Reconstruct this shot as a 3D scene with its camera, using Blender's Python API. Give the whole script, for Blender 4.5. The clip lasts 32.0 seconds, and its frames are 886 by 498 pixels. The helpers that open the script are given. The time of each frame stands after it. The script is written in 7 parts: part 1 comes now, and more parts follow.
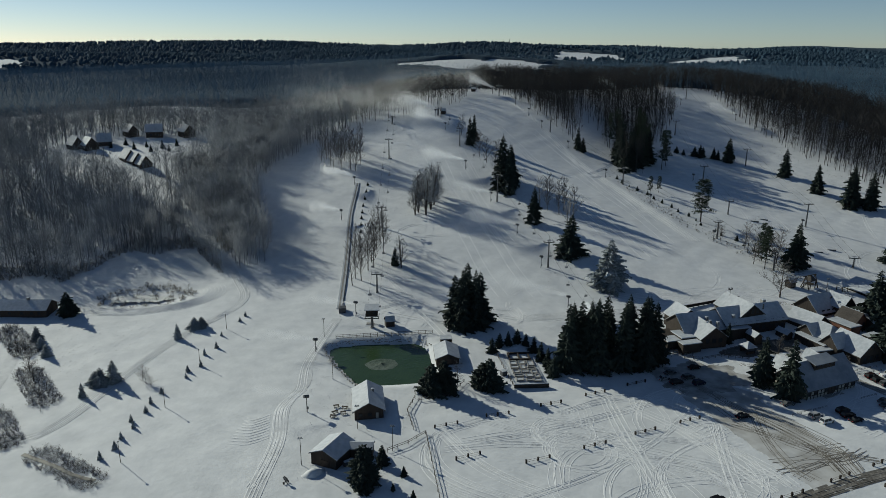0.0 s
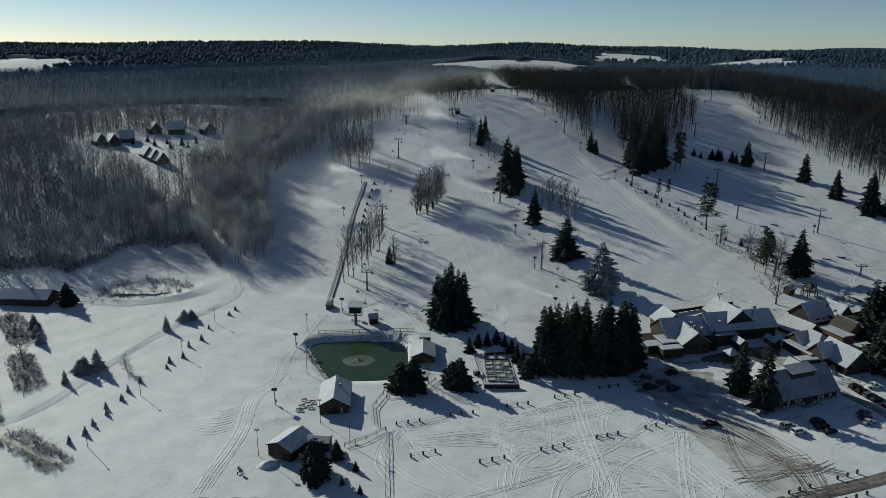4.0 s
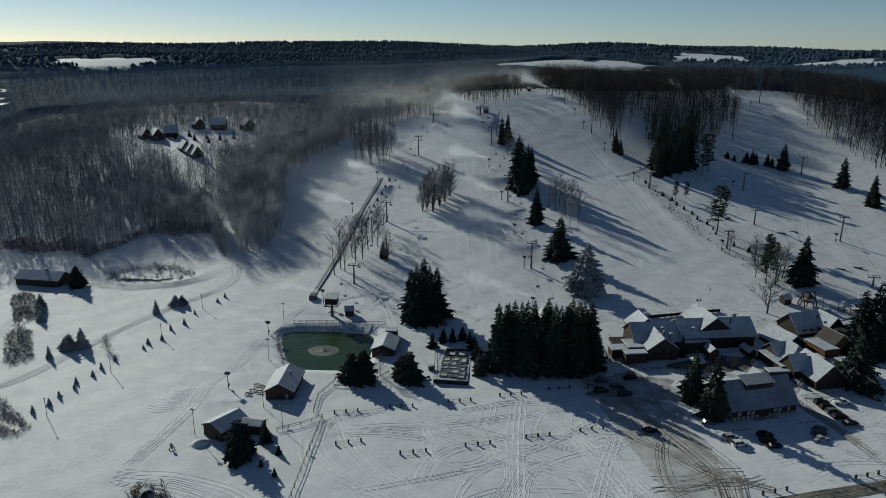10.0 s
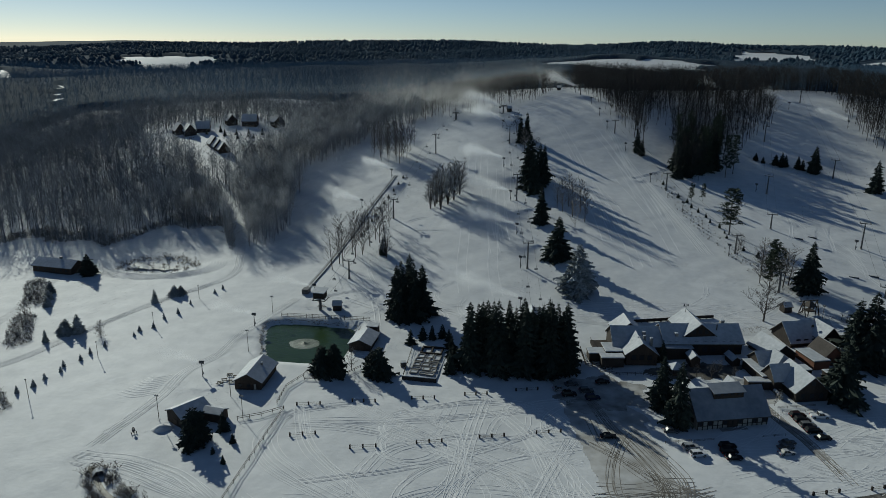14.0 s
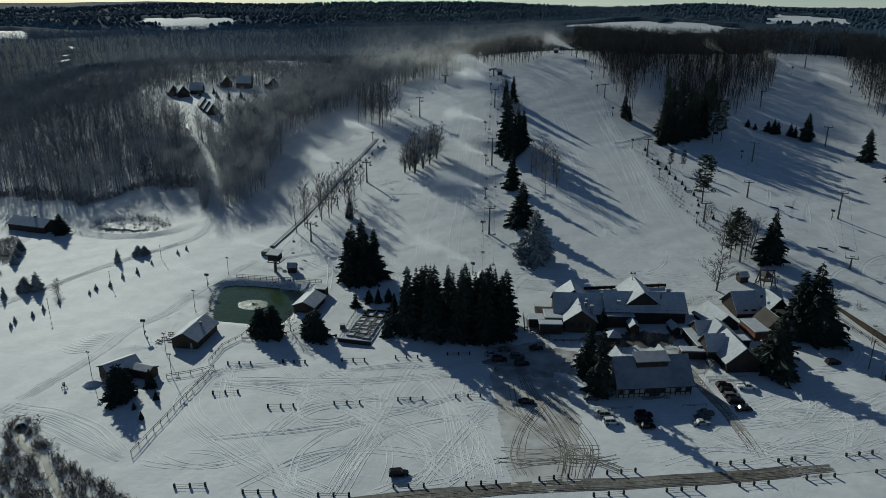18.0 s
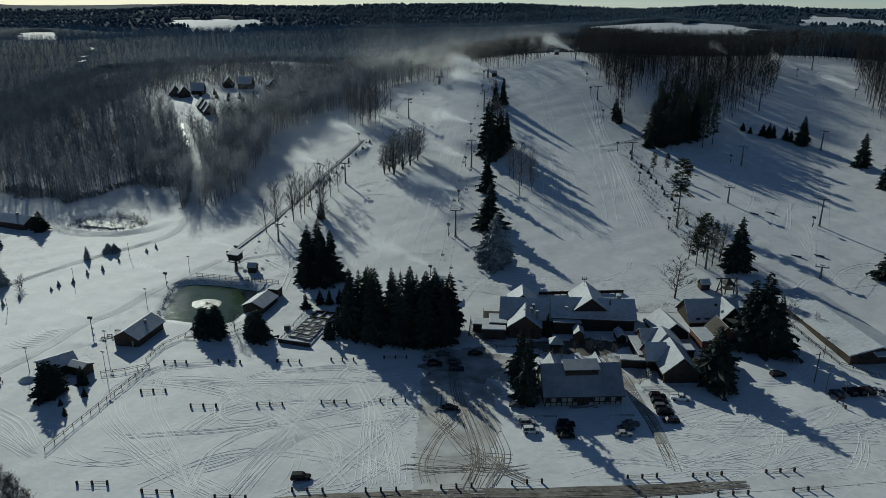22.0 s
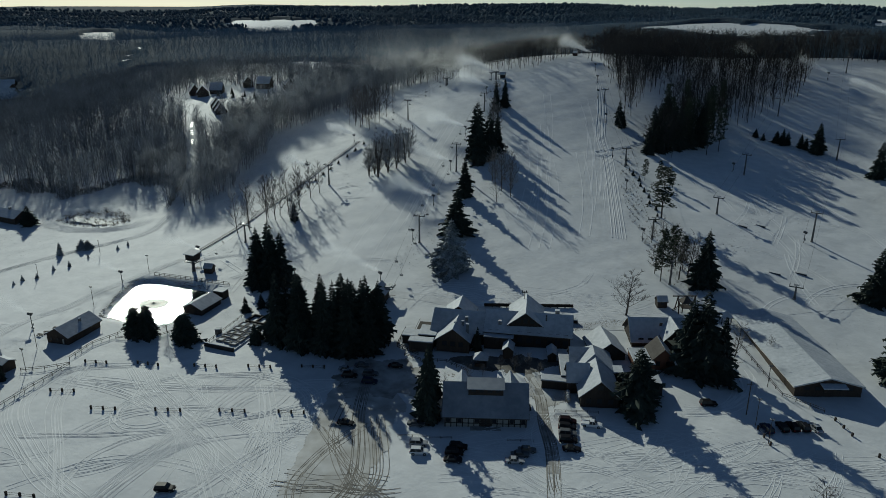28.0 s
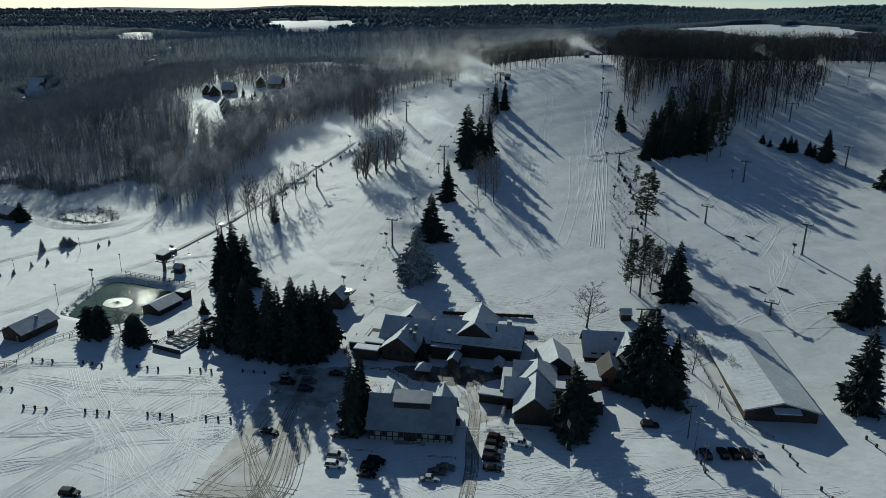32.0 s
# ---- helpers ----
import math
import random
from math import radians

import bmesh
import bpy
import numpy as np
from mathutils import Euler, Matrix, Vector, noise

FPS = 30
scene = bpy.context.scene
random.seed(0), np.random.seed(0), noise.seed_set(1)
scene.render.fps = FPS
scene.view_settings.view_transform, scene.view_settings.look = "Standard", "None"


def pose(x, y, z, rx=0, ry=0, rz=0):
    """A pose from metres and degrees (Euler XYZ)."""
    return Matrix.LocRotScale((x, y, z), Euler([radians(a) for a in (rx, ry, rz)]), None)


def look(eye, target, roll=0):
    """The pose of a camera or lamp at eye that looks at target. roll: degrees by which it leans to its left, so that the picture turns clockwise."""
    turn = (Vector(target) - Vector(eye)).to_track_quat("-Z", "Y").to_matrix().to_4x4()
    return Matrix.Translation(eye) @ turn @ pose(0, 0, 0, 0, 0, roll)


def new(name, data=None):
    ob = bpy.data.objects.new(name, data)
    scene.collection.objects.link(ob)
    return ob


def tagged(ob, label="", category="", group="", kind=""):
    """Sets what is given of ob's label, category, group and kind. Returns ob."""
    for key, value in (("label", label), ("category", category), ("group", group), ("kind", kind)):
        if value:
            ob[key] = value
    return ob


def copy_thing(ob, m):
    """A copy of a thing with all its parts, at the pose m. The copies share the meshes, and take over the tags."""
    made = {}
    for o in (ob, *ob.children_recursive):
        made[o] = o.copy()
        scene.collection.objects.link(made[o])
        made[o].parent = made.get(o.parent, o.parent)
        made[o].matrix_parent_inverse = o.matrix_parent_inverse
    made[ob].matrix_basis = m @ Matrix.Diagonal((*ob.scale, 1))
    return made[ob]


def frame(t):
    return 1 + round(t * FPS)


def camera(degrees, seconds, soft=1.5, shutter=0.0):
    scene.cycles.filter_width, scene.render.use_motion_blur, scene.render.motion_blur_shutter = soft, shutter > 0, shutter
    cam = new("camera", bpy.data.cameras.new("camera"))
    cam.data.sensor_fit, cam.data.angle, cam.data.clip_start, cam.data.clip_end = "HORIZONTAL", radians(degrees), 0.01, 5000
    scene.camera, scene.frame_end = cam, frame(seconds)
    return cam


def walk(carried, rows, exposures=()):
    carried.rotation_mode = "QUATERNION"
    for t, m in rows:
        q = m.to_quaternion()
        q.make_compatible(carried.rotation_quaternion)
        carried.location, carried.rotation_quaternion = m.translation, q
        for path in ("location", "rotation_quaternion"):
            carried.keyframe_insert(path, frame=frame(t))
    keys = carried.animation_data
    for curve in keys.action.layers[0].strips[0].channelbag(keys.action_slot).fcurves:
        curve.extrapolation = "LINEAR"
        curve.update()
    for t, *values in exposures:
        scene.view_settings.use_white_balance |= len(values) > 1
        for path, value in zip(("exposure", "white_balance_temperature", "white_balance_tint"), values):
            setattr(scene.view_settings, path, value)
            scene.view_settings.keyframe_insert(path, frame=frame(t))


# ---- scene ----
# ---- camera ----
cam = camera(64.2, 32.0, 0.6)
PATH = [
    (0, (-46.45, 4.28, 107.75), (-23.59, 194.92, 51.75), 0.33),
    (0.5, (-44.13, 3.86, 107.79), (-22.71, 194.64, 51.70), 0.35),
    (1, (-41.63, 3.47, 107.80), (-21.55, 194.39, 51.72), 0.37),
    (1.5, (-38.98, 3.10, 107.78), (-20.43, 194.20, 51.74), 0.39),
    (2, (-36.19, 2.75, 107.73), (-19.42, 194.00, 51.66), 0.40),
    (2.5, (-33.30, 2.41, 107.67), (-18.28, 193.82, 51.66), 0.42),
    (3, (-30.31, 2.08, 107.59), (-16.82, 193.63, 51.68), 0.43),
    (3.5, (-27.21, 1.75, 107.49), (-15.01, 193.40, 51.59), 0.44),
    (5.5, (-14.08, 0.52, 107.02), (-6.75, 192.50, 51.42), 0.49),
    (6, (-10.75, 0.28, 106.94), (-4.72, 192.30, 51.34), 0.49),
    (6.5, (-7.39, 0.05, 106.87), (-2.86, 192.12, 51.27), 0.50),
    (7, (-4.00, -0.16, 106.82), (-1.42, 191.93, 51.20), 0.50),
    (7.5, (-0.57, -0.37, 106.78), (-0.31, 191.72, 51.09), 0.49),
    (8, (2.88, -0.57, 106.75), (0.79, 191.50, 51.04), 0.48),
    (8.5, (6.36, -0.75, 106.74), (1.98, 191.29, 51.06), 0.46),
    (9, (9.83, -0.89, 106.73), (3.13, 191.10, 51.09), 0.44),
    (9.5, (13.28, -0.95, 106.73), (4.26, 190.90, 50.93), 0.41),
    (10, (16.72, -0.93, 106.72), (5.41, 190.74, 50.76), 0.39),
    (10.5, (20.13, -0.82, 106.71), (6.31, 190.67, 50.67), 0.37),
    (11, (23.54, -0.60, 106.67), (6.89, 190.62, 50.49), 0.35),
    (11.5, (26.95, -0.29, 106.62), (7.61, 190.64, 50.30), 0.34),
    (12, (30.40, 0.11, 106.54), (8.85, 190.79, 50.18), 0.34),
    (12.5, (33.88, 0.56, 106.46), (10.50, 191.07, 50.23), 0.34),
    (13, (37.41, 1.06, 106.37), (12.40, 191.39, 50.27), 0.36),
    (13.5, (40.98, 1.58, 106.28), (14.54, 191.73, 50.18), 0.37),
    (15.5, (55.67, 4.00, 105.99), (26.00, 192.37, 45.69), 0.46),
    (16, (59.37, 4.71, 105.94), (28.97, 191.98, 42.64), 0.48),
    (16.5, (63.07, 5.46, 105.88), (31.89, 191.87, 40.46), 0.49),
    (17, (66.77, 6.25, 105.83), (34.60, 192.34, 39.99), 0.50),
    (17.5, (70.47, 7.06, 105.77), (37.05, 192.98, 40.05), 0.50),
    (18, (74.13, 7.90, 105.71), (39.27, 193.57, 40.03), 0.49),
    (18.5, (77.74, 8.76, 105.66), (41.45, 194.17, 40.02), 0.48),
    (19, (81.30, 9.66, 105.60), (43.78, 194.81, 39.93), 0.47),
    (19.5, (84.81, 10.60, 105.55), (46.24, 195.55, 39.95), 0.46),
    (20, (88.32, 11.60, 105.52), (48.73, 196.38, 40.02), 0.45),
    (20.5, (91.85, 12.68, 105.50), (51.15, 197.24, 40.08), 0.44),
    (21, (95.43, 13.84, 105.49), (53.57, 198.16, 40.12), 0.42),
    (21.5, (99.06, 15.10, 105.50), (56.11, 199.19, 40.19), 0.41),
    (22, (102.74, 16.45, 105.52), (58.80, 200.30, 40.19), 0.40),
    (22.5, (106.44, 17.90, 105.53), (61.53, 201.46, 40.04), 0.39),
    (23, (110.14, 19.45, 105.54), (64.14, 202.72, 40.00), 0.37),
    (23.5, (113.78, 21.07, 105.54), (66.50, 204.07, 40.17), 0.36),
    (24, (117.31, 22.75, 105.53), (68.69, 205.40, 40.16), 0.35),
    (24.5, (120.73, 24.46, 105.53), (70.69, 206.72, 40.12), 0.34),
    (25, (124.02, 26.19, 105.53), (72.28, 207.98, 40.15), 0.33),
    (25.5, (127.20, 27.94, 105.54), (73.55, 209.24, 40.34), 0.31),
    (27.5, (139.05, 34.95, 105.63), (79.40, 214.36, 40.43), 0.27),
    (28, (142.09, 36.77, 105.63), (80.96, 215.63, 40.28), 0.25),
    (28.5, (145.18, 38.64, 105.62), (82.58, 217.04, 40.40), 0.24),
    (29, (148.30, 40.55, 105.60), (84.28, 218.48, 40.47), 0.24),
    (29.5, (151.45, 42.49, 105.56), (86.04, 219.90, 40.38), 0.24),
    (30, (154.60, 44.49, 105.53), (87.83, 221.38, 40.34), 0.24),
    (30.5, (157.76, 46.53, 105.49), (89.62, 222.94, 40.38), 0.25),
    (31, (160.91, 48.65, 105.48), (91.40, 224.51, 40.37), 0.26),
    (31.5, (164.05, 50.83, 105.48), (93.17, 226.12, 40.30), 0.27),
    (32, (167.16, 53.08, 105.50), (94.94, 227.82, 40.30), 0.29),
]
walk(cam, [(t, look(eye, target, roll)) for t, eye, target, roll in PATH], [(0, -0.22, 5950, 4), (6, -0.28, 5900, 4), (13, -0.5, 5800, 3), (19, -0.51, 5740, 1), (24, -0.49, 5720, 1), (28, -0.6, 5700, 0), (30, -0.47, 5690, 0), (32, -0.18, 5690, 0)])

# ---- light: a low winter sun behind the hill, clear sky ----
SUN_AZ, SUN_EL = 42.0, 23.0
world = bpy.data.worlds.new("winter_sky")
scene.world = world
world.use_nodes = True
wn = world.node_tree.nodes
sky = wn.new("ShaderNodeTexSky")
sky.sky_type = "NISHITA"
sky.sun_disc = False
sky.sun_elevation = radians(SUN_EL)
sky.sun_rotation = radians(-SUN_AZ)
sky.altitude = 300
sky.air_density, sky.dust_density, sky.ozone_density = 0.6, 0.12, 0.9
world.node_tree.links.new(sky.outputs[0], wn["Background"].inputs[0])
wn["Background"].inputs[1].default_value = 0.068
sun_way = Vector((-math.sin(radians(SUN_AZ)) * math.cos(radians(SUN_EL)), math.cos(radians(SUN_AZ)) * math.cos(radians(SUN_EL)), math.sin(radians(SUN_EL))))
sun = new("sun", bpy.data.lights.new("sun", "SUN"))
sun.data.energy, sun.data.angle, sun.data.color = 4.8, radians(0.55), (0.97, 0.91, 0.74)
sun.matrix_world = look(sun_way * 900, (0, 0, 0))

# ---- materials ----


def material(name, color, rough=0.8, second=None, scale=1.0, stretch=(1, 1, 1), bump=0.0, bump_scale=None, metal=0.0, vary=0.0, spec=0.3, coarse=None, island=False):
    """A surface with two scales of noise between two colours, fine relief, and a little variety from object to object."""
    mat = bpy.data.materials.new(name)
    mat.use_nodes = True
    nt = mat.node_tree
    n, link = nt.nodes, nt.links.new
    b = n["Principled BSDF"]
    b.inputs["Roughness"].default_value = rough
    b.inputs["Metallic"].default_value = metal
    b.inputs["Specular IOR Level"].default_value = spec
    geo = n.new("ShaderNodeNewGeometry")
    mp = n.new("ShaderNodeMapping")
    mp.inputs["Scale"].default_value = stretch
    link(geo.outputs["Position"], mp.inputs["Vector"])
    fine = n.new("ShaderNodeTexNoise")
    fine.inputs["Scale"].default_value = scale
    fine.inputs["Detail"].default_value = 6
    link(mp.outputs[0], fine.inputs["Vector"])
    wide = n.new("ShaderNodeTexNoise")
    wide.inputs["Scale"].default_value = coarse or scale * 0.12
    wide.inputs["Detail"].default_value = 3
    link(mp.outputs[0], wide.inputs["Vector"])
    add = n.new("ShaderNodeMath")
    add.operation = "MULTIPLY_ADD"
    add.inputs[1].default_value = 0.5
    link(fine.outputs[0], add.inputs[0])
    half = n.new("ShaderNodeMath")
    half.operation = "MULTIPLY"
    half.inputs[1].default_value = 0.5
    link(wide.outputs[0], half.inputs[0])
    link(half.outputs[0], add.inputs[2])
    ramp = n.new("ShaderNodeMapRange")
    ramp.inputs["From Min"].default_value, ramp.inputs["From Max"].default_value = 0.36, 0.64
    link(add.outputs[0], ramp.inputs["Value"])
    mix = n.new("ShaderNodeMix")
    mix.data_type = "RGBA"
    link(ramp.outputs[0], mix.inputs[0])
    mix.inputs[6].default_value = (*color, 1)
    mix.inputs[7].default_value = (*(second or [min(1, c * 1.15) for c in color]), 1)
    out = mix.outputs[2]
    if vary:
        hsv = n.new("ShaderNodeHueSaturation")
        val = n.new("ShaderNodeMapRange")
        val.inputs["To Min"].default_value, val.inputs["To Max"].default_value = 1 - vary, 1 + vary
        if island:
            link(geo.outputs["Random Per Island"], val.inputs["Value"])
        else:
            info = n.new("ShaderNodeObjectInfo")
            link(info.outputs["Random"], val.inputs["Value"])
        link(val.outputs[0], hsv.inputs["Value"])
        link(out, hsv.inputs["Color"])
        out = hsv.outputs[0]
    link(out, b.inputs["Base Color"])
    if bump:
        bp = n.new("ShaderNodeBump")
        bp.inputs["Strength"].default_value = 1.0
        bp.inputs["Distance"].default_value = bump
        if bump_scale:
            nb = n.new("ShaderNodeTexNoise")
            nb.inputs["Scale"].default_value = bump_scale
            nb.inputs["Detail"].default_value = 5
            link(mp.outputs[0], nb.inputs["Vector"])
            link(nb.outputs[0], bp.inputs["Height"])
        else:
            link(fine.outputs[0], bp.inputs["Height"])
        link(bp.outputs[0], b.inputs["Normal"])
    return mat


SNOW = material("snow", (0.57, 0.585, 0.60), 0.72, (0.72, 0.73, 0.74), 0.22, bump=0.10, bump_scale=0.6, coarse=0.013, spec=0.2)
PACKED = material("packed_snow", (0.50, 0.51, 0.52), 0.8, (0.66, 0.67, 0.68), 0.5, bump=0.06)
TRACK = material("tyre_rut", (0.70, 0.71, 0.72), 0.75, (0.82, 0.825, 0.83), 0.5, bump=0.03, spec=0.2)
GRAVEL = material("wet_gravel", (0.33, 0.318, 0.295), 0.75, (0.60, 0.60, 0.595), 0.22, bump=0.04, coarse=0.09)
MUD = material("bare_mud", (0.065, 0.056, 0.044), 0.75, (0.30, 0.28, 0.25), 0.9, bump=0.03)
ASPHALT = material("wet_road", (0.055, 0.050, 0.043), 0.6, (0.19, 0.178, 0.158), 0.35, bump=0.03, coarse=0.1)
# Darker and bluer than the other roofs; for the gift lodge.
BLUEROOF = material("dark_blue_roof", (0.17, 0.195, 0.235), 0.55, (0.27, 0.295, 0.335), 0.6, bump=0.02, coarse=0.1)
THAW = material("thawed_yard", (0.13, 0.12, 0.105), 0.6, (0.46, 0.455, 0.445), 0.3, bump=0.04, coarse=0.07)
ICYLANE = material("icy_lane", (0.46, 0.47, 0.48), 0.5, (0.64, 0.65, 0.66), 0.4, bump=0.05, spec=0.45)
RIMETWIG = material("rimed_twigs", (0.15, 0.155, 0.162), 0.9, (0.42, 0.43, 0.445), 0.4, vary=0.2)
ICE = material("snowed_ice", (0.55, 0.56, 0.54), 0.65, (0.74, 0.74, 0.72), 0.3, bump=0.05, spec=0.2)
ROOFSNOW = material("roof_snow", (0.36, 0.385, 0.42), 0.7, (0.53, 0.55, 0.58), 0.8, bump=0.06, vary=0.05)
BARK = material("bark", (0.055, 0.047, 0.040), 0.9, (0.115, 0.100, 0.088), 3.0, (1, 1, 0.3), 0.02, vary=0.2)
TWIG = material("bare_twigs", (0.10, 0.092, 0.086), 0.9, (0.26, 0.245, 0.235), 0.4, vary=0.25)
# Grey bark, lightened and cooled to carry the haze over the near woods.
HAZEBARK = material("hazed_woodland_bark", (0.098, 0.106, 0.116), 0.9, (0.31, 0.326, 0.348), 0.16, vary=0.3, island=True, coarse=0.03)
# Shade under the far crowns, and some haze, painted into one sheet's colour.
WOODSHADE = material("painted_wood_shade", (0.030, 0.047, 0.066), 0.95, (0.060, 0.086, 0.114), 0.03, bump=1.0, bump_scale=0.10, coarse=0.004, spec=0.02)
# Near-black bark: the shaded side of the hill trees is in the colour.
SHADEBARK = material("shaded_woodland_bark", (0.017, 0.016, 0.016), 0.9, (0.046, 0.044, 0.043), 0.12, vary=0.35, island=True)
FROST = material("frosted_twigs", (0.22, 0.228, 0.24), 0.85, (0.62, 0.635, 0.66), 0.14, vary=0.3, island=True, coarse=0.03)
# Haze over the far woods is put into these two bluish colours.
FARHAZECANOPY = material("hazy_distant_canopy", (0.026, 0.046, 0.068), 0.95, (0.050, 0.084, 0.118), 0.03, coarse=0.004, spec=0.05)
HAZECANOPY = material("hazy_canopy", (0.080, 0.132, 0.184), 0.95, (0.150, 0.230, 0.305), 0.03, bump=0.25, bump_scale=0.10, coarse=0.004, spec=0.05)
NEEDLE = material("spruce_needles", (0.016, 0.024, 0.019), 0.85, (0.038, 0.050, 0.040), 0.8, vary=0.2, spec=0.2)
PINE = material("pine_needles", (0.024, 0.038, 0.024), 0.8, (0.055, 0.072, 0.048), 0.8, vary=0.2, spec=0.2)
# Pale grey needles: haze before the little spruces is put into the colour.
HAZEDUSTED = material("hazed_dusted_needles", (0.11, 0.125, 0.12), 0.85, (0.42, 0.44, 0.45), 2.0, vary=0.25)
RIME = material("rimed_needles", (0.05, 0.066, 0.06), 0.8, (0.44, 0.47, 0.49), 1.3, vary=0.1)
CREEKBRUSH = material("brown_creek_brush", (0.045, 0.034, 0.028), 0.9, (0.21, 0.185, 0.165), 0.35, vary=0.35, island=True, coarse=0.12)
BANKBRUSH = material("frosty_brush", (0.10, 0.092, 0.085), 0.9, (0.38, 0.37, 0.36), 0.4, vary=0.3, island=True)
BRUSH = material("dry_brush", (0.08, 0.066, 0.054), 0.9, (0.36, 0.35, 0.335), 0.3, vary=0.3, island=True)
REED = material("dry_reeds", (0.17, 0.15, 0.12), 0.9, (0.42, 0.38, 0.32), 0.5, vary=0.3, island=True)
DARKWOOD = material("dark_timber", (0.026, 0.021, 0.018), 0.85, (0.052, 0.041, 0.033), 2.0, (1, 1, 0.2), 0.02, vary=0.15)
BROWNWOOD = material("brown_boards", (0.042, 0.031, 0.024), 0.85, (0.075, 0.055, 0.041), 1.5, (3, 3, 0.3), 0.02, vary=0.1)
REDWOOD = material("russet_boards", (0.13, 0.055, 0.034), 0.8, (0.18, 0.082, 0.05), 1.5, (3, 3, 0.3), 0.02)
PLASTER = material("cream_plaster", (0.30, 0.28, 0.24), 0.85, (0.40, 0.375, 0.325), 0.9, bump=0.01)
STEEL = material("galvanised_steel", (0.20, 0.21, 0.22), 0.5, (0.30, 0.31, 0.32), 4.0, metal=0.7, spec=0.5)
DARKSTEEL = material("painted_dark_steel", (0.035, 0.038, 0.042), 0.5, (0.07, 0.072, 0.078), 4.0, spec=0.5)
TINROOF = material("ribbed_metal_roof", (0.45, 0.45, 0.44), 0.45, (0.62, 0.62, 0.61), 0.4, (1, 1, 1), metal=0.2)
POST = material("weathered_post", (0.045, 0.037, 0.030), 0.85, (0.10, 0.085, 0.07), 3.0, (1, 1, 0.2), vary=0.2)
STONE = material("grey_stone", (0.20, 0.19, 0.175), 0.85, (0.34, 0.33, 0.31), 1.5, bump=0.03, vary=0.15)
RUBBER = material("tyre_rubber", (0.018, 0.018, 0.019), 0.8)
CHROME = material("alloy_rim", (0.42, 0.42, 0.43), 0.3, metal=0.9)
COPPER = material("dark_shingles", (0.045, 0.038, 0.034), 0.85, (0.08, 0.07, 0.062), 1.5, bump=0.03)


def paint(name, color):
    mat = material(name, color, 0.4, spec=0.05, scale=0.8)
    return mat


PAINTS = [paint("black_car_paint", (0.012, 0.012, 0.014)), paint("white_car_paint", (0.62, 0.63, 0.64)), paint("grey_car_paint", (0.11, 0.115, 0.12)),
          paint("silver_car_paint", (0.32, 0.33, 0.35)), paint("maroon_car_paint", (0.016, 0.007, 0.008)), paint("navy_car_paint", (0.014, 0.022, 0.05))]
GLASS = material("window_glass", (0.02, 0.024, 0.028), 0.28, spec=0.25)
LAMPGLASS = material("headlamp_glass", (0.5, 0.5, 0.5), 0.45, spec=0.4)
REDGLASS = material("tail_lamp_glass", (0.25, 0.01, 0.01), 0.2, spec=0.6)

WATER = material("pond_water", (0.026, 0.050, 0.018), 0.09, (0.040, 0.068, 0.028), 0.2, bump=0.09, bump_scale=1.2, spec=0.25)
FLAKE = material("airborne_snow", (0.80, 0.82, 0.85), 0.9, spec=0.1)
flake_nodes = FLAKE.node_tree.nodes
thin = flake_nodes.new("ShaderNodeBsdfTranslucent")
thin.inputs[0].default_value = (0.85, 0.87, 0.90, 1)
blend = flake_nodes.new("ShaderNodeMixShader")
blend.inputs[0].default_value = 0.7
FLAKE.node_tree.links.new(flake_nodes["Principled BSDF"].outputs[0], blend.inputs[1])
FLAKE.node_tree.links.new(thin.outputs[0], blend.inputs[2])
sheer = flake_nodes.new("ShaderNodeMixShader")
sheer.inputs[0].default_value = 0.5
FLAKE.node_tree.links.new(flake_nodes.new("ShaderNodeBsdfTransparent").outputs[0], sheer.inputs[2])
FLAKE.node_tree.links.new(blend.outputs[0], sheer.inputs[1])
FLAKE.node_tree.links.new(sheer.outputs[0], flake_nodes["Material Output"].inputs[0])
MIST = FLAKE.copy()
MIST.name = "fine_ice_mist"
MIST.node_tree.nodes["Translucent BSDF"].inputs[0].default_value = (0.85, 0.85, 0.84, 1)
rime_nodes = FROST.node_tree.nodes
glow = rime_nodes.new("ShaderNodeBsdfTranslucent")
glow.inputs[0].default_value = (0.24, 0.25, 0.27, 1)
rime_mix = rime_nodes.new("ShaderNodeMixShader")
rime_mix.inputs[0].default_value = 0.5
FROST.node_tree.links.new(rime_nodes["Principled BSDF"].outputs[0], rime_mix.inputs[1])
FROST.node_tree.links.new(glow.outputs[0], rime_mix.inputs[2])
FROST.node_tree.links.new(rime_mix.outputs[0], rime_nodes["Material Output"].inputs[0])
FOAM = material("aerated_water", (0.04, 0.065, 0.04), 0.45, (0.17, 0.20, 0.165), 1.1, bump=0.25, bump_scale=1.5)

# ---- mesh helpers ----


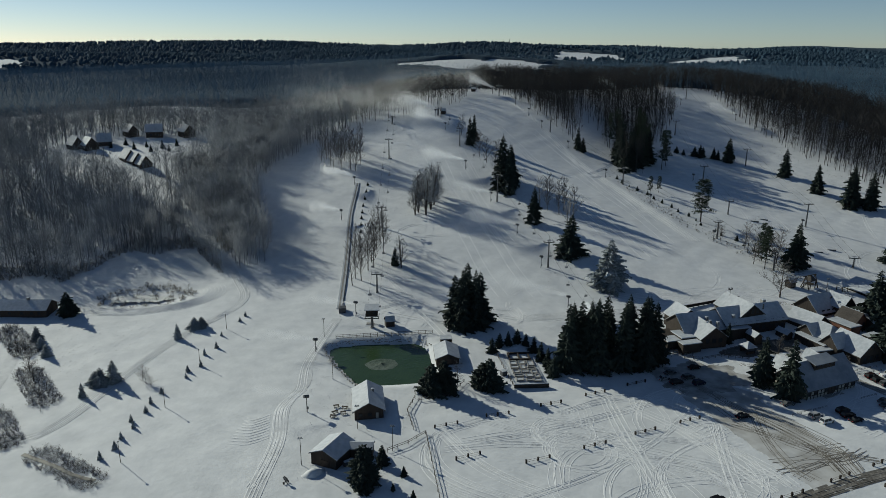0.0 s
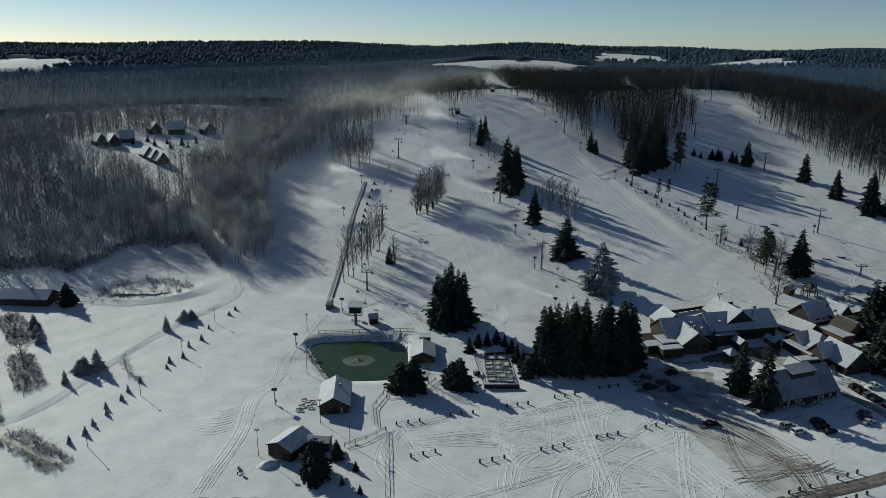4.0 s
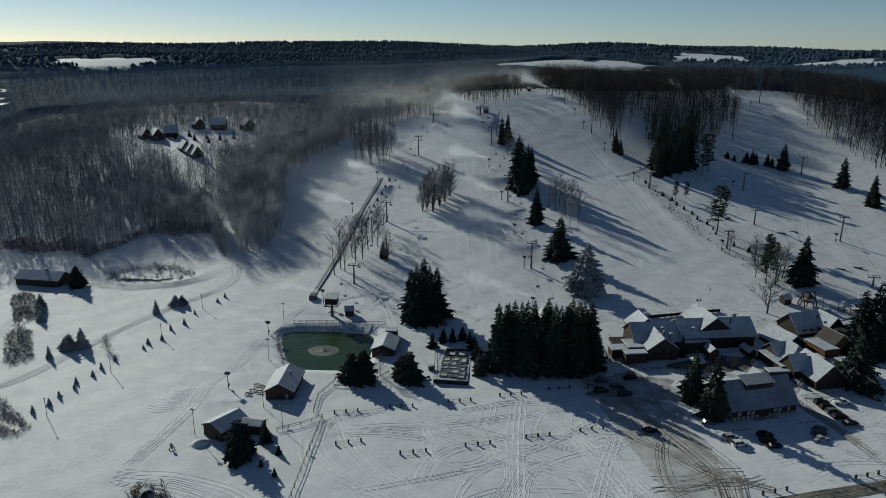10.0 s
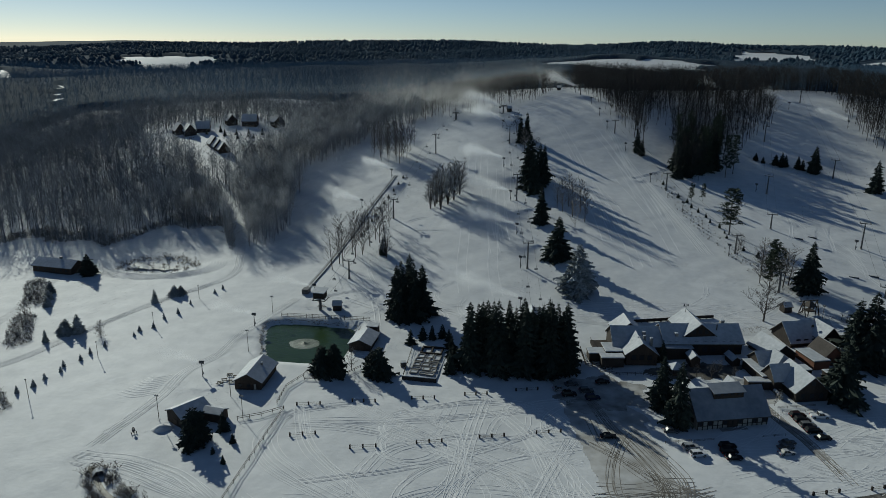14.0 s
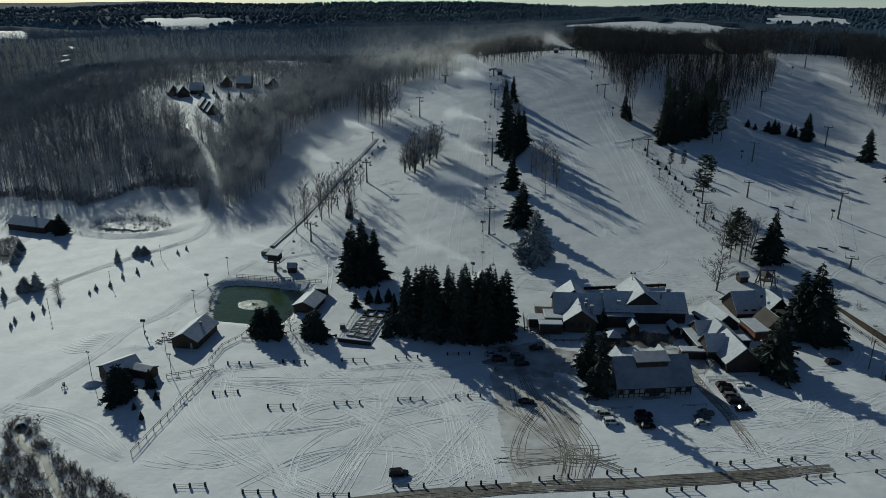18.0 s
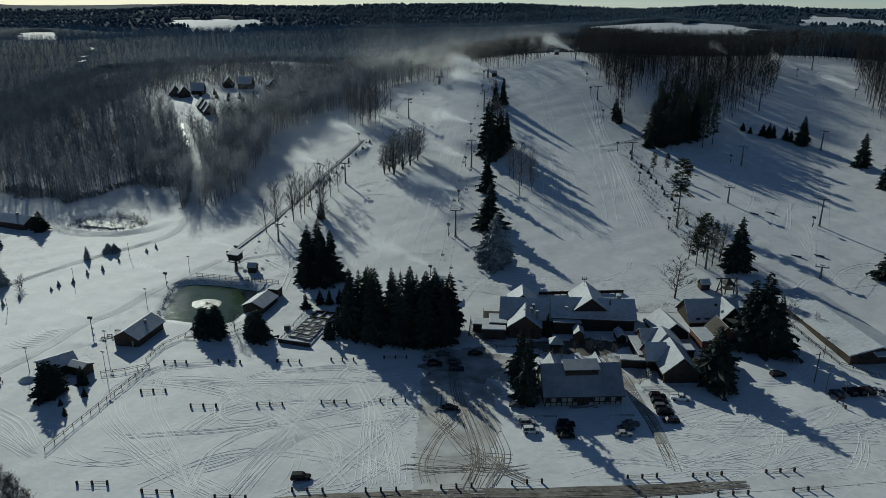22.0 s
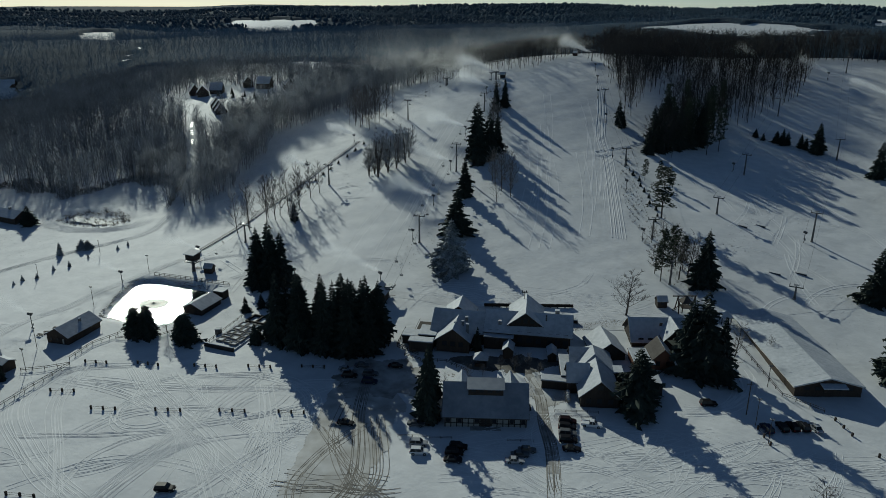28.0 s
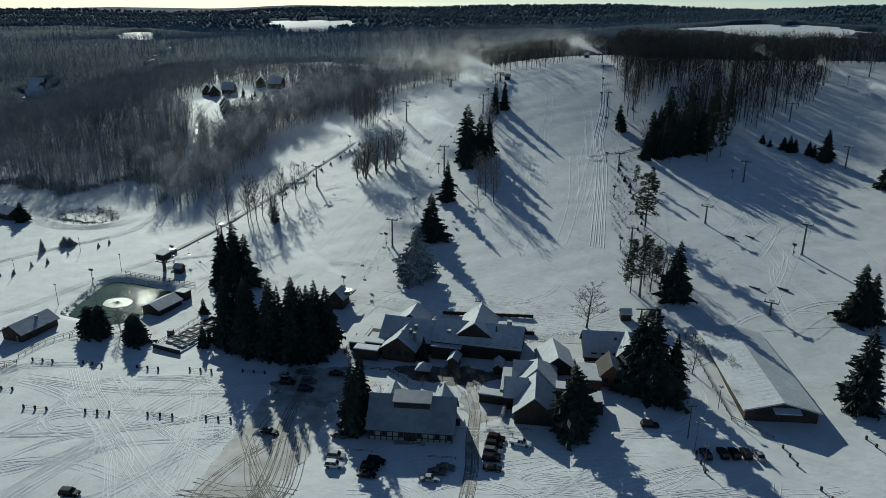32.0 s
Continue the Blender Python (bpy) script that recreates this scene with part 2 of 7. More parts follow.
class Shape:
    """Collects the vertices and faces of one mesh."""

    def __init__(self):
        self.v, self.f = [], []

    def add(self, verts, faces):
        k = len(self.v)
        self.v.extend(tuple(p) for p in verts)
        self.f.extend(tuple(k + i for i in f) for f in faces)
        return self

    def box(self, x0, x1, y0, y1, z0, z1, bevel=0.0):
        b = bevel
        if not b:
            p = [(x, y, z) for z in (z0, z1) for x, y in ((x0, y0), (x1, y0), (x1, y1), (x0, y1))]
            return self.add(p, [(3, 2, 1, 0), (4, 5, 6, 7), (0, 1, 5, 4), (1, 2, 6, 5), (2, 3, 7, 6), (3, 0, 4, 7)])
        p = []
        for z, c in ((z0, 0), (z1 - b, 0), (z1, b)):
            p += [(x0 + c, y0 + c, z), (x1 - c, y0 + c, z), (x1 - c, y1 - c, z), (x0 + c, y1 - c, z)]
        f = [(3, 2, 1, 0), (8, 9, 10, 11)]
        for k in (0, 4):
            f += [(k + i, k + (i + 1) % 4, k + 4 + (i + 1) % 4, k + 4 + i) for i in range(4)]
        return self.add(p, f)

    def tube(self, a, b, r0, r1=None, n=6, cap=True):
        a, b = Vector(a), Vector(b)
        r1 = r0 if r1 is None else r1
        d = (b - a).normalized()
        u = d.orthogonal().normalized()
        w = d.cross(u)
        ring = [(math.cos(2 * math.pi * i / n), math.sin(2 * math.pi * i / n)) for i in range(n)]
        p = [a + (u * c + w * s) * r0 for c, s in ring] + [b + (u * c + w * s) * r1 for c, s in ring]
        f = [(i, (i + 1) % n, n + (i + 1) % n, n + i) for i in range(n)]
        if cap:
            f += [tuple(range(n))[::-1], tuple(range(n, 2 * n))]
        return self.add(p, f)

    def prism(self, outline, y0, y1):
        """An outline in x and z, pushed from y0 to y1."""
        n = len(outline)
        p = [(x, y0, z) for x, z in outline] + [(x, y1, z) for x, z in outline]
        f = [tuple(range(n)), tuple(range(n, 2 * n))[::-1]] + [(i, n + i, n + (i + 1) % n, (i + 1) % n) for i in range(n)]
        return self.add(p, f)

    def beam(self, a, b, w, h):
        """A square bar from a to b."""
        a, b = Vector(a), Vector(b)
        d = (b - a).normalized()
        s = d.cross(Vector((0, 0, 1)))
        s = s.normalized() if s.length > 1e-4 else Vector((1, 0, 0))
        u = s.cross(d)
        p = [q + s * i * w / 2 + u * j * h / 2 for q in (a, b) for i, j in ((-1, -1), (1, -1), (1, 1), (-1, 1))]
        return self.add(p, [(3, 2, 1, 0), (4, 5, 6, 7), (0, 1, 5, 4), (1, 2, 6, 5), (2, 3, 7, 6), (3, 0, 4, 7)])

    def mesh(self, name, mat, smooth=False):
        me = bpy.data.meshes.new(name)
        me.from_pydata(self.v, [], self.f)
        me.materials.append(mat)
        if smooth:
            me.shade_smooth()
        return me


def part(name, shape, mat, parent=None, label="", at=None, smooth=False):
    """One mesh object under a thing or under a part. at: its own place, in the parent's space."""
    me = shape if isinstance(shape, bpy.types.Mesh) else shape.mesh(name, mat, smooth)
    ob = new(name, me)
    ob.parent = parent
    if at:
        ob.location = at
    return tagged(ob, label)


def thing(name, x, y, z, rot=0.0, label="", category="", group="", scale=1.0):
    """An empty at the base of a thing."""
    ob = new(name)
    ob.empty_display_size = 0.3
    ob.matrix_basis = pose(x, y, z, 0, 0, rot) @ Matrix.Scale(scale, 4)
    return tagged(ob, label, category, group)


def arrays(name, verts, faces, mat, smooth=False):
    """A mesh from number arrays; faces: rows of three or of four."""
    me = bpy.data.meshes.new(name)
    verts, faces = np.asarray(verts, np.float32), np.asarray(faces, np.int32)
    k = faces.shape[1]
    me.vertices.add(len(verts))
    me.vertices.foreach_set("co", verts.ravel())
    me.loops.add(faces.size)
    me.loops.foreach_set("vertex_index", faces.ravel())
    me.polygons.add(len(faces))
    me.polygons.foreach_set("loop_start", np.arange(0, faces.size, k, dtype=np.int32))
    me.materials.append(mat)
    me.update(calc_edges=True)
    if smooth:
        me.shade_smooth()
    return me


# ---- the lie of the land ----
FARHILLS = [(-987, 1872, 3, 165), (-828, 1570, -33, 165), (243, 1599, 35, 150), (196, 1292, -3, 150), (779, 2640, 32, 195), (665, 2253, -9, 195), (917, 1887, 21, 135), (795, 1636, -4, 135), (-940, 1166, 10, 90), (-823, 1021, -16, 90)]
SWELLS = [[-3.8, -3.5, -1.2, -1.6, -3.0, -1.0, 1.1], [0.5, -0.8, 2.3, 2.2, 3.3, 1.2, 2.1], [-1.0, -2.3, 0.5, -7.3, 0.1, -3.4, 2.5], [-2.0, -0.2, 1.1, 9.7, 8.6, -5.2, 8.9], [13.0, 1.2, 7.1, 4.2, -0.8, 4.0, 11.7], [13.0, 0.4, 19.5, 23.5, 7.2, 9.3, 6.3], [7.9, -3.0, 1.0, 10.1, 6.8, 16.4, 7.9], [3.0, 0.2, 3.5, 7.8, -1.4, 4.1, 3.6]]


def height(x, y):
    x, y = np.asarray(x, float), np.asarray(y, float)
    z = 50 / (1 + np.exp(-np.clip((y - 640) / 70, -60, 60)))
    for j, row in enumerate(SWELLS):
        for i, amount in enumerate(row):
            z = z + amount * np.exp(-((x + 240 - 100 * i) ** 2 + (y - 60 - 100 * j) ** 2) / 14450)
    far = np.clip((y - 800) / 600, 0, 1)
    z = z + far * (9 * np.sin(x / 310 + 1.1) * np.sin(y / 420) + 6 * np.sin(x / 170 - y / 260 + 2))
    for hx, hy, amount, wide in FARHILLS:
        d = math.hypot(hx, hy)
        along, across = ((x - hx) * hx + (y - hy) * hy) / d, ((x - hx) * hy - (y - hy) * hx) / d
        z = z + amount * np.exp(-(along ** 2 + 0.3 * across ** 2) / wide ** 2)
    return z + 36 * np.clip((y - 2600) / 1700, 0, 1) ** 2 + np.clip((y - 1800) / 1200, 0, 1) * 9 * np.sin(x / 390 + 0.7) * np.sin(y / 350 + x / 900)

POND = [(-60.5, 246.5), (-57, 250.8), (-26, 250.6), (-22.8, 246), (-22.8, 218.5), (-30, 216), (-49, 217), (-57, 234)]
POND_MID = (-41.0, 234.0)
POND_SIDES = []
for (ax, ay), (bx, by) in zip(POND, POND[1:] + POND[:1]):
    nx, ny = (ay - by) / math.hypot(bx - ax, by - ay), (bx - ax) / math.hypot(bx - ax, by - ay)
    POND_SIDES.append((nx, ny, nx * (ax - POND_MID[0]) + ny * (ay - POND_MID[1])))
WATER_Z = -1.5
POND2 = (-141.0, 309.5, 21.0, 10.0)


def pond_depth(x, y):
    """How far inside the rim of the snowmaking pond a place lies: 1 at the rim, less inside."""
    u, w = np.asarray(x, float) - POND_MID[0], np.asarray(y, float) - POND_MID[1]
    return sum(np.maximum(0, (nx * u + ny * w) / d) ** 12 for nx, ny, d in POND_SIDES) ** (1 / 12)


def land(x, y):
    z = height(x, y)
    q = pond_depth(x, y)
    z = np.where(q < 1.12, np.minimum(z, np.maximum(WATER_Z - 1.2, 0.1 - (1.12 - q) * 14)), z)
    r = ((np.asarray(x) - POND2[0]) / POND2[2]) ** 2 + ((np.asarray(y) - POND2[1]) / POND2[3]) ** 2
    z = z - 1.1 * np.clip(1.6 - r, 0, 1)
    return z


def ground(x, y):
    return float(land(x, y))

# ---- ground sheet ----


def steps(a, b, fine, lo, hi, grow=1.09):
    mid = list(np.arange(a, b + 0.01, fine))
    s, v = fine, b
    while v < hi:
        s *= grow
        v += s
        mid.append(min(v, hi))
    s, v = fine, a
    while v > lo:
        s *= grow
        v -= s
        mid.insert(0, max(v, lo))
    return np.array(mid)


def drift(x, y):
    """Small swells and wind drifts of the snow."""
    return (0.12 * np.sin(x * 0.31 + 1.7 * np.sin(y * 0.11)) * np.sin(y * 0.23 + 0.8) + 0.04 * np.sin(x * 0.9 + y * 0.35) * np.sin(y * 0.61 - x * 0.2)) * np.clip((np.abs(pond_depth(x, y)) - 1.1) * 6, 0, 1)


def quads(nx, ny):
    i = np.arange(ny - 1)[:, None] * nx + np.arange(nx - 1)[None]
    return np.stack([i, i + 1, i + nx + 1, i + nx], -1).reshape(-1, 4)


gx, gy = steps(-230, 300, 2.5, -4700, 4700), steps(70, 640, 2.5, -700, 4650)
mx, my = np.meshgrid(gx, gy)
mz = land(mx, my) + drift(mx, my) * ((mx > -400) & (mx < 400) & (my < 800))
tagged(new("ground", arrays("ground", np.stack([mx, my, mz], -1).reshape(-1, 3), quads(len(gx), len(gy)), SNOW, True)), "snow-covered ground rising to a ski hill", "snow ground", kind="structure")


def patch(name, inside, box, lift, mat, label, category, step=1.5, kind="structure"):
    """A sheet that follows the land within an outline."""
    xs, ys = np.arange(box[0], box[1], step), np.arange(box[2], box[3], step)
    px, py = np.meshgrid(xs, ys)
    f = quads(len(xs), len(ys))
    keep = inside(px, py).ravel()[f].all(1)
    z = land(px, py) + drift(px, py) + lift
    f = f[keep]
    used, f = np.unique(f, return_inverse=True)
    v = np.stack([px, py, z], -1).reshape(-1, 3)[used]
    return tagged(new(name, arrays(name, v, f.reshape(-1, 4), mat, True)), label, category, kind=kind)


def way(points, step=3.0):
    """A smooth line through points, in even steps."""
    p = [Vector((x, y)) for x, y in points]
    p = [p[0] * 2 - p[1]] + p + [p[-1] * 2 - p[-2]]
    out = []
    for a, b, c, d in zip(p, p[1:], p[2:], p[3:]):
        n = max(2, int((c - b).length / step))
        for k in range(n):
            t = k / n
            out.append(0.5 * ((2 * b) + (c - a) * t + (2 * a - 5 * b + 4 * c - d) * t * t + (3 * b - a - 3 * c + d) * t ** 3))
    return out + [p[-2]]


def ribbon(shape, points, width, lift, step=3.0):
    """A strip that follows the land along a line."""
    line = way(points, step)
    v = []
    for i, q in enumerate(line):
        d = (line[min(i + 1, len(line) - 1)] - line[max(i - 1, 0)]).normalized()
        s = Vector((-d.y, d.x)) * width / 2
        for e in (q - s, q + s):
            v.append((e.x, e.y, float(land(e.x, e.y) + drift(e.x, e.y)) + lift))
    return shape.add(v, [(2 * i, 2 * i + 1, 2 * i + 3, 2 * i + 2) for i in range(len(line) - 1)])


def strip(name, points, width, lift, mat, label, category, step=3.0):
    return tagged(new(name, ribbon(Shape(), points, width, lift, step).mesh(name, mat, True)), label, category, kind="structure")


def blob(cx, cy, rx, ry, rough=0.12, turn=0.0):
    c, s = math.cos(radians(turn)), math.sin(radians(turn))

    def inside(x, y):
        u, w = (x - cx) * c + (y - cy) * s, -(x - cx) * s + (y - cy) * c
        a = np.arctan2(w, u)
        return (u / rx) ** 2 + (w / ry) ** 2 < 1 + rough * (np.sin(3 * a + cx) + np.sin(7 * a + cy) + 0.6 * np.sin(13 * a))
    return inside


def line_side(ax, ay, bx, by):
    return lambda x, y: (bx - ax) * (y - ay) - (by - ay) * (x - ax) > 0


# parking lot of wet gravel, the entrance road, the courtyard lane and the farm drive
def gravel_lot(x, y):
    wob = 1.4 * np.sin(x * 0.5) + 1.1 * np.sin(y * 0.33) + 0.5 * np.sin(x * 1.1 + y * 0.9)
    u, w = (x - 71) * 0.97 + (y - 168) * 0.22, -(x - 71) * 0.22 + (y - 168) * 0.97
    return (u > -11 + 0.25 * np.sin(y * 0.9)) & (u < 9 + 0.05 * w + wob) & (w > -22 + wob) & (w < 50 + wob)


patch("parking_lot", gravel_lot, (42, 96, 140, 228), 0.05, GRAVEL, "brown wet gravel parking area with melted snow", "parking lot", 0.4)
strip("road", [(20, 128), (40, 136), (69.6, 145.5), (95, 152), (121, 159.5), (131, 163)], 4.2, 0.06, ASPHALT, "dark wet ploughed entrance road", "road")
strip("road_snowed", [(131, 163), (158, 172), (190, 184), (240, 205)], 5.2, 0.04, PACKED, "packed snow continuation of the entrance road", "road")
patch("courtyard", blob(112.5, 215, 6.5, 9, 0.15, 20), (100, 125, 200, 230), 0.06, GRAVEL, "muddy gravel courtyard between the lodges", "courtyard", 0.8)
# Trodden ground; its dark colour is mostly the main lodge's shade, painted in.
patch("lodge_forecourt", blob(99, 226.5, 17, 5.5, 0.2, 12), (78, 120, 212, 242), 0.07, ASPHALT, "wet trodden ground, darkened with painted shade, before the main lodge", "forecourt", 0.6)
# Thawed mud, with part of the spruce row's shadow in its dark colour.
patch("thawed_yard", blob(66, 207, 15, 11.5, 0.2, 20), (46, 86, 190, 224), 0.075, THAW, "thawed trodden ground with spruce shadow put into its dark colour", "yard", 0.6)
strip("courtyard_lane", [(104, 225), (110.5, 214), (115.2, 199), (119, 188), (121.5, 178)], 2.6, 0.05, THAW, "muddy thawed lane between the lodges", "lane")
strip("farm_drive", [(-175, 170), (-150, 195), (-138.6, 205), (-126, 243), (-115, 268), (-98, 296), (-104, 322), (-120, 358), (-144, 395), (-158, 412)], 4.0, 0.05, PACKED, "packed snow farm drive climbing through the woods", "drive")
strip("icy_drive", [(-166, 423), (-178, 439), (-189, 453), (-196, 464)], 1.9, 0.055, ICYLANE, "icy stretch of the farm drive", "drive")
strip("hamlet_drive", [(-158, 412), (-189, 453), (-212, 490), (-222, 512)], 4.0, 0.05, PACKED, "packed snow drive into the hamlet", "drive")
strip("field_lane", [(-158, 180), (-166, 215), (-172, 250), (-180, 285)], 4.5, 0.05, PACKED, "packed snow lane beside the brush", "lane")
strip("base_lane", [(20, 262), (55, 263), (95, 258), (135, 262), (200, 300), (240, 318)], 5, 0.05, PACKED, "packed snow lane across the foot of the slopes", "lane")
strip("pond_track", [(-75.5, 160), (-73.5, 173), (-71.5, 188), (-71.5, 206), (-66.5, 220), (-65.5, 240), (-57, 272)], 3.8, 0.05, PACKED, "snowcat track past the pond", "track")
# tyre ruts: low berms thrown up along the wheel lines, in pairs
rng = random.Random(5)


class Ruts:
    """Gathers low ridges along lines and lays them on the land all at once."""

    def __init__(self):
        self.v, self.f = [], []

    def line(self, pts, width, high, lift):
        k = len(self.v)
        for i, q in enumerate(pts):
            d = (pts[min(i + 1, len(pts) - 1)] - pts[max(i - 1, 0)]).normalized() * width / 2
            end = 0.2 if i in (0, len(pts) - 1) else 1.0
            self.v += [(q.x + d.y, q.y - d.x, lift - 0.02), (q.x, q.y, lift + high * end), (q.x - d.y, q.y + d.x, lift - 0.02)]
        self.f += [(k + 3 * i + e, k + 3 * i + e + 3, k + 3 * i + e + 4, k + 3 * i + e + 1) for i in range(len(pts) - 1) for e in (0, 1)]

    def pair(self, points, lift=0.05, gap=1.5, width=0.3, high=0.05):
        pts = way(points, 2.5)
        for side in (-gap / 2, gap / 2):
            off = []
            for i, q in enumerate(pts):
                d = (pts[min(i + 1, len(pts) - 1)] - pts[max(i - 1, 0)]).normalized()
                off.append(Vector((q.x - d.y * side, q.y + d.x * side)))
            self.line(off, width, high, lift)

    def done(self, name, mat, label):
        v = np.array(self.v)
        v[:, 2] += land(v[:, 0], v[:, 1]) + drift(v[:, 0], v[:, 1])
        return tagged(new(name, arrays(name, v, self.f, mat)), label, "tyre tracks", kind="stuff")


def bundle(ruts, x, y, a, bend, steps_n, cars, spread, inside, width=0.3, high=0.05, lift=0.04):
    """Several cars' tracks that run side by side along one bending line."""
    for c in range(cars):
        s = rng.uniform(-spread, spread)
        px, py, pa = x - s * math.sin(a), y + s * math.cos(a), a + rng.uniform(-0.10, 0.10)
        cb = bend * rng.uniform(0.8, 1.25)
        pts = []
        for j in range(steps_n + rng.randint(-2, 2)):
            if inside(px, py):
                pts.append((px, py))
            elif pts:
                break
            px, py, pa = px + 5 * math.cos(pa), py + 5 * math.sin(pa), pa + cb * 5
        if len(pts) > 2:
            ruts.pair(pts, lift + 0.003 * (c % 5), 1.5, width, high)


lot = Ruts()


def in_lot(x, y):
    return -27 < x < 60 and 126 < y < 189 + 0.28 * x and abs(math.hypot(x - 38.4, y - 143.9)) > 2


LANE = dict(width=0.26, high=0.04)
LINES = (([(-9, 190), (-25, 183), (-29, 169), (-22, 157), (-6, 147), (10, 139), (24, 134)], 6, 2.6), ([(-26, 186), (-16, 164), (2, 147), (15, 133)], 4, 2.0), ([(-8, 189), (6, 179), (25, 168.5), (50, 155), (60, 151)], 6, 2.6),
         ([(30, 199), (28, 175), (27, 153), (26, 138)], 4, 2.2), ([(12, 190.5), (31, 197), (47, 193), (55, 182)], 4, 1.8), ([(55.5, 178), (49, 159), (44, 142)], 5, 2.4), ([(2, 154), (7, 166.5), (22, 175), (40, 178)], 3, 1.5),
         ([(44, 180), (52, 168), (58, 156), (61, 148)], 4, 1.8), ([(26, 135.5), (28.5, 156), (39, 167), (57, 175)], 5, 2.2), ([(-20, 178), (0, 181), (20, 186), (48, 196)], 4, 1.6), ([(-14, 150), (8, 158), (30, 170), (54, 190)], 3, 1.6),
         ([(16, 134), (14, 150), (24, 163), (40, 161), (46, 148), (36, 138)], 3, 1.4), ([(-24, 176), (-6, 176), (12, 172), (34, 160), (52, 143)], 3, 2.0), ([(58, 168), (40, 172), (20, 181), (4, 190)], 3, 1.6), ([(34, 192), (44, 178), (50, 160), (54, 146)], 4, 2.2), ([(4, 134), (14, 146), (28, 152), (46, 152)], 2, 1.2))
for points, cars, spread in LINES:
    for c in range(cars):
        s, e = rng.uniform(-spread, spread), rng.uniform(-1.2, 1.2)
        lot.pair([(x + s + rng.uniform(-.5, .5), y + e + 0.5 * s + rng.uniform(-.5, .5)) for x, y in points], 0.04 + 0.003 * (c % 5), 1.5, 0.26, 0.042)
for k in range(12):
    x, y = rng.uniform(-4, 55), rng.uniform(138, 190)
    bundle(lot, x, y, rng.uniform(0, 6.28), rng.choice((-1, 1)) * rng.uniform(0.02, 0.06), rng.randint(7, 13), rng.choice((1, 1, 2)), 1.4, in_lot, **LANE)
for k in range(4):
    bundle(lot, rng.uniform(5, 50), rng.uniform(145, 180), rng.uniform(0, 6.28), rng.choice((-1, 1)) * rng.uniform(0.09, 0.13), 10, rng.randint(1, 3), 0.9, in_lot, **LANE)
lot.done("tyre_tracks", TRACK, "curving tyre ruts pressed into the snow of the lot")


def in_east(x, y):
    return 93 < x < 205 and 160 + 0.33 * (x - 131) < y < 205 + 0.1 * (x - 120) and not 84 < x - (y - 178) * -0.25 < 92


east = Ruts()
for k in range(130):
    bundle(east, rng.uniform(95, 200), rng.uniform(160, 205), rng.choice((0.05, 0.3, 0.5, 2.9, 0.8)) + rng.uniform(-.3, .3), rng.uniform(-0.04, 0.04), rng.randint(3, 7), rng.choice((1, 2, 3)), 1.6, in_east, width=0.22, high=0.028)
for k in range(4):
    bundle(east, 150, 214 + k, 0.3, 0.05, 8, 2, 1.5, lambda x, y: True)
east.done("tyre_tracks", TRACK, "tyre ruts pressed into the snow before the lodges")

runs = Ruts()
for k in range(11):
    runs.pair([(-76 + rng.uniform(-2, 3), 155.5 - k * 0.5), (-60.5, 154.5 - k * 0.75 + rng.uniform(-.5, .5)), (-45 + rng.uniform(-1, 1), 149.5 - k * 0.8), (-32 + rng.uniform(-3, 3), 141 - k * 0.4)], 0.05 + .002 * k, 1.6, 0.3, 0.035)
for k in range(5):
    s = rng.uniform(-1.8, 1.8)
    runs.pair([(-75.5 + s, 158 + 3 * k * rng.random()), (-73.5 + s, 172), (-71.5 + s, 186), (-72 + s * 0.8, 205), (-67 + s * 0.7, 216), (-66 + s * 0.6, 236), (-58 + s * .5, 268)][:rng.randint(5, 7)], 0.06 + .003 * k, 1.9, 0.4, 0.05)
runs.pair([(-40, 276), (-27, 268), (-14, 262), (0, 268), (14, 262)], 0.07, 1.9, 0.5, 0.1)
runs.pair([(-38, 290), (-26, 276), (-20, 262), (-16, 248)], 0.075, 1.9, 0.5, 0.1)
runs.pair([(-4, 350), (-22, 352), (-27, 360), (-18, 366), (-8, 358)], 0.07, 1.9, 0.5, 0.1)
for k in range(3):
    runs.pair([(123 - k * 2.2, 330), (116 - k * 2, 370), (107 - k * 2, 420), (98 - k * 2, 455), (92 - k * 1.8, 500), (82 - k, 545), (68, 590)], 0.08 + .004 * k, 1.3, 0.5, 0.09)
runs.pair([(98, 432), (101.5, 436), (104, 430), (100, 426), (96, 430), (102, 436), (112, 446), (122, 458)], 0.1, 1.6, 0.5, 0.09)
for k in range(14):
    x, y = rng.uniform(66, 112), rng.uniform(285, 420)
    runs.pair([(x, y), (x - 3, y + 30), (x - 9, y + 60 + 10 * rng.random()), (x - 18, y + 100)], 0.05, 4.4, 0.5, 0.016)
for k in range(12):
    x, y = rng.uniform(-12, 32), rng.uniform(275, 420)
    runs.pair([(x, y), (x - 4, y + 25), (x - 6, y + 50), (x - 8, y + 75)], 0.05, 4.4, 0.5, 0.016)
for k in range(14):
    x, y = rng.uniform(60, 140), rng.uniform(252, 285)
    bundle(runs, x, y, rng.uniform(-0.5, 0.6), rng.uniform(-0.05, 0.05), 6, 2, 1.5, lambda x, y: y > 250, 0.3, 0.022)
for k in range(12):
    bundle(runs, rng.uniform(-30, 20), rng.uniform(258, 285), rng.uniform(0, 6.28), rng.uniform(-0.08, 0.08), 7, 2, 1.5, lambda x, y: y > 256 and abs(x + 6) + abs(y - 258) > 12)
for k in range(16):
    bundle(runs, rng.uniform(160, 240), rng.uniform(270, 380), rng.uniform(1.2, 2.2), rng.uniform(-0.03, 0.03), 9, 1, 1, lambda x, y: True, 0.5, 0.05)
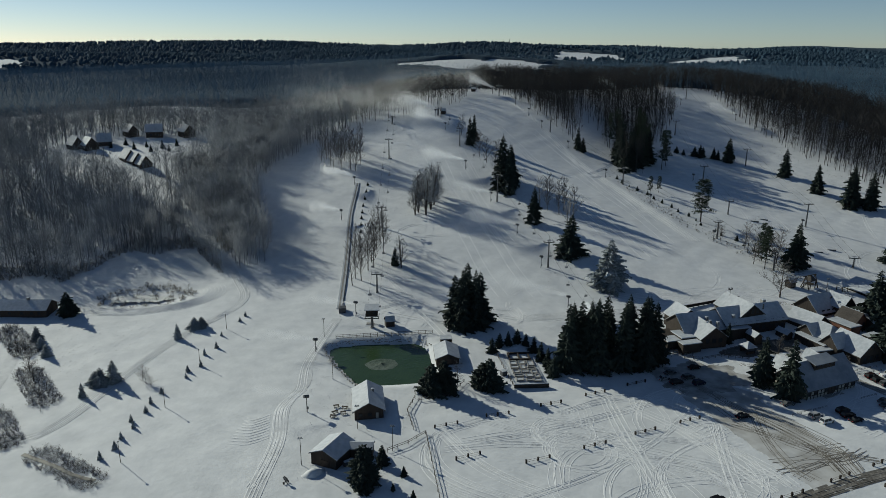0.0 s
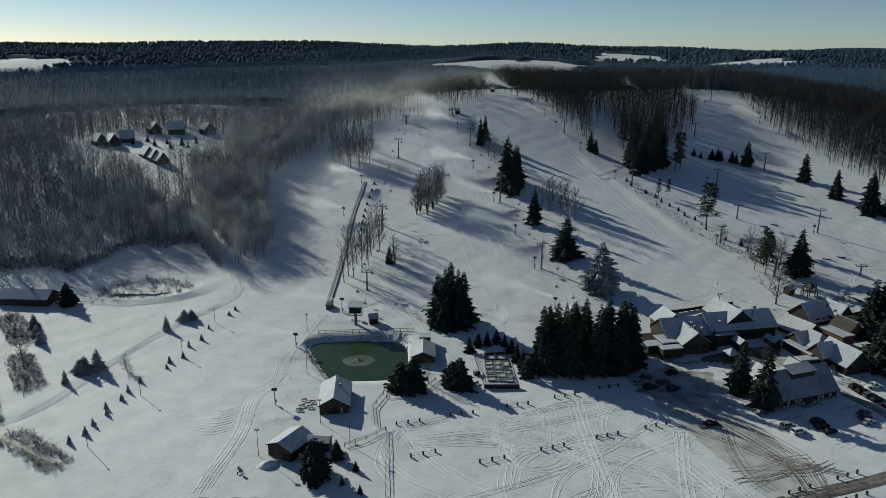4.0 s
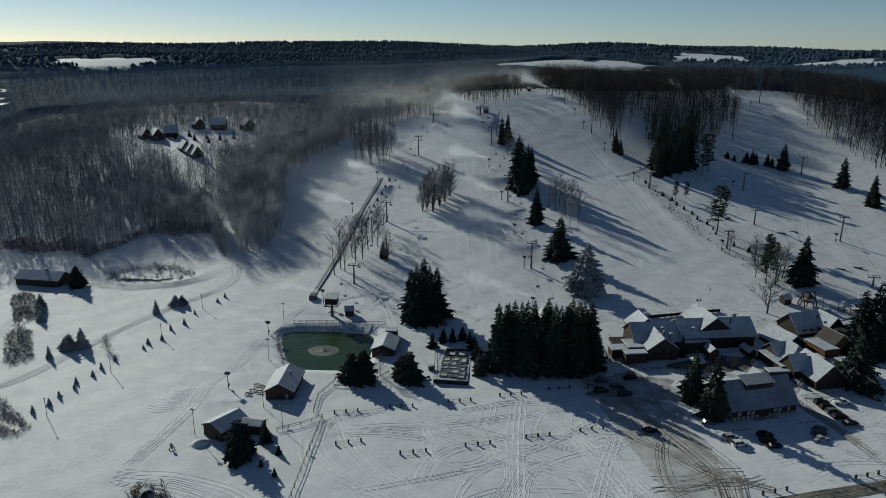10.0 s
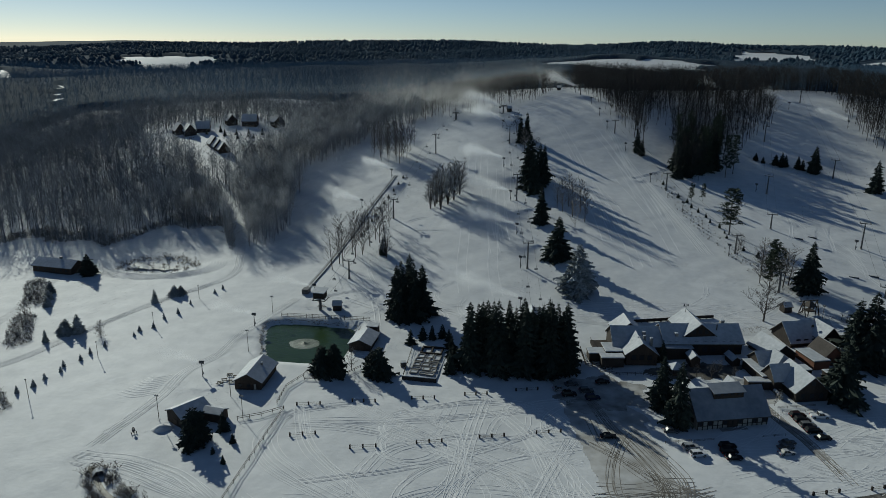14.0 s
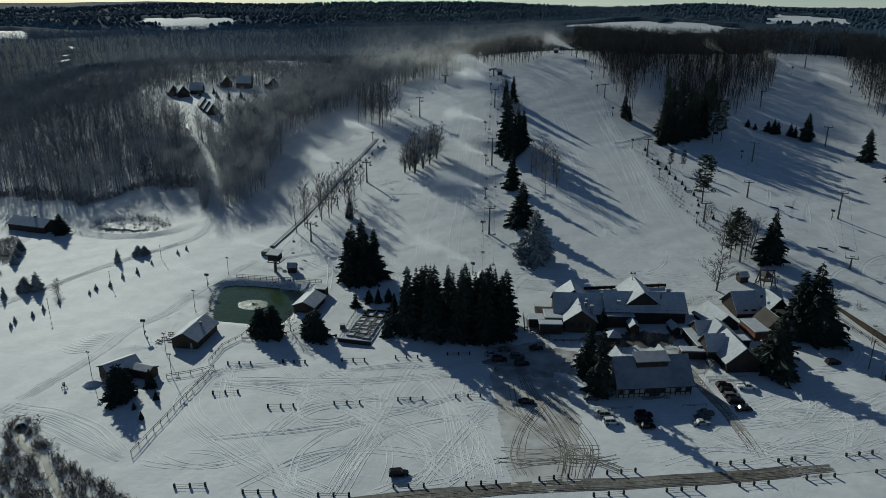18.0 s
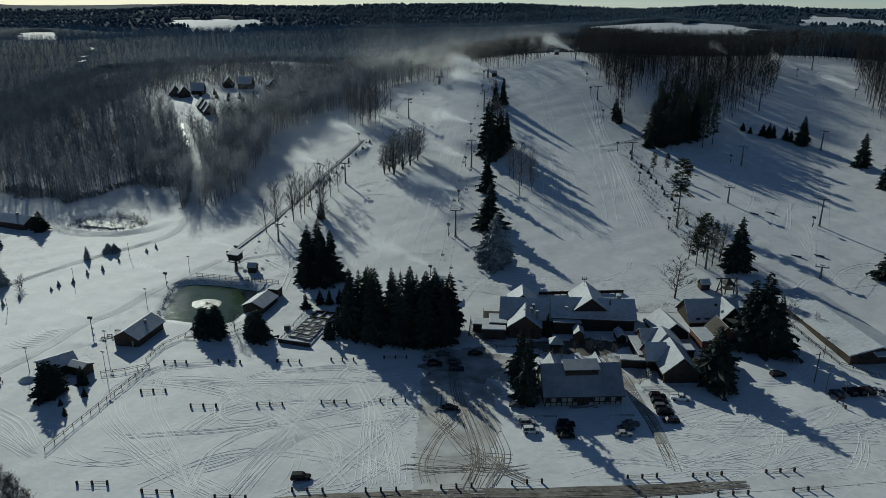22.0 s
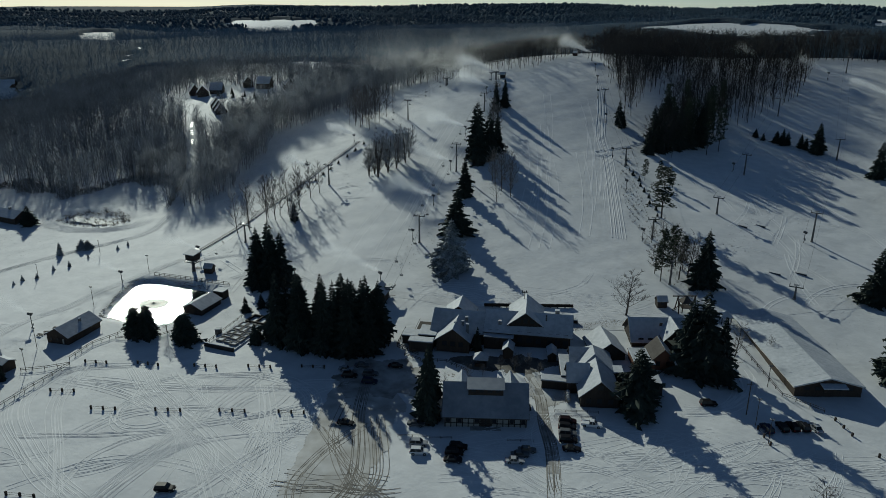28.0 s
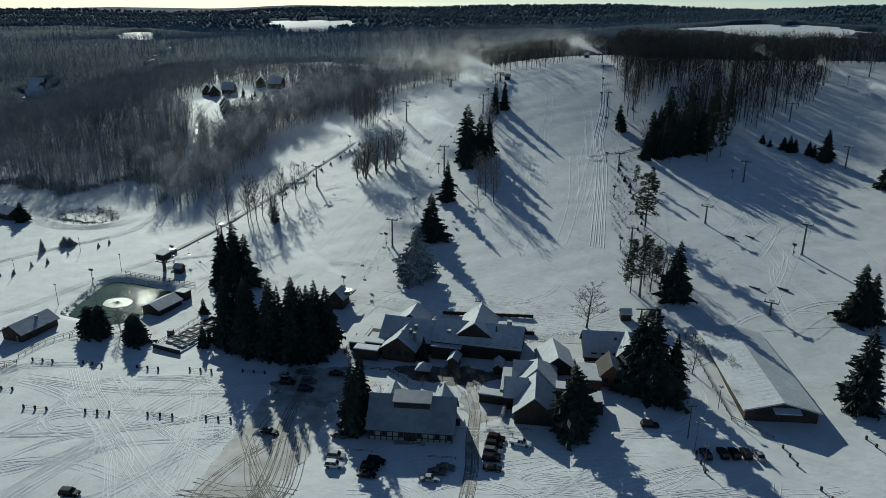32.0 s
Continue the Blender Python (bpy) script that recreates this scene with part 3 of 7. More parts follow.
for k in range(3):
    e = rng.uniform(-1.4, 1.4)
    runs.pair([(x + e, y + e * 0.4) for x, y in ((-175, 170), (-150, 195), (-138.6, 205), (-126, 243), (-115, 268), (-98, 296), (-104, 322))], 0.09 + 0.003 * k, 1.6, 0.3, 0.03)
for k in range(7):
    r = 24 + 1.6 * k
    runs.pair([(-141 + r * math.cos(a), 309 + 0.55 * r * math.sin(a)) for a in np.linspace(-2.6, 0.35, 12)], 0.05 + 0.003 * k, 1.6, 0.32, 0.05)
for k in range(10):
    runs.line(way([(-86 + k * .4, 187 + 1.5 * k), (-80, 185.5 + 1.45 * k), (-74.5 - k * .1, 188 + 1.5 * k)], 2), 0.6, 0.09, 0.04)
for k in range(12):
    y = 262 + k * 1.2
    bundle(runs, rng.uniform(50, 60), y, rng.uniform(-0.15, 0.15), rng.uniform(-0.01, 0.01), 16, 1, 1, lambda x, y: x < 150, 0.3, 0.018)
runs.done("snowcat_tracks", TRACK, "snowcat and sledge tracks over the groomed runs")

mud = Ruts()


def in_gravel(x, y):
    u, w = (x - 71) * 0.97 + (y - 168) * 0.22, -(x - 71) * 0.22 + (y - 168) * 0.97
    return -10.5 < u < 14 + 0.05 * w and -22 < w < 44


MUDLINES = (([(72, 186), (79, 172.5), (83, 162), (81.5, 151)], 5, 1.6), ([(62, 202), (67, 187), (74, 171), (77.6, 160), (77, 150.5)], 6, 2.0), ([(60, 179), (72, 168), (83, 159.5), (90, 156)], 3, 1.0), ([(71, 183), (66.5, 169), (65.5, 156), (68, 149)], 3, 1.2),
            ([(60, 156), (70, 157), (78, 160.5), (85, 161)], 3, 3.0), ([(62, 151), (72, 155), (80, 155), (88, 159)], 3, 2.6), ([(61, 190), (64, 176), (72, 164), (80, 156)], 2, 1.2))
for points, cars, spread in MUDLINES:
    for c in range(cars):
        s, e = rng.uniform(-spread, spread), rng.uniform(-spread, spread)
        mud.pair([(x + s + rng.uniform(-.4, .4), y + e + rng.uniform(-.4, .4)) for x, y in points], 0.08 + 0.003 * c, 1.5, 0.17, 0.012)
for k in range(6):
    s = rng.uniform(-1.3, 1.3)
    mud.pair([(124 + s, 166 + 6 * rng.random()), (122.4 + s, 176), (119.8 + s, 187), (115.8 + s, 198), (112 + s, 211), (107 + s, 220)][rng.randint(0, 2):rng.randint(5, 6)], 0.07 + .002 * k, 1.5, 0.17, 0.02)
for k in range(5):
    e = rng.uniform(-1.7, 1.7)
    mud.pair([(x, y + e) for x, y in ((20, 128), (40, 136), (69.6, 145.5), (95, 152), (121, 159.5), (140, 166))], 0.1 + .002 * k, 1.5, 0.25, 0.02)
mud.done("mud_tracks", MUD, "dark muddy wheel tracks on the gravel")

# the snowmaking pond with its fountain, and the frozen pond by the woods
patch("pond_water", lambda x, y: pond_depth(x, y) < 1.02, (-68, -14, 206, 266), 0, WATER, "green water of the snowmaking pond", "pond", 1.0)
pond = bpy.data.objects["pond_water"]
co = np.zeros(len(pond.data.vertices) * 3, np.float32)
pond.data.vertices.foreach_get("co", co)
co = co.reshape(-1, 3)
co[:, 2] = WATER_Z
pond.data.vertices.foreach_set("co", co.ravel())
foam = Shape()
for ring, (r, z) in enumerate(((0.3, 0.5), (1.3, 0.12), (2.6, 0.06), (3.9, 0.10), (4.6, 0.03))):
    foam.v += [(-40.5 + r * 1.25 * math.cos(a * math.pi / 14) * (1 + .06 * math.sin(5 * a)), 233.5 + r * math.sin(a * math.pi / 14), WATER_Z + z) for a in range(28)]
    if ring:
        foam.f += [(28 * ring - 28 + a, 28 * ring - 28 + (a + 1) % 28, 28 * ring + (a + 1) % 28, 28 * ring + a) for a in range(28)]
fountain = thing("fountain", -40.5, 233.5, WATER_Z, 0, "bubbling aerator fountain ringed with pale foam in the pond", "fountain")
foam.v = [(x + 40.5, y - 233.5, z - WATER_Z) for x, y, z in foam.v]
part("foam_ring", foam, FOAM, fountain, smooth=True)
part("nozzle", Shape().tube((0, 0, -0.4), (0, 0, 0.7), 0.25, 0.15, 8), DARKSTEEL, fountain)
patch("frozen_pond", blob(POND2[0], POND2[1], 15.5, 6.6), (-165, -118, 298, 322), 0, ICE, "small frozen pond under snow", "pond", 1.0)
ice = bpy.data.objects["frozen_pond"].data
co = np.zeros(len(ice.vertices) * 3, np.float32)
ice.vertices.foreach_get("co", co)
co = co.reshape(-1, 3)
co[:, 2] = co[:, 2].mean() + 0.25
ice.vertices.foreach_set("co", co.ravel())

# ---- trees ----


def spruce_parts(seed, h, spread, gap=0.0, tuft=1.0, ragged=0.0, taper=0.78):
    """Trunk and crown of a conifer: whorls of drooping boughs, each a spine with side sprays; lobes, gaps and stray boughs break the cone."""
    r = random.Random(seed)
    trunk = Shape().tube((0, 0, -0.5), (0, 0, h * 0.97), h * 0.014, 0.02, 6)
    crown = Shape()
    z = h * (0.045 + gap)
    lobe, lobe2 = r.uniform(0, 6.28), r.uniform(0, 6.28)
    while z < h * 0.985:
        k = (z / h - gap) / (1 - gap)
        whorl = r.uniform(0.74 - ragged, 1.16)
        long = 1.3 * spread * (1 - k) ** taper * (0.78 + 0.22 * min(1, k * 5)) * whorl + 0.16
        n = 5 + int(7 * (1 - k) * tuft) + r.randint(0, 1)
        for i in range(n):
            if r.random() < 0.06 + ragged * 0.5:
                continue
            a = 2 * math.pi * (i + r.uniform(-0.4, 0.4)) / n + z * 2.1
            L = long * r.uniform(0.6, 1.14) * (1 + (0.14 + ragged * 0.3) * math.sin(2 * a + lobe + z * 0.22) + 0.09 * math.sin(3 * a + lobe2 - z * 0.4))
            if r.random() < 0.05:
                L *= 1.25
            c, s = math.cos(a), math.sin(a)
            droop = 0.26 + 0.34 * (1 - k) + r.uniform(-0.12, 0.12)
            base, mid, tip = 0.06 * L, 0.55 * L, L
            z1, z2 = z - droop * mid * 0.55, z - droop * L * 0.75 + 0.14 * L
            w = 0.17 * L + 0.10
            lift = r.uniform(-0.1, 0.1) * L
            P = [(c * base, s * base, z + 0.10 * L),
                 (c * mid - s * w, s * mid + c * w, z1 - 0.12 * L + lift), (c * mid, s * mid, z1 + 0.07 * L), (c * mid + s * w, s * mid - c * w, z1 - 0.12 * L - lift),
                 (c * tip, s * tip, z2)]
            F = [(0, 1, 2), (0, 2, 3), (1, 4, 2), (2, 4, 3)]
            # hanging sprays along the bough
            for q in (0.30, 0.48, 0.64, 0.80):
                side = r.choice((-1, 1))
                b0 = len(P)
                d = q * L
                zz = z + (z2 - z) * q + 0.04 * L
                ww = w * (1.3 - q) * 1.7 * r.uniform(0.7, 1.3)
                P += [(c * d, s * d, zz), (c * (d + 0.18 * L) - side * s * ww, s * (d + 0.18 * L) + side * c * ww, zz - r.uniform(0.06, 0.2) * L), (c * (d + 0.16 * L), s * (d + 0.16 * L), zz - 0.22 * L)]
                F.append((b0, b0 + 1, b0 + 2))
            crown.add(P, F)
        z += max(0.28, h * 0.027 * (1.15 - 0.45 * k)) * r.uniform(0.75, 1.25)
    crown.add([(-0.1, 0, h * 0.95), (0.1, 0, h * 0.95), (0, 0.1, h * 0.95), (0, 0, h * 1.03)], [(0, 1, 3), (1, 2, 3), (2, 0, 3)])
    return trunk, crown


def pine_parts(seed, h, spread):
    """A pine with a bare lower trunk and tufted, layered limbs."""
    r = random.Random(seed)
    trunk = Shape().tube((0, 0, -0.5), (0.1, 0.1, h * 0.95), h * 0.013, 0.04, 6)
    crown = Shape()
    z = h * 0.24
    while z < h:
        k = z / h
        for i in range(4):
            a, L = r.uniform(0, 6.28), spread * (1.12 - k) ** 0.55 * r.uniform(0.45, 1.05)
            c, s = math.cos(a), math.sin(a)
            tip = Vector((c * L, s * L, z + 0.12 * L))
            trunk.tube((0, 0, z), tip, 0.07, 0.02, 3, False)
            for j in range(16):
                q = Vector((c * L, s * L, z + 0.12 * L)) * r.uniform(0.45, 1.0) + Vector((r.uniform(-.9, .9), r.uniform(-.9, .9), r.uniform(-.15, .55)))
                q.z = z + 0.12 * L + r.uniform(-0.2, 0.7)
                for m in range(3):
                    e1, e2 = Vector((r.uniform(-1, 1), r.uniform(-1, 1), r.uniform(-.3, .5))) * 0.75, Vector((r.uniform(-1, 1), r.uniform(-1, 1), r.uniform(-.2, .6))) * 0.75
                    crown.add([q, q + e1, q + e2], [(0, 1, 2)])
        z += h * 0.060
    return trunk, crown


def bare_parts(seed, h, spread=0.30, stems=1):
    """A leafless tree: forking limbs and fine twigs."""
    r = random.Random(seed)
    trunk, crown = Shape(), Shape()
    for st in range(stems):
        lean = Vector((r.uniform(-.06, .06) + (0.09 * math.cos(2.1 * st) if stems > 1 else 0), r.uniform(-.06, .06) + (0.09 * math.sin(2.1 * st) if stems > 1 else 0), 1))
        top = lean * h * (0.92 if st == 0 else 0.8)
        n = 5
        pts = [Vector((top.x * (k / n), top.y * (k / n), top.z * k / n - (0.4 if k == 0 else 0))) + Vector((r.uniform(-.12, .12), r.uniform(-.12, .12), 0)) * (k > 0) for k in range(n + 1)]
        rad = h * 0.0135
        for k in range(n):
            trunk.tube(pts[k], pts[k + 1], rad * (1 - k / n * 0.85), rad * (1 - (k + 1) / n * 0.85), 5, False)
        for b in range(24 if stems == 1 else 16):
            q = 0.10 + 0.86 * (b + r.random()) / (24 if stems == 1 else 16)
            start = Vector((top.x * q, top.y * q, top.z * q))
            a = b * 2.4 + r.uniform(-.5, .5)
            L = h * spread * (1.15 - 0.75 * q) * r.uniform(0.75, 1.2)
            out = Vector((math.cos(a), math.sin(a), r.uniform(0.75, 1.6))).normalized()
            end = start + out * L
            trunk.tube(start, end, rad * 0.36 * (1.2 - q), 0.02, 3, False)
            for t in range(6):
                m = r.uniform(0.3, 1.0)
                p0 = start + out * L * m
                d = (out + Vector((r.uniform(-.9, .9), r.uniform(-.9, .9), r.uniform(-.2, .8)))).normalized()
                l2 = L * r.uniform(0.3, 0.6)
                p1 = p0 + d * l2
                s = d.orthogonal().normalized() * 0.065
                crown.add([p0 - s, p0 + s, p1], [(0, 1, 2)])
                for u in range(6):
                    p2 = p0 + d * l2 * r.uniform(0.25, 1.0)
                    e = (d + Vector((r.uniform(-1, 1), r.uniform(-1, 1), r.uniform(-.3, .9)))).normalized() * l2 * r.uniform(0.4, 0.8)
                    s = e.orthogonal().normalized() * 0.042
                    crown.add([p2 - s, p2 + s, p2 + e], [(0, 1, 2)])
    return trunk, crown


def tree_kind(name, made, bark, leaf, label, category, group=""):
    ob = thing(name, 0, 0, -500, 0, label, category, group)
    part("trunk", made[0], bark, ob)
    part("crown", made[1], leaf, ob)
    return ob


trng = random.Random(11)
kinds = {
    "spruce": [tree_kind("spruce", spruce_parts(k, 20, s), BARK, NEEDLE, "tall dark green spruce standing in snow", "spruce") for k, s in ((1, 4.6), (2, 4.0), (3, 5.2), (4, 4.3), (5, 4.8))],
    "fir": [tree_kind("fir", spruce_parts(70 + k, 20, 5.4, 0.02, 1.1, 0.14, 0.58), BARK, NEEDLE, "broad ragged dark fir standing in snow", "fir") for k in range(3)],
    "cedar": [tree_kind("cedar", spruce_parts(80 + k, 10, 2.9, 0.0, 1.7, 0.0, 0.5), BARK, NEEDLE, "dense rounded dark evergreen in the snow", "evergreen") for k in range(3)],
    "dusted": [tree_kind("young_spruce", spruce_parts(25 + k, 6, 1.7), BARK, HAZEDUSTED, "little spruce greyed by snow dust and painted haze, in a long row", "conifer") for k in range(3)],
    "young": [tree_kind("young_spruce", spruce_parts(20 + k, 6, 1.7), BARK, NEEDLE, "young bushy evergreen in the snow", "conifer") for k in range(3)],
    "rimed": [tree_kind("rimed_spruce", spruce_parts(31, 20, 6.0), BARK, RIME, "spruce whitened all over by frozen spray", "spruce")],
    "pine": [tree_kind("pine", pine_parts(41 + k, 20, 5.2), BARK, PINE, "tall pine with a bare trunk and layered limbs", "pine") for k in range(2)],
    "bare": [tree_kind("bare_tree", bare_parts(51 + k, 20), BARK, TWIG, "leafless tree with fine grey twigs", "bare tree") for k in range(5)],
    "clump": [tree_kind("tree_clump", bare_parts(61 + k, 20, 0.21, 4), BARK, RIMETWIG, "leafless tree of several stems from one root", "bare tree") for k in range(3)],
}
used = set()


def plant(kind, x, y, h, wide=1.0, label="", group=""):
    """Stands a tree of a kind on the ground."""
    pick = trng.randrange(len(kinds[kind]))
    proto = kinds[kind][pick]
    tall = {"young": 6.0, "dusted": 6.0, "cedar": 10.0}.get(kind, 20.0)
    m = Matrix.LocRotScale((x, y, ground(x, y) - 0.05), Euler((0, 0, trng.uniform(0, 6.28))), (h / tall * wide, h / tall * wide, h / tall))
    if (kind, pick) not in used:
        used.add((kind, pick))
        proto.matrix_basis = m
        ob = proto
    else:
        ob = copy_thing(proto, Matrix.Identity(4))
        ob.matrix_basis = m
    return tagged(ob, label, group=group)


# the cluster behind the pond and the long row before the lodge
for x, y, h in ((-8.5, 256, 24.5), (-3.5, 256, 24), (-6, 260.5, 25.5), (-11, 260, 21), (-1.0, 260.5, 21.5)):
    plant("spruce", x, y, h, 0.94, "tall dark spruce in a tight cluster behind the pond", "spruces behind the pond")
# The three with y over 228 are added behind the row for their shadow.
for x, y, h in ((30.2, 219.5, 25), (43.2, 219, 24), (51.2, 223, 24), (25, 221.5, 23), (22.5, 219, 24.5), (28.0, 222.5, 24), (32.0, 217.5, 26), (37.5, 221, 22.5), (41, 216.8, 25.5), (45.0, 221.5, 23), (49.0, 218.5, 26), (53.8, 220.5, 23), (26, 226, 22), (35, 226, 23), (46.5, 226, 22), (40, 231, 22), (48.5, 231.5, 22), (54.5, 228.5, 22)):
    plant("spruce", x, y, h, 0.84, "tall dark spruce in the row before the lodge", "row of spruces")
# down the rib between the two runs
plant("rimed", 60.5, 285.5, 22, 1.2)
for x, y, h, w in ((52.3, 318, 20.5, 1.3), (43.8, 357, 20, 0.95), (36, 404, 32, 0.85), (41.5, 409, 25, 1.0), (38.5, 398, 24, 0.85), (44, 416, 22, 0.8), (27.5, 474, 19, 0.8), (31.5, 481, 18, 0.75)):
    plant("spruce", x, y, h, w, "dark spruce on the snowy rib between two ski runs")
for x, y, h in ((55, 372, 19), (60, 366, 20), (64, 371, 19), (52, 378, 18), (58, 380, 19), (66, 360, 18), (61, 353, 16), (34, 445, 17), (38, 438, 18), (31, 455, 17), (36, 428, 18), (24, 490, 15)):
    plant("bare", x, y, h, 0.9)
# right of the wide run
plant("pine", 136.3, 357, 23, 1.35)
for x, y, h in ((125.5, 401, 11), (132.5, 405, 10), (143, 306.5, 18.5), (139.5, 297.5, 20), (147, 309, 14)):
    plant("pine", x, y, h, 0.9)
for x, y, h, w in ((155, 298, 22.5, 1.0), (238.5, 446, 19.5, 0.9), (242.3, 415.5, 19, 0.9), (247, 389, 27, .95), (251, 394, 22, 0.9), (257, 385, 24, .9), (213.3, 475.5, 18, .9), (205.5, 482, 8.6, 1.2), (208, 480.5, 7, 1.4), (196, 483.5, 10, 1.2), (198.6, 484.5, 8, 1.4), (193, 486, 7.5, 1.4),
                   (213, 307, 21.5, 1.05), (208, 252, 25, 1.15), (217, 309, 18, 1), (129, 447, 21, .9), (125.5, 453, 24, .85), (133, 451, 23, .85), (128, 462, 24, .8), (136, 461, 25, .8), (103.5, 478, 15, .9), (106, 474, 10, 1.2), (124, 441, 14, .9), (139, 455, 26, .8), (144, 460, 24, .85), (150, 467, 24, .8), (131, 470, 27, .8), (142, 472, 27, .75), (152, 478, 22, .8)):
    plant("spruce", x, y, h, w, "dark spruce at the edge of the snowy run")
plant("bare", 129.8, 268.5, 15.5, 1.9, "broad spreading leafless tree at the foot of the run")
for x, y, h in ((143, 322, 14), (147, 316, 13), (150, 312, 12), (137, 303, 13), (146, 301, 17), (149, 304, 18), (144.5, 312, 16), (141, 316, 12), (134, 330, 9), (138, 340, 8), (152, 318, 11)):
    plant("bare", x, y, h, 1.15, "spreading leafless tree at the foot of the run")
for k in range(16):
    plant("pine", 130 + 34 * trng.random(), 452 + 5 * k * 0.8 + 6 * trng.random(), 20 + 6 * trng.random(), 0.8, "tall dark pine in the wooded rib", "pines on the rib")
# round the lodge
for x, y, h, w in ((85.5, 190.3, 20.5, .95), (82.3, 200, 17.5, 1.0), (154.0, 236.5, 27, 1.35), (150.5, 239, 23, 1.2), (137.8, 213.5, 18, 1.8), (87.2, 231.5, 8.5, .9), (160, 243, 17, .9)):
    plant("fir", x, y, h, w * 0.74, "big ragged dark fir close beside the lodge buildings")
plant("bare", 179, 178, 11, 1.6, "spreading leafless tree beside the entrance road")
for x, y, h in ((97, 223, 4), (104.5, 226.5, 5), (109, 223.5, 4), (119, 210, 4), (93, 217.5, 4), (116.5, 206, 3.5), (174.6, 257, 6), (162.3, 242.5, 8), (101.5, 222, 6), (90, 212, 6), (84, 208, 5), (164.5, 252, 11), (-16.5, 212, 9), (203, 196, 8)):
    plant("bare", x, y, h, 1.3, "small leafless ornamental tree near the buildings")
# the pond, the terrace and the sheds
for x, y, h, w in ((-25.5, 207.5, 10.5, 1.25), (-21.4, 208.3, 11.2, 1.15), (-6.5, 209, 10.5, 1.35), (-8.8, 209.6, 9, 1.2), (-47.6, 163, 11, 1.25), (-42.6, 170, 6, 1), (-37.2, 164.2, 3, 1), (-40.3, 158.4, 2.3, 1), (-35.5, 154.4, 2.6, 1), (-0.8, 235, 5.9, 1), (2.9, 239.5, 5.4, 1), (6.3, 240.3, 5.6, 1), (9.9, 241.6, 5.6, 1),
                   (12.6, 239.2, 4.9, 1), (14.2, 233.4, 6, 1), (15.2, 227, 7, .9), (16.4, 222.4, 7, .9), (16.4, 214.5, 7.5, .95), (15.8, 218, 5, 1)):
    plant("cedar" if h > 8 else "young", x, y, h, w)
# the row of little spruces along the beginners' slope, and the field behind
for x, y, h in ((-119.6, 184.6, 2.7), (-117, 189, 2.8), (-116.9, 194.2, 2.5), (-115.1, 199.8, 2.3), (-116.9, 203.8, 2.6), (-114.1, 209.1, 2.4), (-114, 214.4, 2.7), (-112.3, 220.7, 2.5), (-106.8, 230.6, 1.9), (-107.2, 235.1, 2.6), (-103.6, 239, 2.4), (-104, 247.7, 2.7), (-100.8, 253, 2.8), (-100.8, 263.5, 2.1), (-95.7, 275.7, 2.2), (-94.3, 280.7, 2.3)):
    plant("dusted", x, y, h, 0.95, "little spruce greyed by snow dust and painted haze, in a long row", "row of little spruces")
for x, y, h, w in ((-117.1, 263.8, 6.3, .8), (-112.5, 272, 5.0, 1.6), (-110, 273, 4.5, 1.6), (-134, 229.5, 6.5, 1.4), (-130.5, 231.5, 8, 1.1), (-136, 230.5, 5, 1.6), (-137.3, 222, 5.2, .8), (-170.5, 270, 6, 1.2), (-166, 262.5, 5, 1.3), (-161.5, 255.5, 5, 1.3)):
    plant("dusted", x, y, h, w * 1.1, "frost-grey evergreen bush in the snowy field")
for x, y, h in ((-121, 231, 6), (-119, 228, 5), (-117, 226, 4.5), (-158, 236, 8), (-162, 243, 8)):
    plant("bare", x, y, h, 1.5, "bushy leafless tree in the snowy field")
for k in range(17):
    t = k / 16
    plant("young", 146 - 32 * t + trng.uniform(-2, 2), 318 + 108 * t, trng.uniform(1.4, 3.2), 1.1, "small dark bush along the edge of the run", "bushes along the run")
for x, y, h in ((182, 492, 5), (186, 489, 4)):
    plant("young", x, y, h, 1.4, "dark evergreen bush in a row across the slope", "bushes across the slope")
plant("fir", -167.5, 293, 10.5, 1.35, "rounded dark evergreen beside the farm cottage")
for x, y, h in ((-128, 303, 3.5), (-131, 301, 3.2), (-135, 304, 4), (-140, 302.5, 3.5), (-126, 306, 3), (-122, 309, 3.2), (-148, 303, 2.8), (-152, 306, 3), (-124, 314, 3.5), (-133, 318, 3.8), (-143, 319, 3.5), (-151, 316, 3)):
    plant("bare", x, y, h, 1.3, "small leafless shrub on the frozen pond's bank", "shrubs round the frozen pond")
for x, y, h in ((-60, 129, 6), (-57, 127, 5), (-50, 124, 6.5), (-40, 128, 4), (-62, 141, 3.5), (-56, 141, 3), (-53, 131, 3.5), (-47, 129, 3), (-44, 133, 2.8), (-36, 125, 4), (-38, 131, 2.6), (-30, 124, 3.2), (-27, 120, 3.6), (-33, 116, 3), (-48, 138, 2.4)):
    plant("bare", x, y, h, 1.4, "leafless shrub in the creek brush")
for x, y, h in ((-205, 528, 6), (-198, 534, 5), (-192, 522, 5.5), (-186, 530, 6.5), (-180, 524, 4.5), (-214, 540, 6), (-222, 532, 5), (-178, 538, 6)):
    plant("young", x, y, h, 0.9, "dark evergreen in the snowy hamlet clearing", "evergreens in the hamlet")
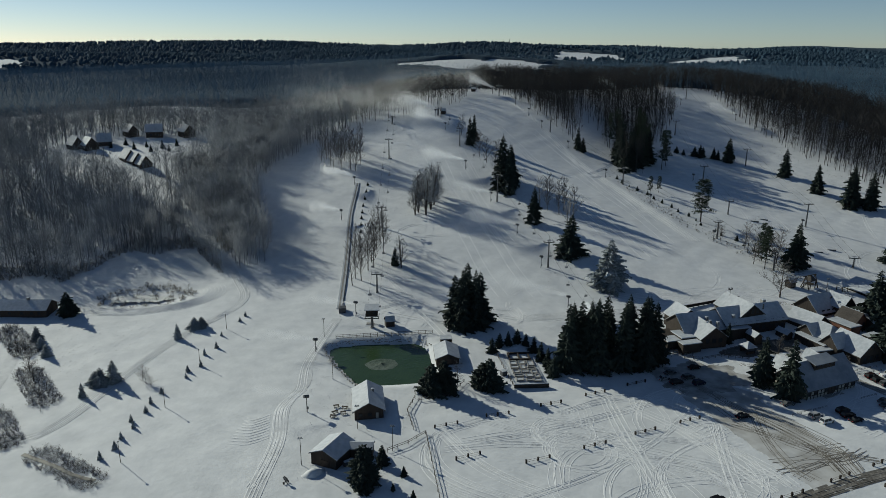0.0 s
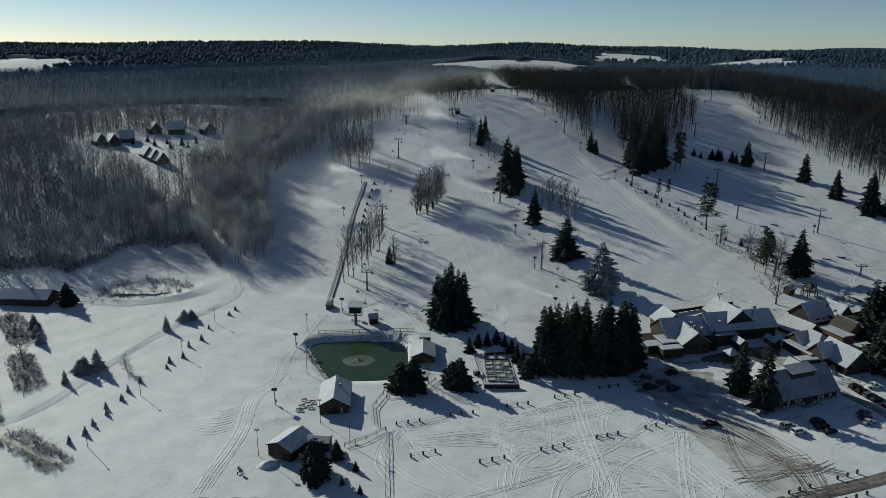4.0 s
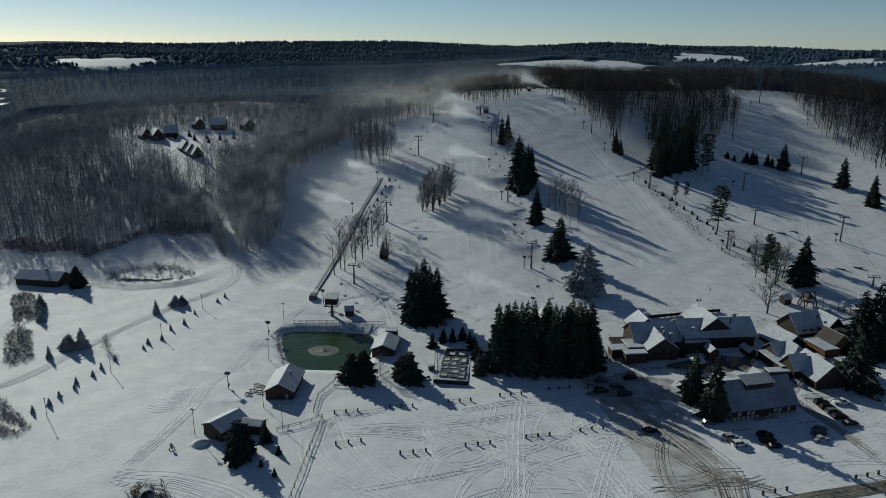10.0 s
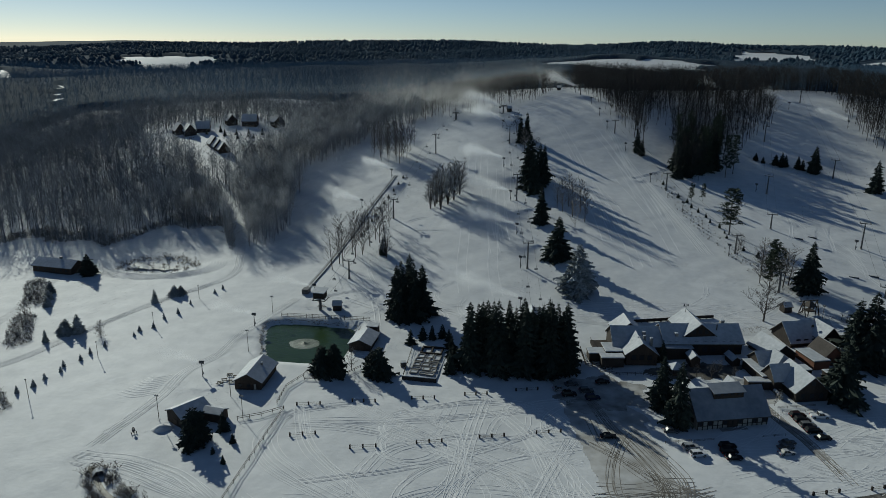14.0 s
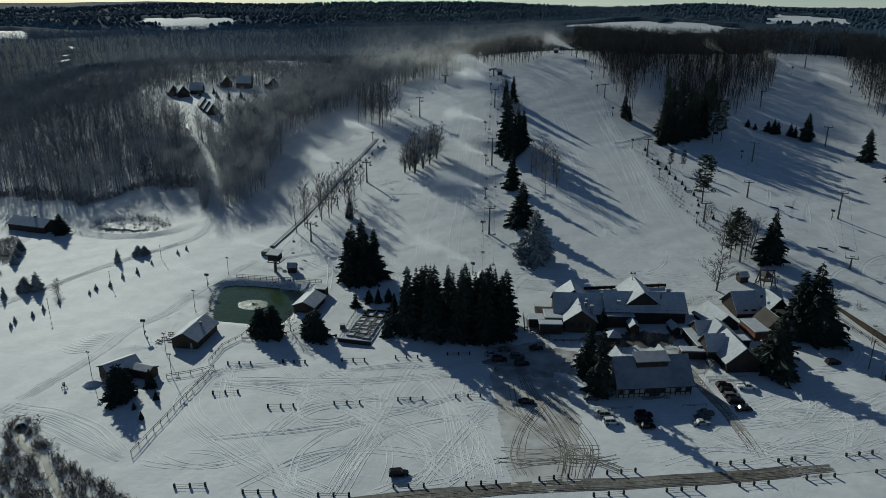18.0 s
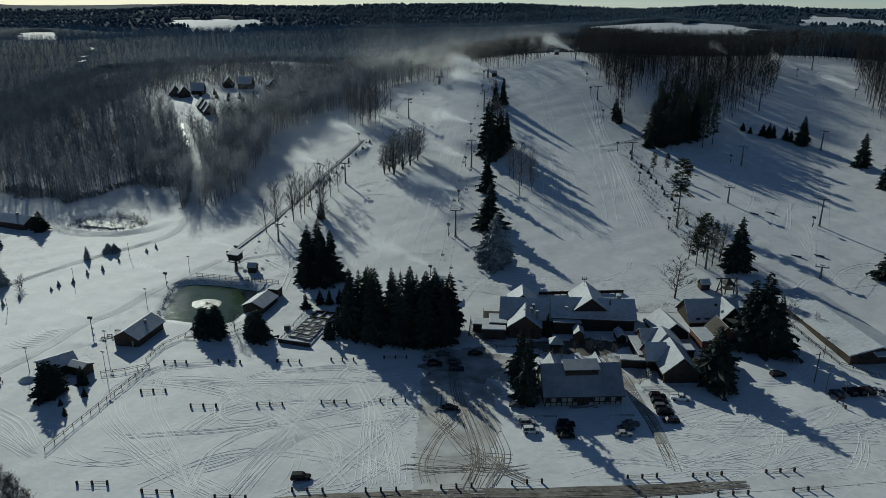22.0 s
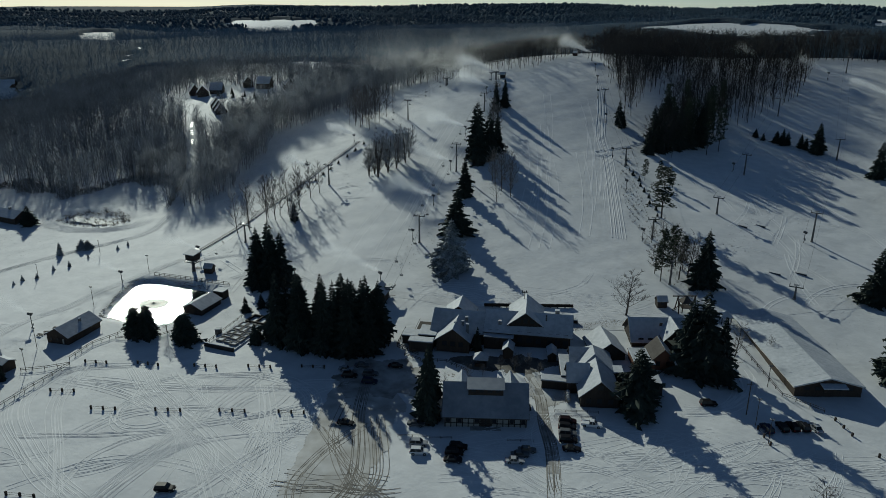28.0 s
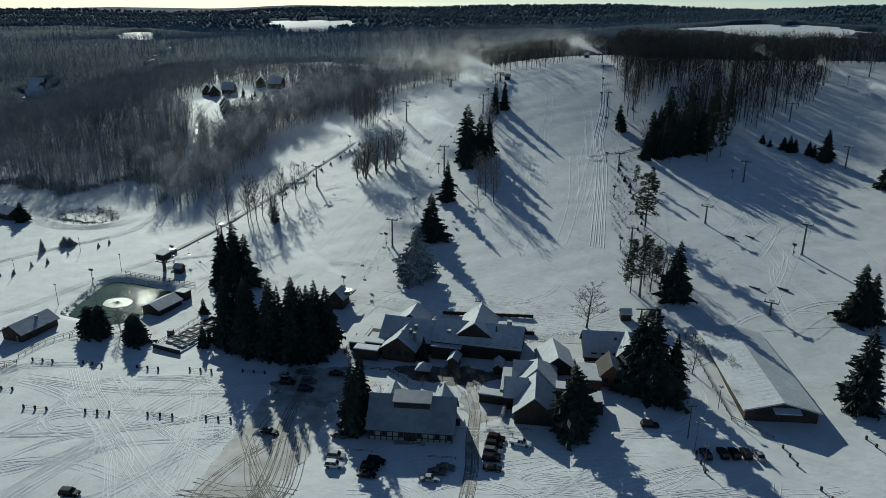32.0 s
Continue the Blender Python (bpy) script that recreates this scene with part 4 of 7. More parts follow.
# clumps on the left run
for x, y, h in ((-11.1, 377, 25), (-5.5, 389, 23), (-14.5, 385, 23), (-8, 398, 22), (-4, 404, 20), (-17, 378, 19), (-8, 383, 22), (-12.5, 391, 21), (-3, 396, 19), (-15, 381, 20)):
    plant("clump", x, y, h, 1.2, "clump of slender leafless trees on the open run")
for x, y, h in ((-43.8, 318, 23), (-40, 332, 22), (-49.7, 311, 23), (-37, 349, 19), (-46.5, 323.5, 21), (-42, 327, 20), (-39, 340, 20), (-51, 304, 20), (-35.5, 356, 17), (-47, 308, 22), (-41, 321, 22), (-36, 336, 19)):
    plant("bare", x, y, h * 1.05, 0.78, "slender leafless tree beside the carpet lift")
for x, y, h in ((-69, 461, 20), (-66, 466, 22), (-63, 458, 21), (-60, 463, 19), (-58, 455, 22), (-56, 468, 23), (-53, 457, 20), (-50.5, 463, 22), (-48, 456, 19), (-46, 470, 22), (-52, 473, 21), (-62, 472, 22), (-71, 472, 21), (-45, 479, 20), (-58, 478, 21)):
    plant("bare", x, y, h, 0.6, "slender leafless tree on the spur over the nursery run", "trees on the spur")
plant("clump", -28.4, 318, 18, 1.0)
plant("young", -31, 322, 9, .8, "evergreen at the foot of a leafless clump")
for x, y, h in ((-65, 463, 22), (-58, 458, 21), (-52, 452, 22), (-49, 449, 23), (-61, 470, 21), (-55, 465, 22), (-46, 458, 21), (-68, 475, 21)):
    plant("bare", x, y, h, 0.65, "slender leafless tree at the top of the nursery run")

# ---- woods ----


def wood_tree(seed, n_limb, low=0.36):
    """A cheap woodland tree, 1 m high: a bare thin trunk under a rounded crown of upswept limbs and twigs, as triangles."""
    r = random.Random(seed)
    v, f = [], []

    def sliver(a, b, w):
        d = (b - a).normalized()
        s = d.cross(Vector((r.uniform(-1, 1), r.uniform(-1, 1), 0.2))).normalized() * w
        k = len(v)
        v.extend([a - s, a + s, b])
        f.append((k, k + 1, k + 2))
    lean = Vector((r.uniform(-.05, .05), r.uniform(-.05, .05), 0))
    for a in (0, 2.1, 4.2):
        k = len(v)
        c = Vector((math.cos(a), math.sin(a), 0)) * 0.011
        e = Vector((math.cos(a + 2.1), math.sin(a + 2.1), 0)) * 0.011
        v.extend([c, e, Vector((0, 0, 0.9)) + lean])
        f.append((k, k + 1, k + 2))
    wide = r.uniform(0.8, 1.25)
    for i in range(n_limb):
        q = low + (0.90 - low) * i / n_limb
        a = i * 2.4 + r.uniform(-.4, .4)
        k = (q - low) / (0.90 - low)
        L = wide * (0.10 + 0.15 * math.sin(math.pi * (0.15 + 0.75 * k))) * r.uniform(0.8, 1.25)
        o = Vector((math.cos(a), math.sin(a), r.uniform(0.6, 1.3) + 0.6 * k)).normalized()
        s0 = Vector((0, 0, q - 0.08)) + lean * q
        sliver(s0, s0 + o * L, 0.0045)
        for j in range(3):
            p = s0 + o * L * r.uniform(0.35, 0.95)
            d = (o + Vector((r.uniform(-1, 1), r.uniform(-1, 1), r.uniform(-.2, .8)))).normalized()
            sliver(p, p + d * L * r.uniform(0.4, 0.75), 0.0042)
    return np.array([tuple(p) for p in v]), np.array(f)


def scatter(name, mat, places, heights, protos, label, category):
    """Joins many small trees into one mesh."""
    r = np.random.RandomState(len(places))
    V, F, k = [], [], 0
    pick = r.randint(0, len(protos), len(places))
    turn = r.uniform(0, 6.28, len(places))
    for p in range(len(protos)):
        sel = np.where(pick == p)[0]
        if not len(sel):
            continue
        v, f = protos[p]
        c, s, h = np.cos(turn[sel])[:, None], np.sin(turn[sel])[:, None], heights[sel][:, None]
        x = (v[:, 0] * c - v[:, 1] * s) * h + places[sel, 0:1]
        y = (v[:, 0] * s + v[:, 1] * c) * h + places[sel, 1:2]
        z = v[:, 2] * h + places[sel, 2:3]
        V.append(np.stack([x, y, z], -1).reshape(-1, 3))
        F.append((f[None] + (np.arange(len(sel)) * len(v))[:, None, None] + k).reshape(-1, f.shape[1]))
        k += len(sel) * len(v)
    return tagged(new(name, arrays(name, np.concatenate(V), np.concatenate(F), mat)), label, category, kind="stuff")


def jitter(box, step, seed):
    r = np.random.RandomState(seed)
    x, y = np.meshgrid(np.arange(box[0], box[1], step), np.arange(box[2], box[3], step))
    x, y = x.ravel(), y.ravel()
    return x + r.uniform(-.5, .5, x.size) * step, y + r.uniform(-.5, .5, y.size) * step


def near_line(x, y, points, width):
    d = np.full(np.shape(x), 1e9)
    for (ax, ay), (bx, by) in zip(points, points[1:]):
        L2 = (bx - ax) ** 2 + (by - ay) ** 2
        t = np.clip(((x - ax) * (bx - ax) + (y - ay) * (by - ay)) / L2, 0, 1)
        d = np.minimum(d, np.hypot(x - ax - t * (bx - ax), y - ay - t * (by - ay)))
    return d < width


HAMLET = blob(-208, 520, 56, 52, 0.1)
CLEARING = blob(-174, 512, 27, 38, 0.15, -10)
FIELDS = [blob(-925, 1755, 100, 125, 0.22, 118), blob(230, 1505, 62, 165, 0.25, 81), blob(735, 2490, 110, 125, 0.3, 73), blob(870, 1790, 70, 120, 0.28, 64), blob(-895, 1110, 75, 34, 0.12, 129), blob(-515, 585, 62, 14, 0.12, 130), blob(-525, 775, 150, 8, 0.25, 124), blob(1900, 3300, 350, 160), blob(-700, 3000, 260, 110, 0.1, 100)]


def in_field(x, y):
    return np.logical_or.reduce([inside(x, y) for inside in FIELDS])


def west_wood(x, y):
    edge = np.interp(y, [300, 321, 331, 361, 384, 433, 451, 463, 476, 496, 520, 545, 640], [-190, -101, -95, -95, -99, -112, -116, -109, -102, -86, -68, -48, -20]) + 2.4 * np.sin(y / 9.0) + 1.8 * np.sin(y / 4.1 + x / 17)
    south = np.interp(x, [-500, -260, -183, -165, -133, -111, -92, 0], [300, 318, 338, 356, 354, 336, 332, 332]) + 6 * np.sin(x / 13.0) + 4 * np.sin(x / 5.3 + 1)
    road = near_line(x, y, [(-98, 296), (-104, 322), (-120, 358), (-144, 395), (-158, 412), (-189, 453), (-212, 490)], 3.4)
    return (x < edge) & (y > south) & ~HAMLET(x, y) & ~CLEARING(x, y) & ~road & ~near_line(x, y, [(-160, 440), (-195, 475)], 9)


def east_wood(x, y):
    left = np.interp(y, [435, 480, 530, 600, 660], [118, 108, 96, 86, 70])
    right = np.interp(y, [435, 470, 500, 530, 570, 620, 680], [136, 150, 170, 190, 214, 224, 235])
    rib = (x > left) & (x < right) & (y > 440) & ~near_line(x, y, [(113, 440), (117, 465), (120, 500), (126, 547), (128, 560)], 9)
    edge2 = np.interp(y, [300, 380, 430, 480, 530, 590, 640, 700], [330, 300, 282, 272, 266, 268, 280, 290])
    return rib & (y < 700) | (x > edge2) & (y > 330) | (y > 668)


for name, mat, box, step, test, hs, limbs, seed in (
        ("near_woods", HAZEBARK, (-430, -20, 300, 640), 5.1, west_wood, (13, 24), 22, 1),
        ("undergrowth", HAZEBARK, (-430, -20, 300, 640), 6.2, west_wood, (4, 9), 10, 7),
        ("frosted_woods", FROST, (-280, -84, 330, 560), 4.9, lambda x, y: west_wood(x, y) & (x + 18 * np.sin(y / 23) > -225 + 95 * np.random.RandomState(3).uniform(0, 1, x.shape)), (9, 22), 30, 2),
        ("rimed_woods", FROST, (-150, -30, 335, 560), 5.4, lambda x, y: west_wood(x, y) & ~west_wood(x + 38, y), (12, 19), 26, 12),
        ("hill_woods", SHADEBARK, (70, 480, 330, 760), 5.6, east_wood, (15, 26), 19, 3),
        ("hill_undergrowth", SHADEBARK, (70, 420, 330, 760), 5.8, east_wood, (3, 9), 10, 8),
        # The next three wear the canopy colour with haze in it.
        ("back_woods", HAZECANOPY, (-900, 700, 640, 1250), 8.6, lambda x, y: (y > 700 - 0.12 * np.abs(x)) & ~(west_wood(x, y) & (x > -430) & (y < 640)) & ~in_field(x, y), (15, 22), 6, 4),
        ("valley_woods", HAZECANOPY, (-1750, 1250, 1000, 1900), 11.0, lambda x, y: (np.hypot(x - 40, y) < 1900) & (np.arctan2(x - 40, y) > -0.97) & (np.arctan2(x - 40, y) < 0.70) & ((y > 1240) | (x < -890) | (x > 690)) & ~in_field(x, y), (15, 22), 4, 9),
        ("far_left_woods", HAZECANOPY, (-1000, -420, 300, 660), 7.0, lambda x, y: ~in_field(x, y), (13, 19), 7, 5),
        ("hilltop_woods", SHADEBARK, (-60, 130, 538, 700), 5.2, lambda x, y: (x < np.interp(y, [538, 560, 600, 630], [-5, 36, 46, 49])) | (x > np.interp(y, [538, 555, 590, 620, 640], [90, 86, 76, 65, 58])) | (y > 636), (13, 19), 14, 6)):
    x, y = jitter(box, step, seed)
    keep = test(x, y)
    x, y = x[keep], y[keep]
    hh = np.random.RandomState(seed).uniform(*hs, len(x))
    scatter(name, mat, np.stack([x, y, land(x, y) - 0.3], -1), hh, [wood_tree(100 * seed + i, limbs, 0.36 if mat is SHADEBARK else 0.2 + 0.03 * i) for i in range(8)], "leafless winter woodland of grey trunks and twigs" if mat is not FROST else "leafless trees whitened with frost along the wood's edge", "woodland")

def far_crown(seed):
    """A far treetop, 1 m high: an uneven rounded lump."""
    r = random.Random(seed)
    rings = [[(q * math.cos(a + t) * r.uniform(.7, 1.3), q * math.sin(a + t) * r.uniform(.7, 1.3), z * r.uniform(.8, 1.2)) for a in (0, 1.57, 3.14, 4.71)] for q, t, z in ((0.42, 0, 0.1), (0.34, .5, 0.6))]
    f = [(i, (i + 1) % 4, 4 + i) for i in range(4)] + [((i + 1) % 4, 4 + (i + 1) % 4, 4 + i) for i in range(4)] + [(4 + i, 4 + (i + 1) % 4, 8) for i in range(4)]
    return np.array([p for ring in rings for p in ring] + [(r.uniform(-.1, .1), r.uniform(-.1, .1), 0.95)]), np.array(f)


# far woods: a ragged canopy sheet coloured as shade, with openings for fields, and single crowns on it
cx, cy = steps(-900, 900, 12, -4600, 4600, 1.06), steps(330, 1600, 12, 320, 4640, 1.03)
fx, fy = np.meshgrid(cx, cy)
rr = np.random.RandomState(9)
crown = np.where(fy > 1200, 5, 5) + rr.uniform(-1.5, 1.5, fx.shape) + 2 * np.sin(fx / 37) * np.sin(fy / 53)
f = quads(len(cx), len(cy))
open_field = in_field(fx, fy)
near = ~((fy > 740 - 0.1 * np.abs(fx)) | (fx < -440) | (fx > 400))
top = land(fx, fy) + np.where(open_field | near, -2, crown)
f = f[~(open_field | near).ravel()[f].all(1)]
tagged(new("far_woods", arrays("far_woods", np.stack([fx, fy, top], -1).reshape(-1, 3), f, WOODSHADE, True)), "distant dark wooded hills", "woodland", kind="stuff")
rs = np.random.RandomState(4)
a, d = rs.uniform(-0.97, 0.70, 27000), 1820 + 2800 * rs.uniform(0, 1, 27000) ** 1.3
x, y = 40 + d * np.sin(a), d * np.cos(a)
keep = ~in_field(x, y)
x, y = x[keep], y[keep]
scatter("far_trees", FARHAZECANOPY, np.stack([x, y, land(x, y) + 2], -1), rs.uniform(8, 12, len(x)) * (0.5 + y / 2800), [far_crown(700 + i) for i in range(6)], "distant treetops on the wooded hills", "woodland").data.shade_smooth()

strip("brook", [(-70, 149), (-66, 145), (-58, 138), (-50, 135), (-42, 128), (-30, 118), (-22, 108)], 1.5, 0.10, ASPHALT, "dark brook winding through the brush", "creek", 1.5)
strip("creek", [(-142, 190), (-132, 183.5), (-124.3, 177.8), (-117.5, 174.2)], 1.3, 0.12, ASPHALT, "dark narrow creek between brushy snow banks", "creek")
# brush along the creek and the lanes


def thicket(name, mat, inside, box, step, hs, label, category, seed, twigs=9):
    r = random.Random(seed)
    protos = []
    for p in range(5):
        v, f = [], []
        for i in range(twigs):
            a = r.uniform(0, 6.28)
            b = Vector((r.uniform(-.25, .25), r.uniform(-.25, .25), 0))
            e = b + Vector((math.cos(a) * r.uniform(.2, .7), math.sin(a) * r.uniform(.2, .7), r.uniform(.45, 1.0)))
            s = (e - b).orthogonal().normalized() * 0.03
            k = len(v)
            v.extend([b - s, b + s, e])
            f.append((k, k + 1, k + 2))
            for j in range(2):
                m = b.lerp(e, r.uniform(.4, .9))
                g = m + Vector((r.uniform(-.4, .4), r.uniform(-.4, .4), r.uniform(.05, .4)))
                k = len(v)
                s = (g - m).orthogonal().normalized() * 0.03
                v.extend([m - s, m + s, g])
                f.append((k, k + 1, k + 2))
        protos.append((np.array([tuple(p) for p in v]), np.array(f)))
    x, y = jitter(box, step, seed)
    keep = inside(x, y)
    x, y = x[keep], y[keep]
    hh = np.random.RandomState(seed).uniform(*hs, len(x))
    return scatter(name, mat, np.stack([x, y, land(x, y) - 0.1], -1), hh, protos, label, category)


thicket("creek_brush", CREEKBRUSH, lambda x, y: (x < np.interp(y, [100, 124, 129, 136, 144, 150], [-8, -18, -28, -46, -58, -63])) & (y > 96) & (x > np.interp(y, [96, 112, 129, 146, 150], [-34, -44, -57, -70, -68])) & (y < 149.5) & ~near_line(x, y, [(-66, 145), (-58, 138), (-50, 135), (-42, 128), (-30, 118), (-22, 108)], 1.3) & (np.sin(x * 0.9 + 1.6 * np.sin(y * 0.5)) + np.sin(y * 0.8 - x * 0.4) > -1.0), (-80, -5, 96, 160), 0.95, (0.8, 2.6), "dense dry brush with snow along the creek", "brush", 21)
thicket("bank_brush", BANKBRUSH, lambda x, y: (near_line(x, y, [(-137, 189), (-128, 182), (-119, 174.5)], 4.2) & ~near_line(x, y, [(-142, 190), (-132, 183.5), (-124.3, 177.8), (-117.5, 174.2)], 0.8)) | near_line(x, y, [(-186, 281), (-170, 259)], 4.5) | near_line(x, y, [(-163, 243), (-148, 221)], 4.5) | near_line(x, y, [(-160, 214), (-149, 197)], 4), (-195, -105, 160, 290), 1.0, (0.7, 2.0), "frosty dry brush beside the lane", "brush", 22)
thicket("wood_edge_brush", BRUSH, lambda x, y: west_wood(x, y) & ~west_wood(x, y - 16) & (x < -112), (-430, -110, 300, 380), 1.9, (1.2, 4.0), "tangled brush along the foot of the wood", "brush", 28)
thicket("pond_reeds", REED, lambda x, y: (blob(POND2[0], POND2[1], 21, 11)(x, y) & ~blob(POND2[0], POND2[1], 15.5, 7)(x, y)) & ((y > 308) | (np.sin(x * 1.3) > 0.2)), (-166, -116, 294, 324), 1.15, (0.6, 1.8), "dry reeds and brush ringing the frozen pond", "reeds", 23)
thicket("pond_sedge", REED, lambda x, y: blob(POND2[0], POND2[1], 15.5, 6.6)(x, y) & (np.sin(x * 0.9) + np.sin(y * 1.7 + x * 0.4) > 0.7), (-160, -122, 300, 318), 0.9, (0.5, 1.6), "dry sedge standing in the frozen pond", "reeds", 25, 6)
thicket("field_stubble", BRUSH, lambda x, y: (x < np.interp(y, [238, 283], [-141, -126])) & (x > np.interp(y, [238, 283], [-158, -170])) & (np.abs((x * 0.94 - y * 0.34) % 2.6 - 1.3) < 0.45), (-172, -125, 238, 284), 0.7, (0.12, 0.3), "rows of stubble showing through the snow of a field", "stubble", 27, 3)
thicket("grass_tufts", BRUSH, lambda x, y: (near_line(x, y, [(40, 290), (48, 340), (40, 390), (30, 440), (22, 490)], 9) | near_line(x, y, [(150, 300), (135, 345), (120, 400), (110, 450)], 8) | near_line(x, y, [(165, 330), (190, 420), (215, 500)], 6) | near_line(x, y, [(180, 490), (240, 470), (262, 430)], 9) | near_line(x, y, [(250, 520), (262, 470), (275, 420)], 10) | near_line(x, y, [(-40, 300), (-34, 370), (-28, 450)], 5)) & (np.sin(x * 1.7 + 3 * np.sin(y * .21)) * np.sin(y * 1.1 + x * 0.3) > 0.25), (-60, 290, 285, 530), 2.0, (0.25, 0.8), "tufts of dry grass poking through the snow", "grass", 26, 5)
thicket("run_edge_brush", BRUSH, lambda x, y: near_line(x, y, [(152, 290), (138, 320), (128, 350), (120, 385), (116, 420), (112, 440)], 4.5) & (np.sin(x * 2.1 + y) > 0.2), (100, 165, 285, 445), 1.7, (0.5, 1.5), "low dry brush along the edge of the run", "brush", 24)


def clods(name, inside, box, step, hs, label, seed, mat=SNOW, category="snow clods"):
    """Low lumps of churned snow or rubble."""
    r = random.Random(seed)
    protos = []
    for p in range(6):
        ring = [(math.cos(a + r.uniform(-.2, .2)) * r.uniform(0.7, 1.3), math.sin(a) * r.uniform(0.7, 1.3), -0.15) for a in np.linspace(0, 5.2, 6)]
        protos.append((np.array(ring + [(r.uniform(-.2, .2), r.uniform(-.2, .2), 0.45)]), np.array([(i, (i + 1) % 6, 6) for i in range(6)])))
    x, y = jitter(box, step, seed)
    keep = inside(x, y)
    x, y = x[keep], y[keep]
    hh = np.random.RandomState(seed).uniform(hs[0], hs[1], len(x)) ** 1.0
    return scatter(name, mat, np.stack([x, y, land(x, y) + drift(x, y)], -1), hh, protos, label, category)


clods("snow_clods", lambda x, y: (near_line(x, y, [(40, 290), (48, 340), (40, 390), (30, 440), (22, 490)], 10) | near_line(x, y, [(150, 300), (135, 345), (120, 400), (110, 450)], 9) | near_line(x, y, [(-40, 270), (-38, 300), (-34, 370), (-28, 450)], 9) | near_line(x, y, [(165, 330), (190, 420), (215, 500)], 7) | near_line(x, y, [(240, 500), (258, 460), (275, 420)], 12)) & (np.sin(x * 0.7 + 2 * np.sin(y * .13)) + np.sin(y * 0.5 + x * 0.2) > -0.4), (-60, 290, 262, 530), 1.7, (0.2, 0.55), "churned lumps of snow along the lift lines", 41)
clods("snow_clods", lambda x, y: (blob(-48, 185, 16, 26)(x, y) | blob(-10, 225, 7, 18)(x, y) | near_line(x, y, [(-62, 200), (-62, 252), (-40, 256), (-18, 256)], 3.5) | near_line(x, y, [(60, 232), (100, 258), (150, 264)], 5)) & (np.sin(x * 0.9 + 2 * np.sin(y * .3)) + np.sin(y * 0.8 + x * 0.3) > -0.2), (-70, 160, 150, 275), 1.0, (0.1, 0.3), "trampled lumps of snow round the huts and the pond", 42)

clods("trampled_snow", lambda x, y: (blob(95, 226, 34, 26, 0.2, 10)(x, y) | blob(137, 226, 20, 24, 0.2)(x, y) | near_line(x, y, [(118, 186), (140, 196), (160, 222)], 4)) & (np.sin(x * 0.8 + 2 * np.sin(y * .25)) + np.sin(y * 0.7 + x * 0.25) > -0.5), (58, 165, 184, 262), 0.95, (0.1, 0.28), "trampled and shovelled snow round the lodges", 43)
clods("footprints", lambda x, y: (near_line(x, y, [(-63, 172), (-52, 186), (-50, 196), (-56, 212), (-60, 222)], 3.5) | near_line(x, y, [(-38, 178), (-30, 200), (-18, 214), (-2, 238)], 2.2) | near_line(x, y, [(-12, 244), (10, 250), (36, 254)], 2.5) | near_line(x, y, [(-67, 166), (-60, 168), (-57, 164), (-52, 166)], 1.2)) & (np.sin(x * 1.3 + 2 * np.sin(y * .4)) + np.sin(y * 1.1 + x * 0.3) > -0.6), (-75, 40, 160, 258), 0.55, (0.10, 0.19), "trodden paths of footprints in the snow", 44)
clods("stone_rubble", lambda x, y: near_line(x, y, [(113, 254.5), (120, 258), (128, 262.5)], 2.2) | near_line(x, y, [(84, 215), (92, 212.5), (98, 214)], 1.0) | near_line(x, y, [(158, 262), (164, 272), (158, 276), (150, 272)], 1.6), (80, 170, 208, 280), 0.7, (0.15, 0.45), "dark stones edging the terrace and the play yard", 45, STONE, "stones")
clods("field_rows", lambda x, y: (x < np.interp(y, [238, 283], [-141, -126])) & (x > np.interp(y, [238, 283], [-158, -170])) & (np.abs((x * 0.94 - y * 0.34) % 2.6 - 1.3) < 0.5), (-172, -125, 238, 284), 0.9, (0.14, 0.3), "rows of snowy clumps across a field", 47)
clods("pond_rim", lambda x, y: (pond_depth(x, y) > 1.04) & (pond_depth(x, y) < 1.12) & ((x < -45) | (y > 245)) & ~near_line(x, y, [(-57, 253.9), (-20, 253.2)], 0.6), (-70, -15, 206, 260), 0.8, (0.25, 0.55), "dark stones along the pond's rim", 48, STONE, "stones")
clods("run_texture", lambda x, y: ((x > np.interp(y, [270, 540], [-58, -40])) & (x < np.interp(y, [270, 540], [30, 10])) & (np.sin(x * 0.33 + 1.5 * np.sin(y * .07)) + np.sin(y * 0.21 + x * 0.1) > 0.35)) | ((x > 150) & (np.sin(x * 0.2 + 1.5 * np.sin(y * .06)) + np.sin(y * 0.17 + x * 0.1) > 0.5)), (-60, 262, 262, 520), 2.2, (0.15, 0.36), "lumpy unpacked snow on the runs", 46)

# ---- buildings ----


def turned(shape, rot, dx=0.0, dy=0.0, dz=0.0):
    c, s = math.cos(radians(rot)), math.sin(radians(rot))
    shape.v = [(x * c - y * s + dx, x * s + y * c + dy, z + dz) for x, y, z in shape.v]
    return shape


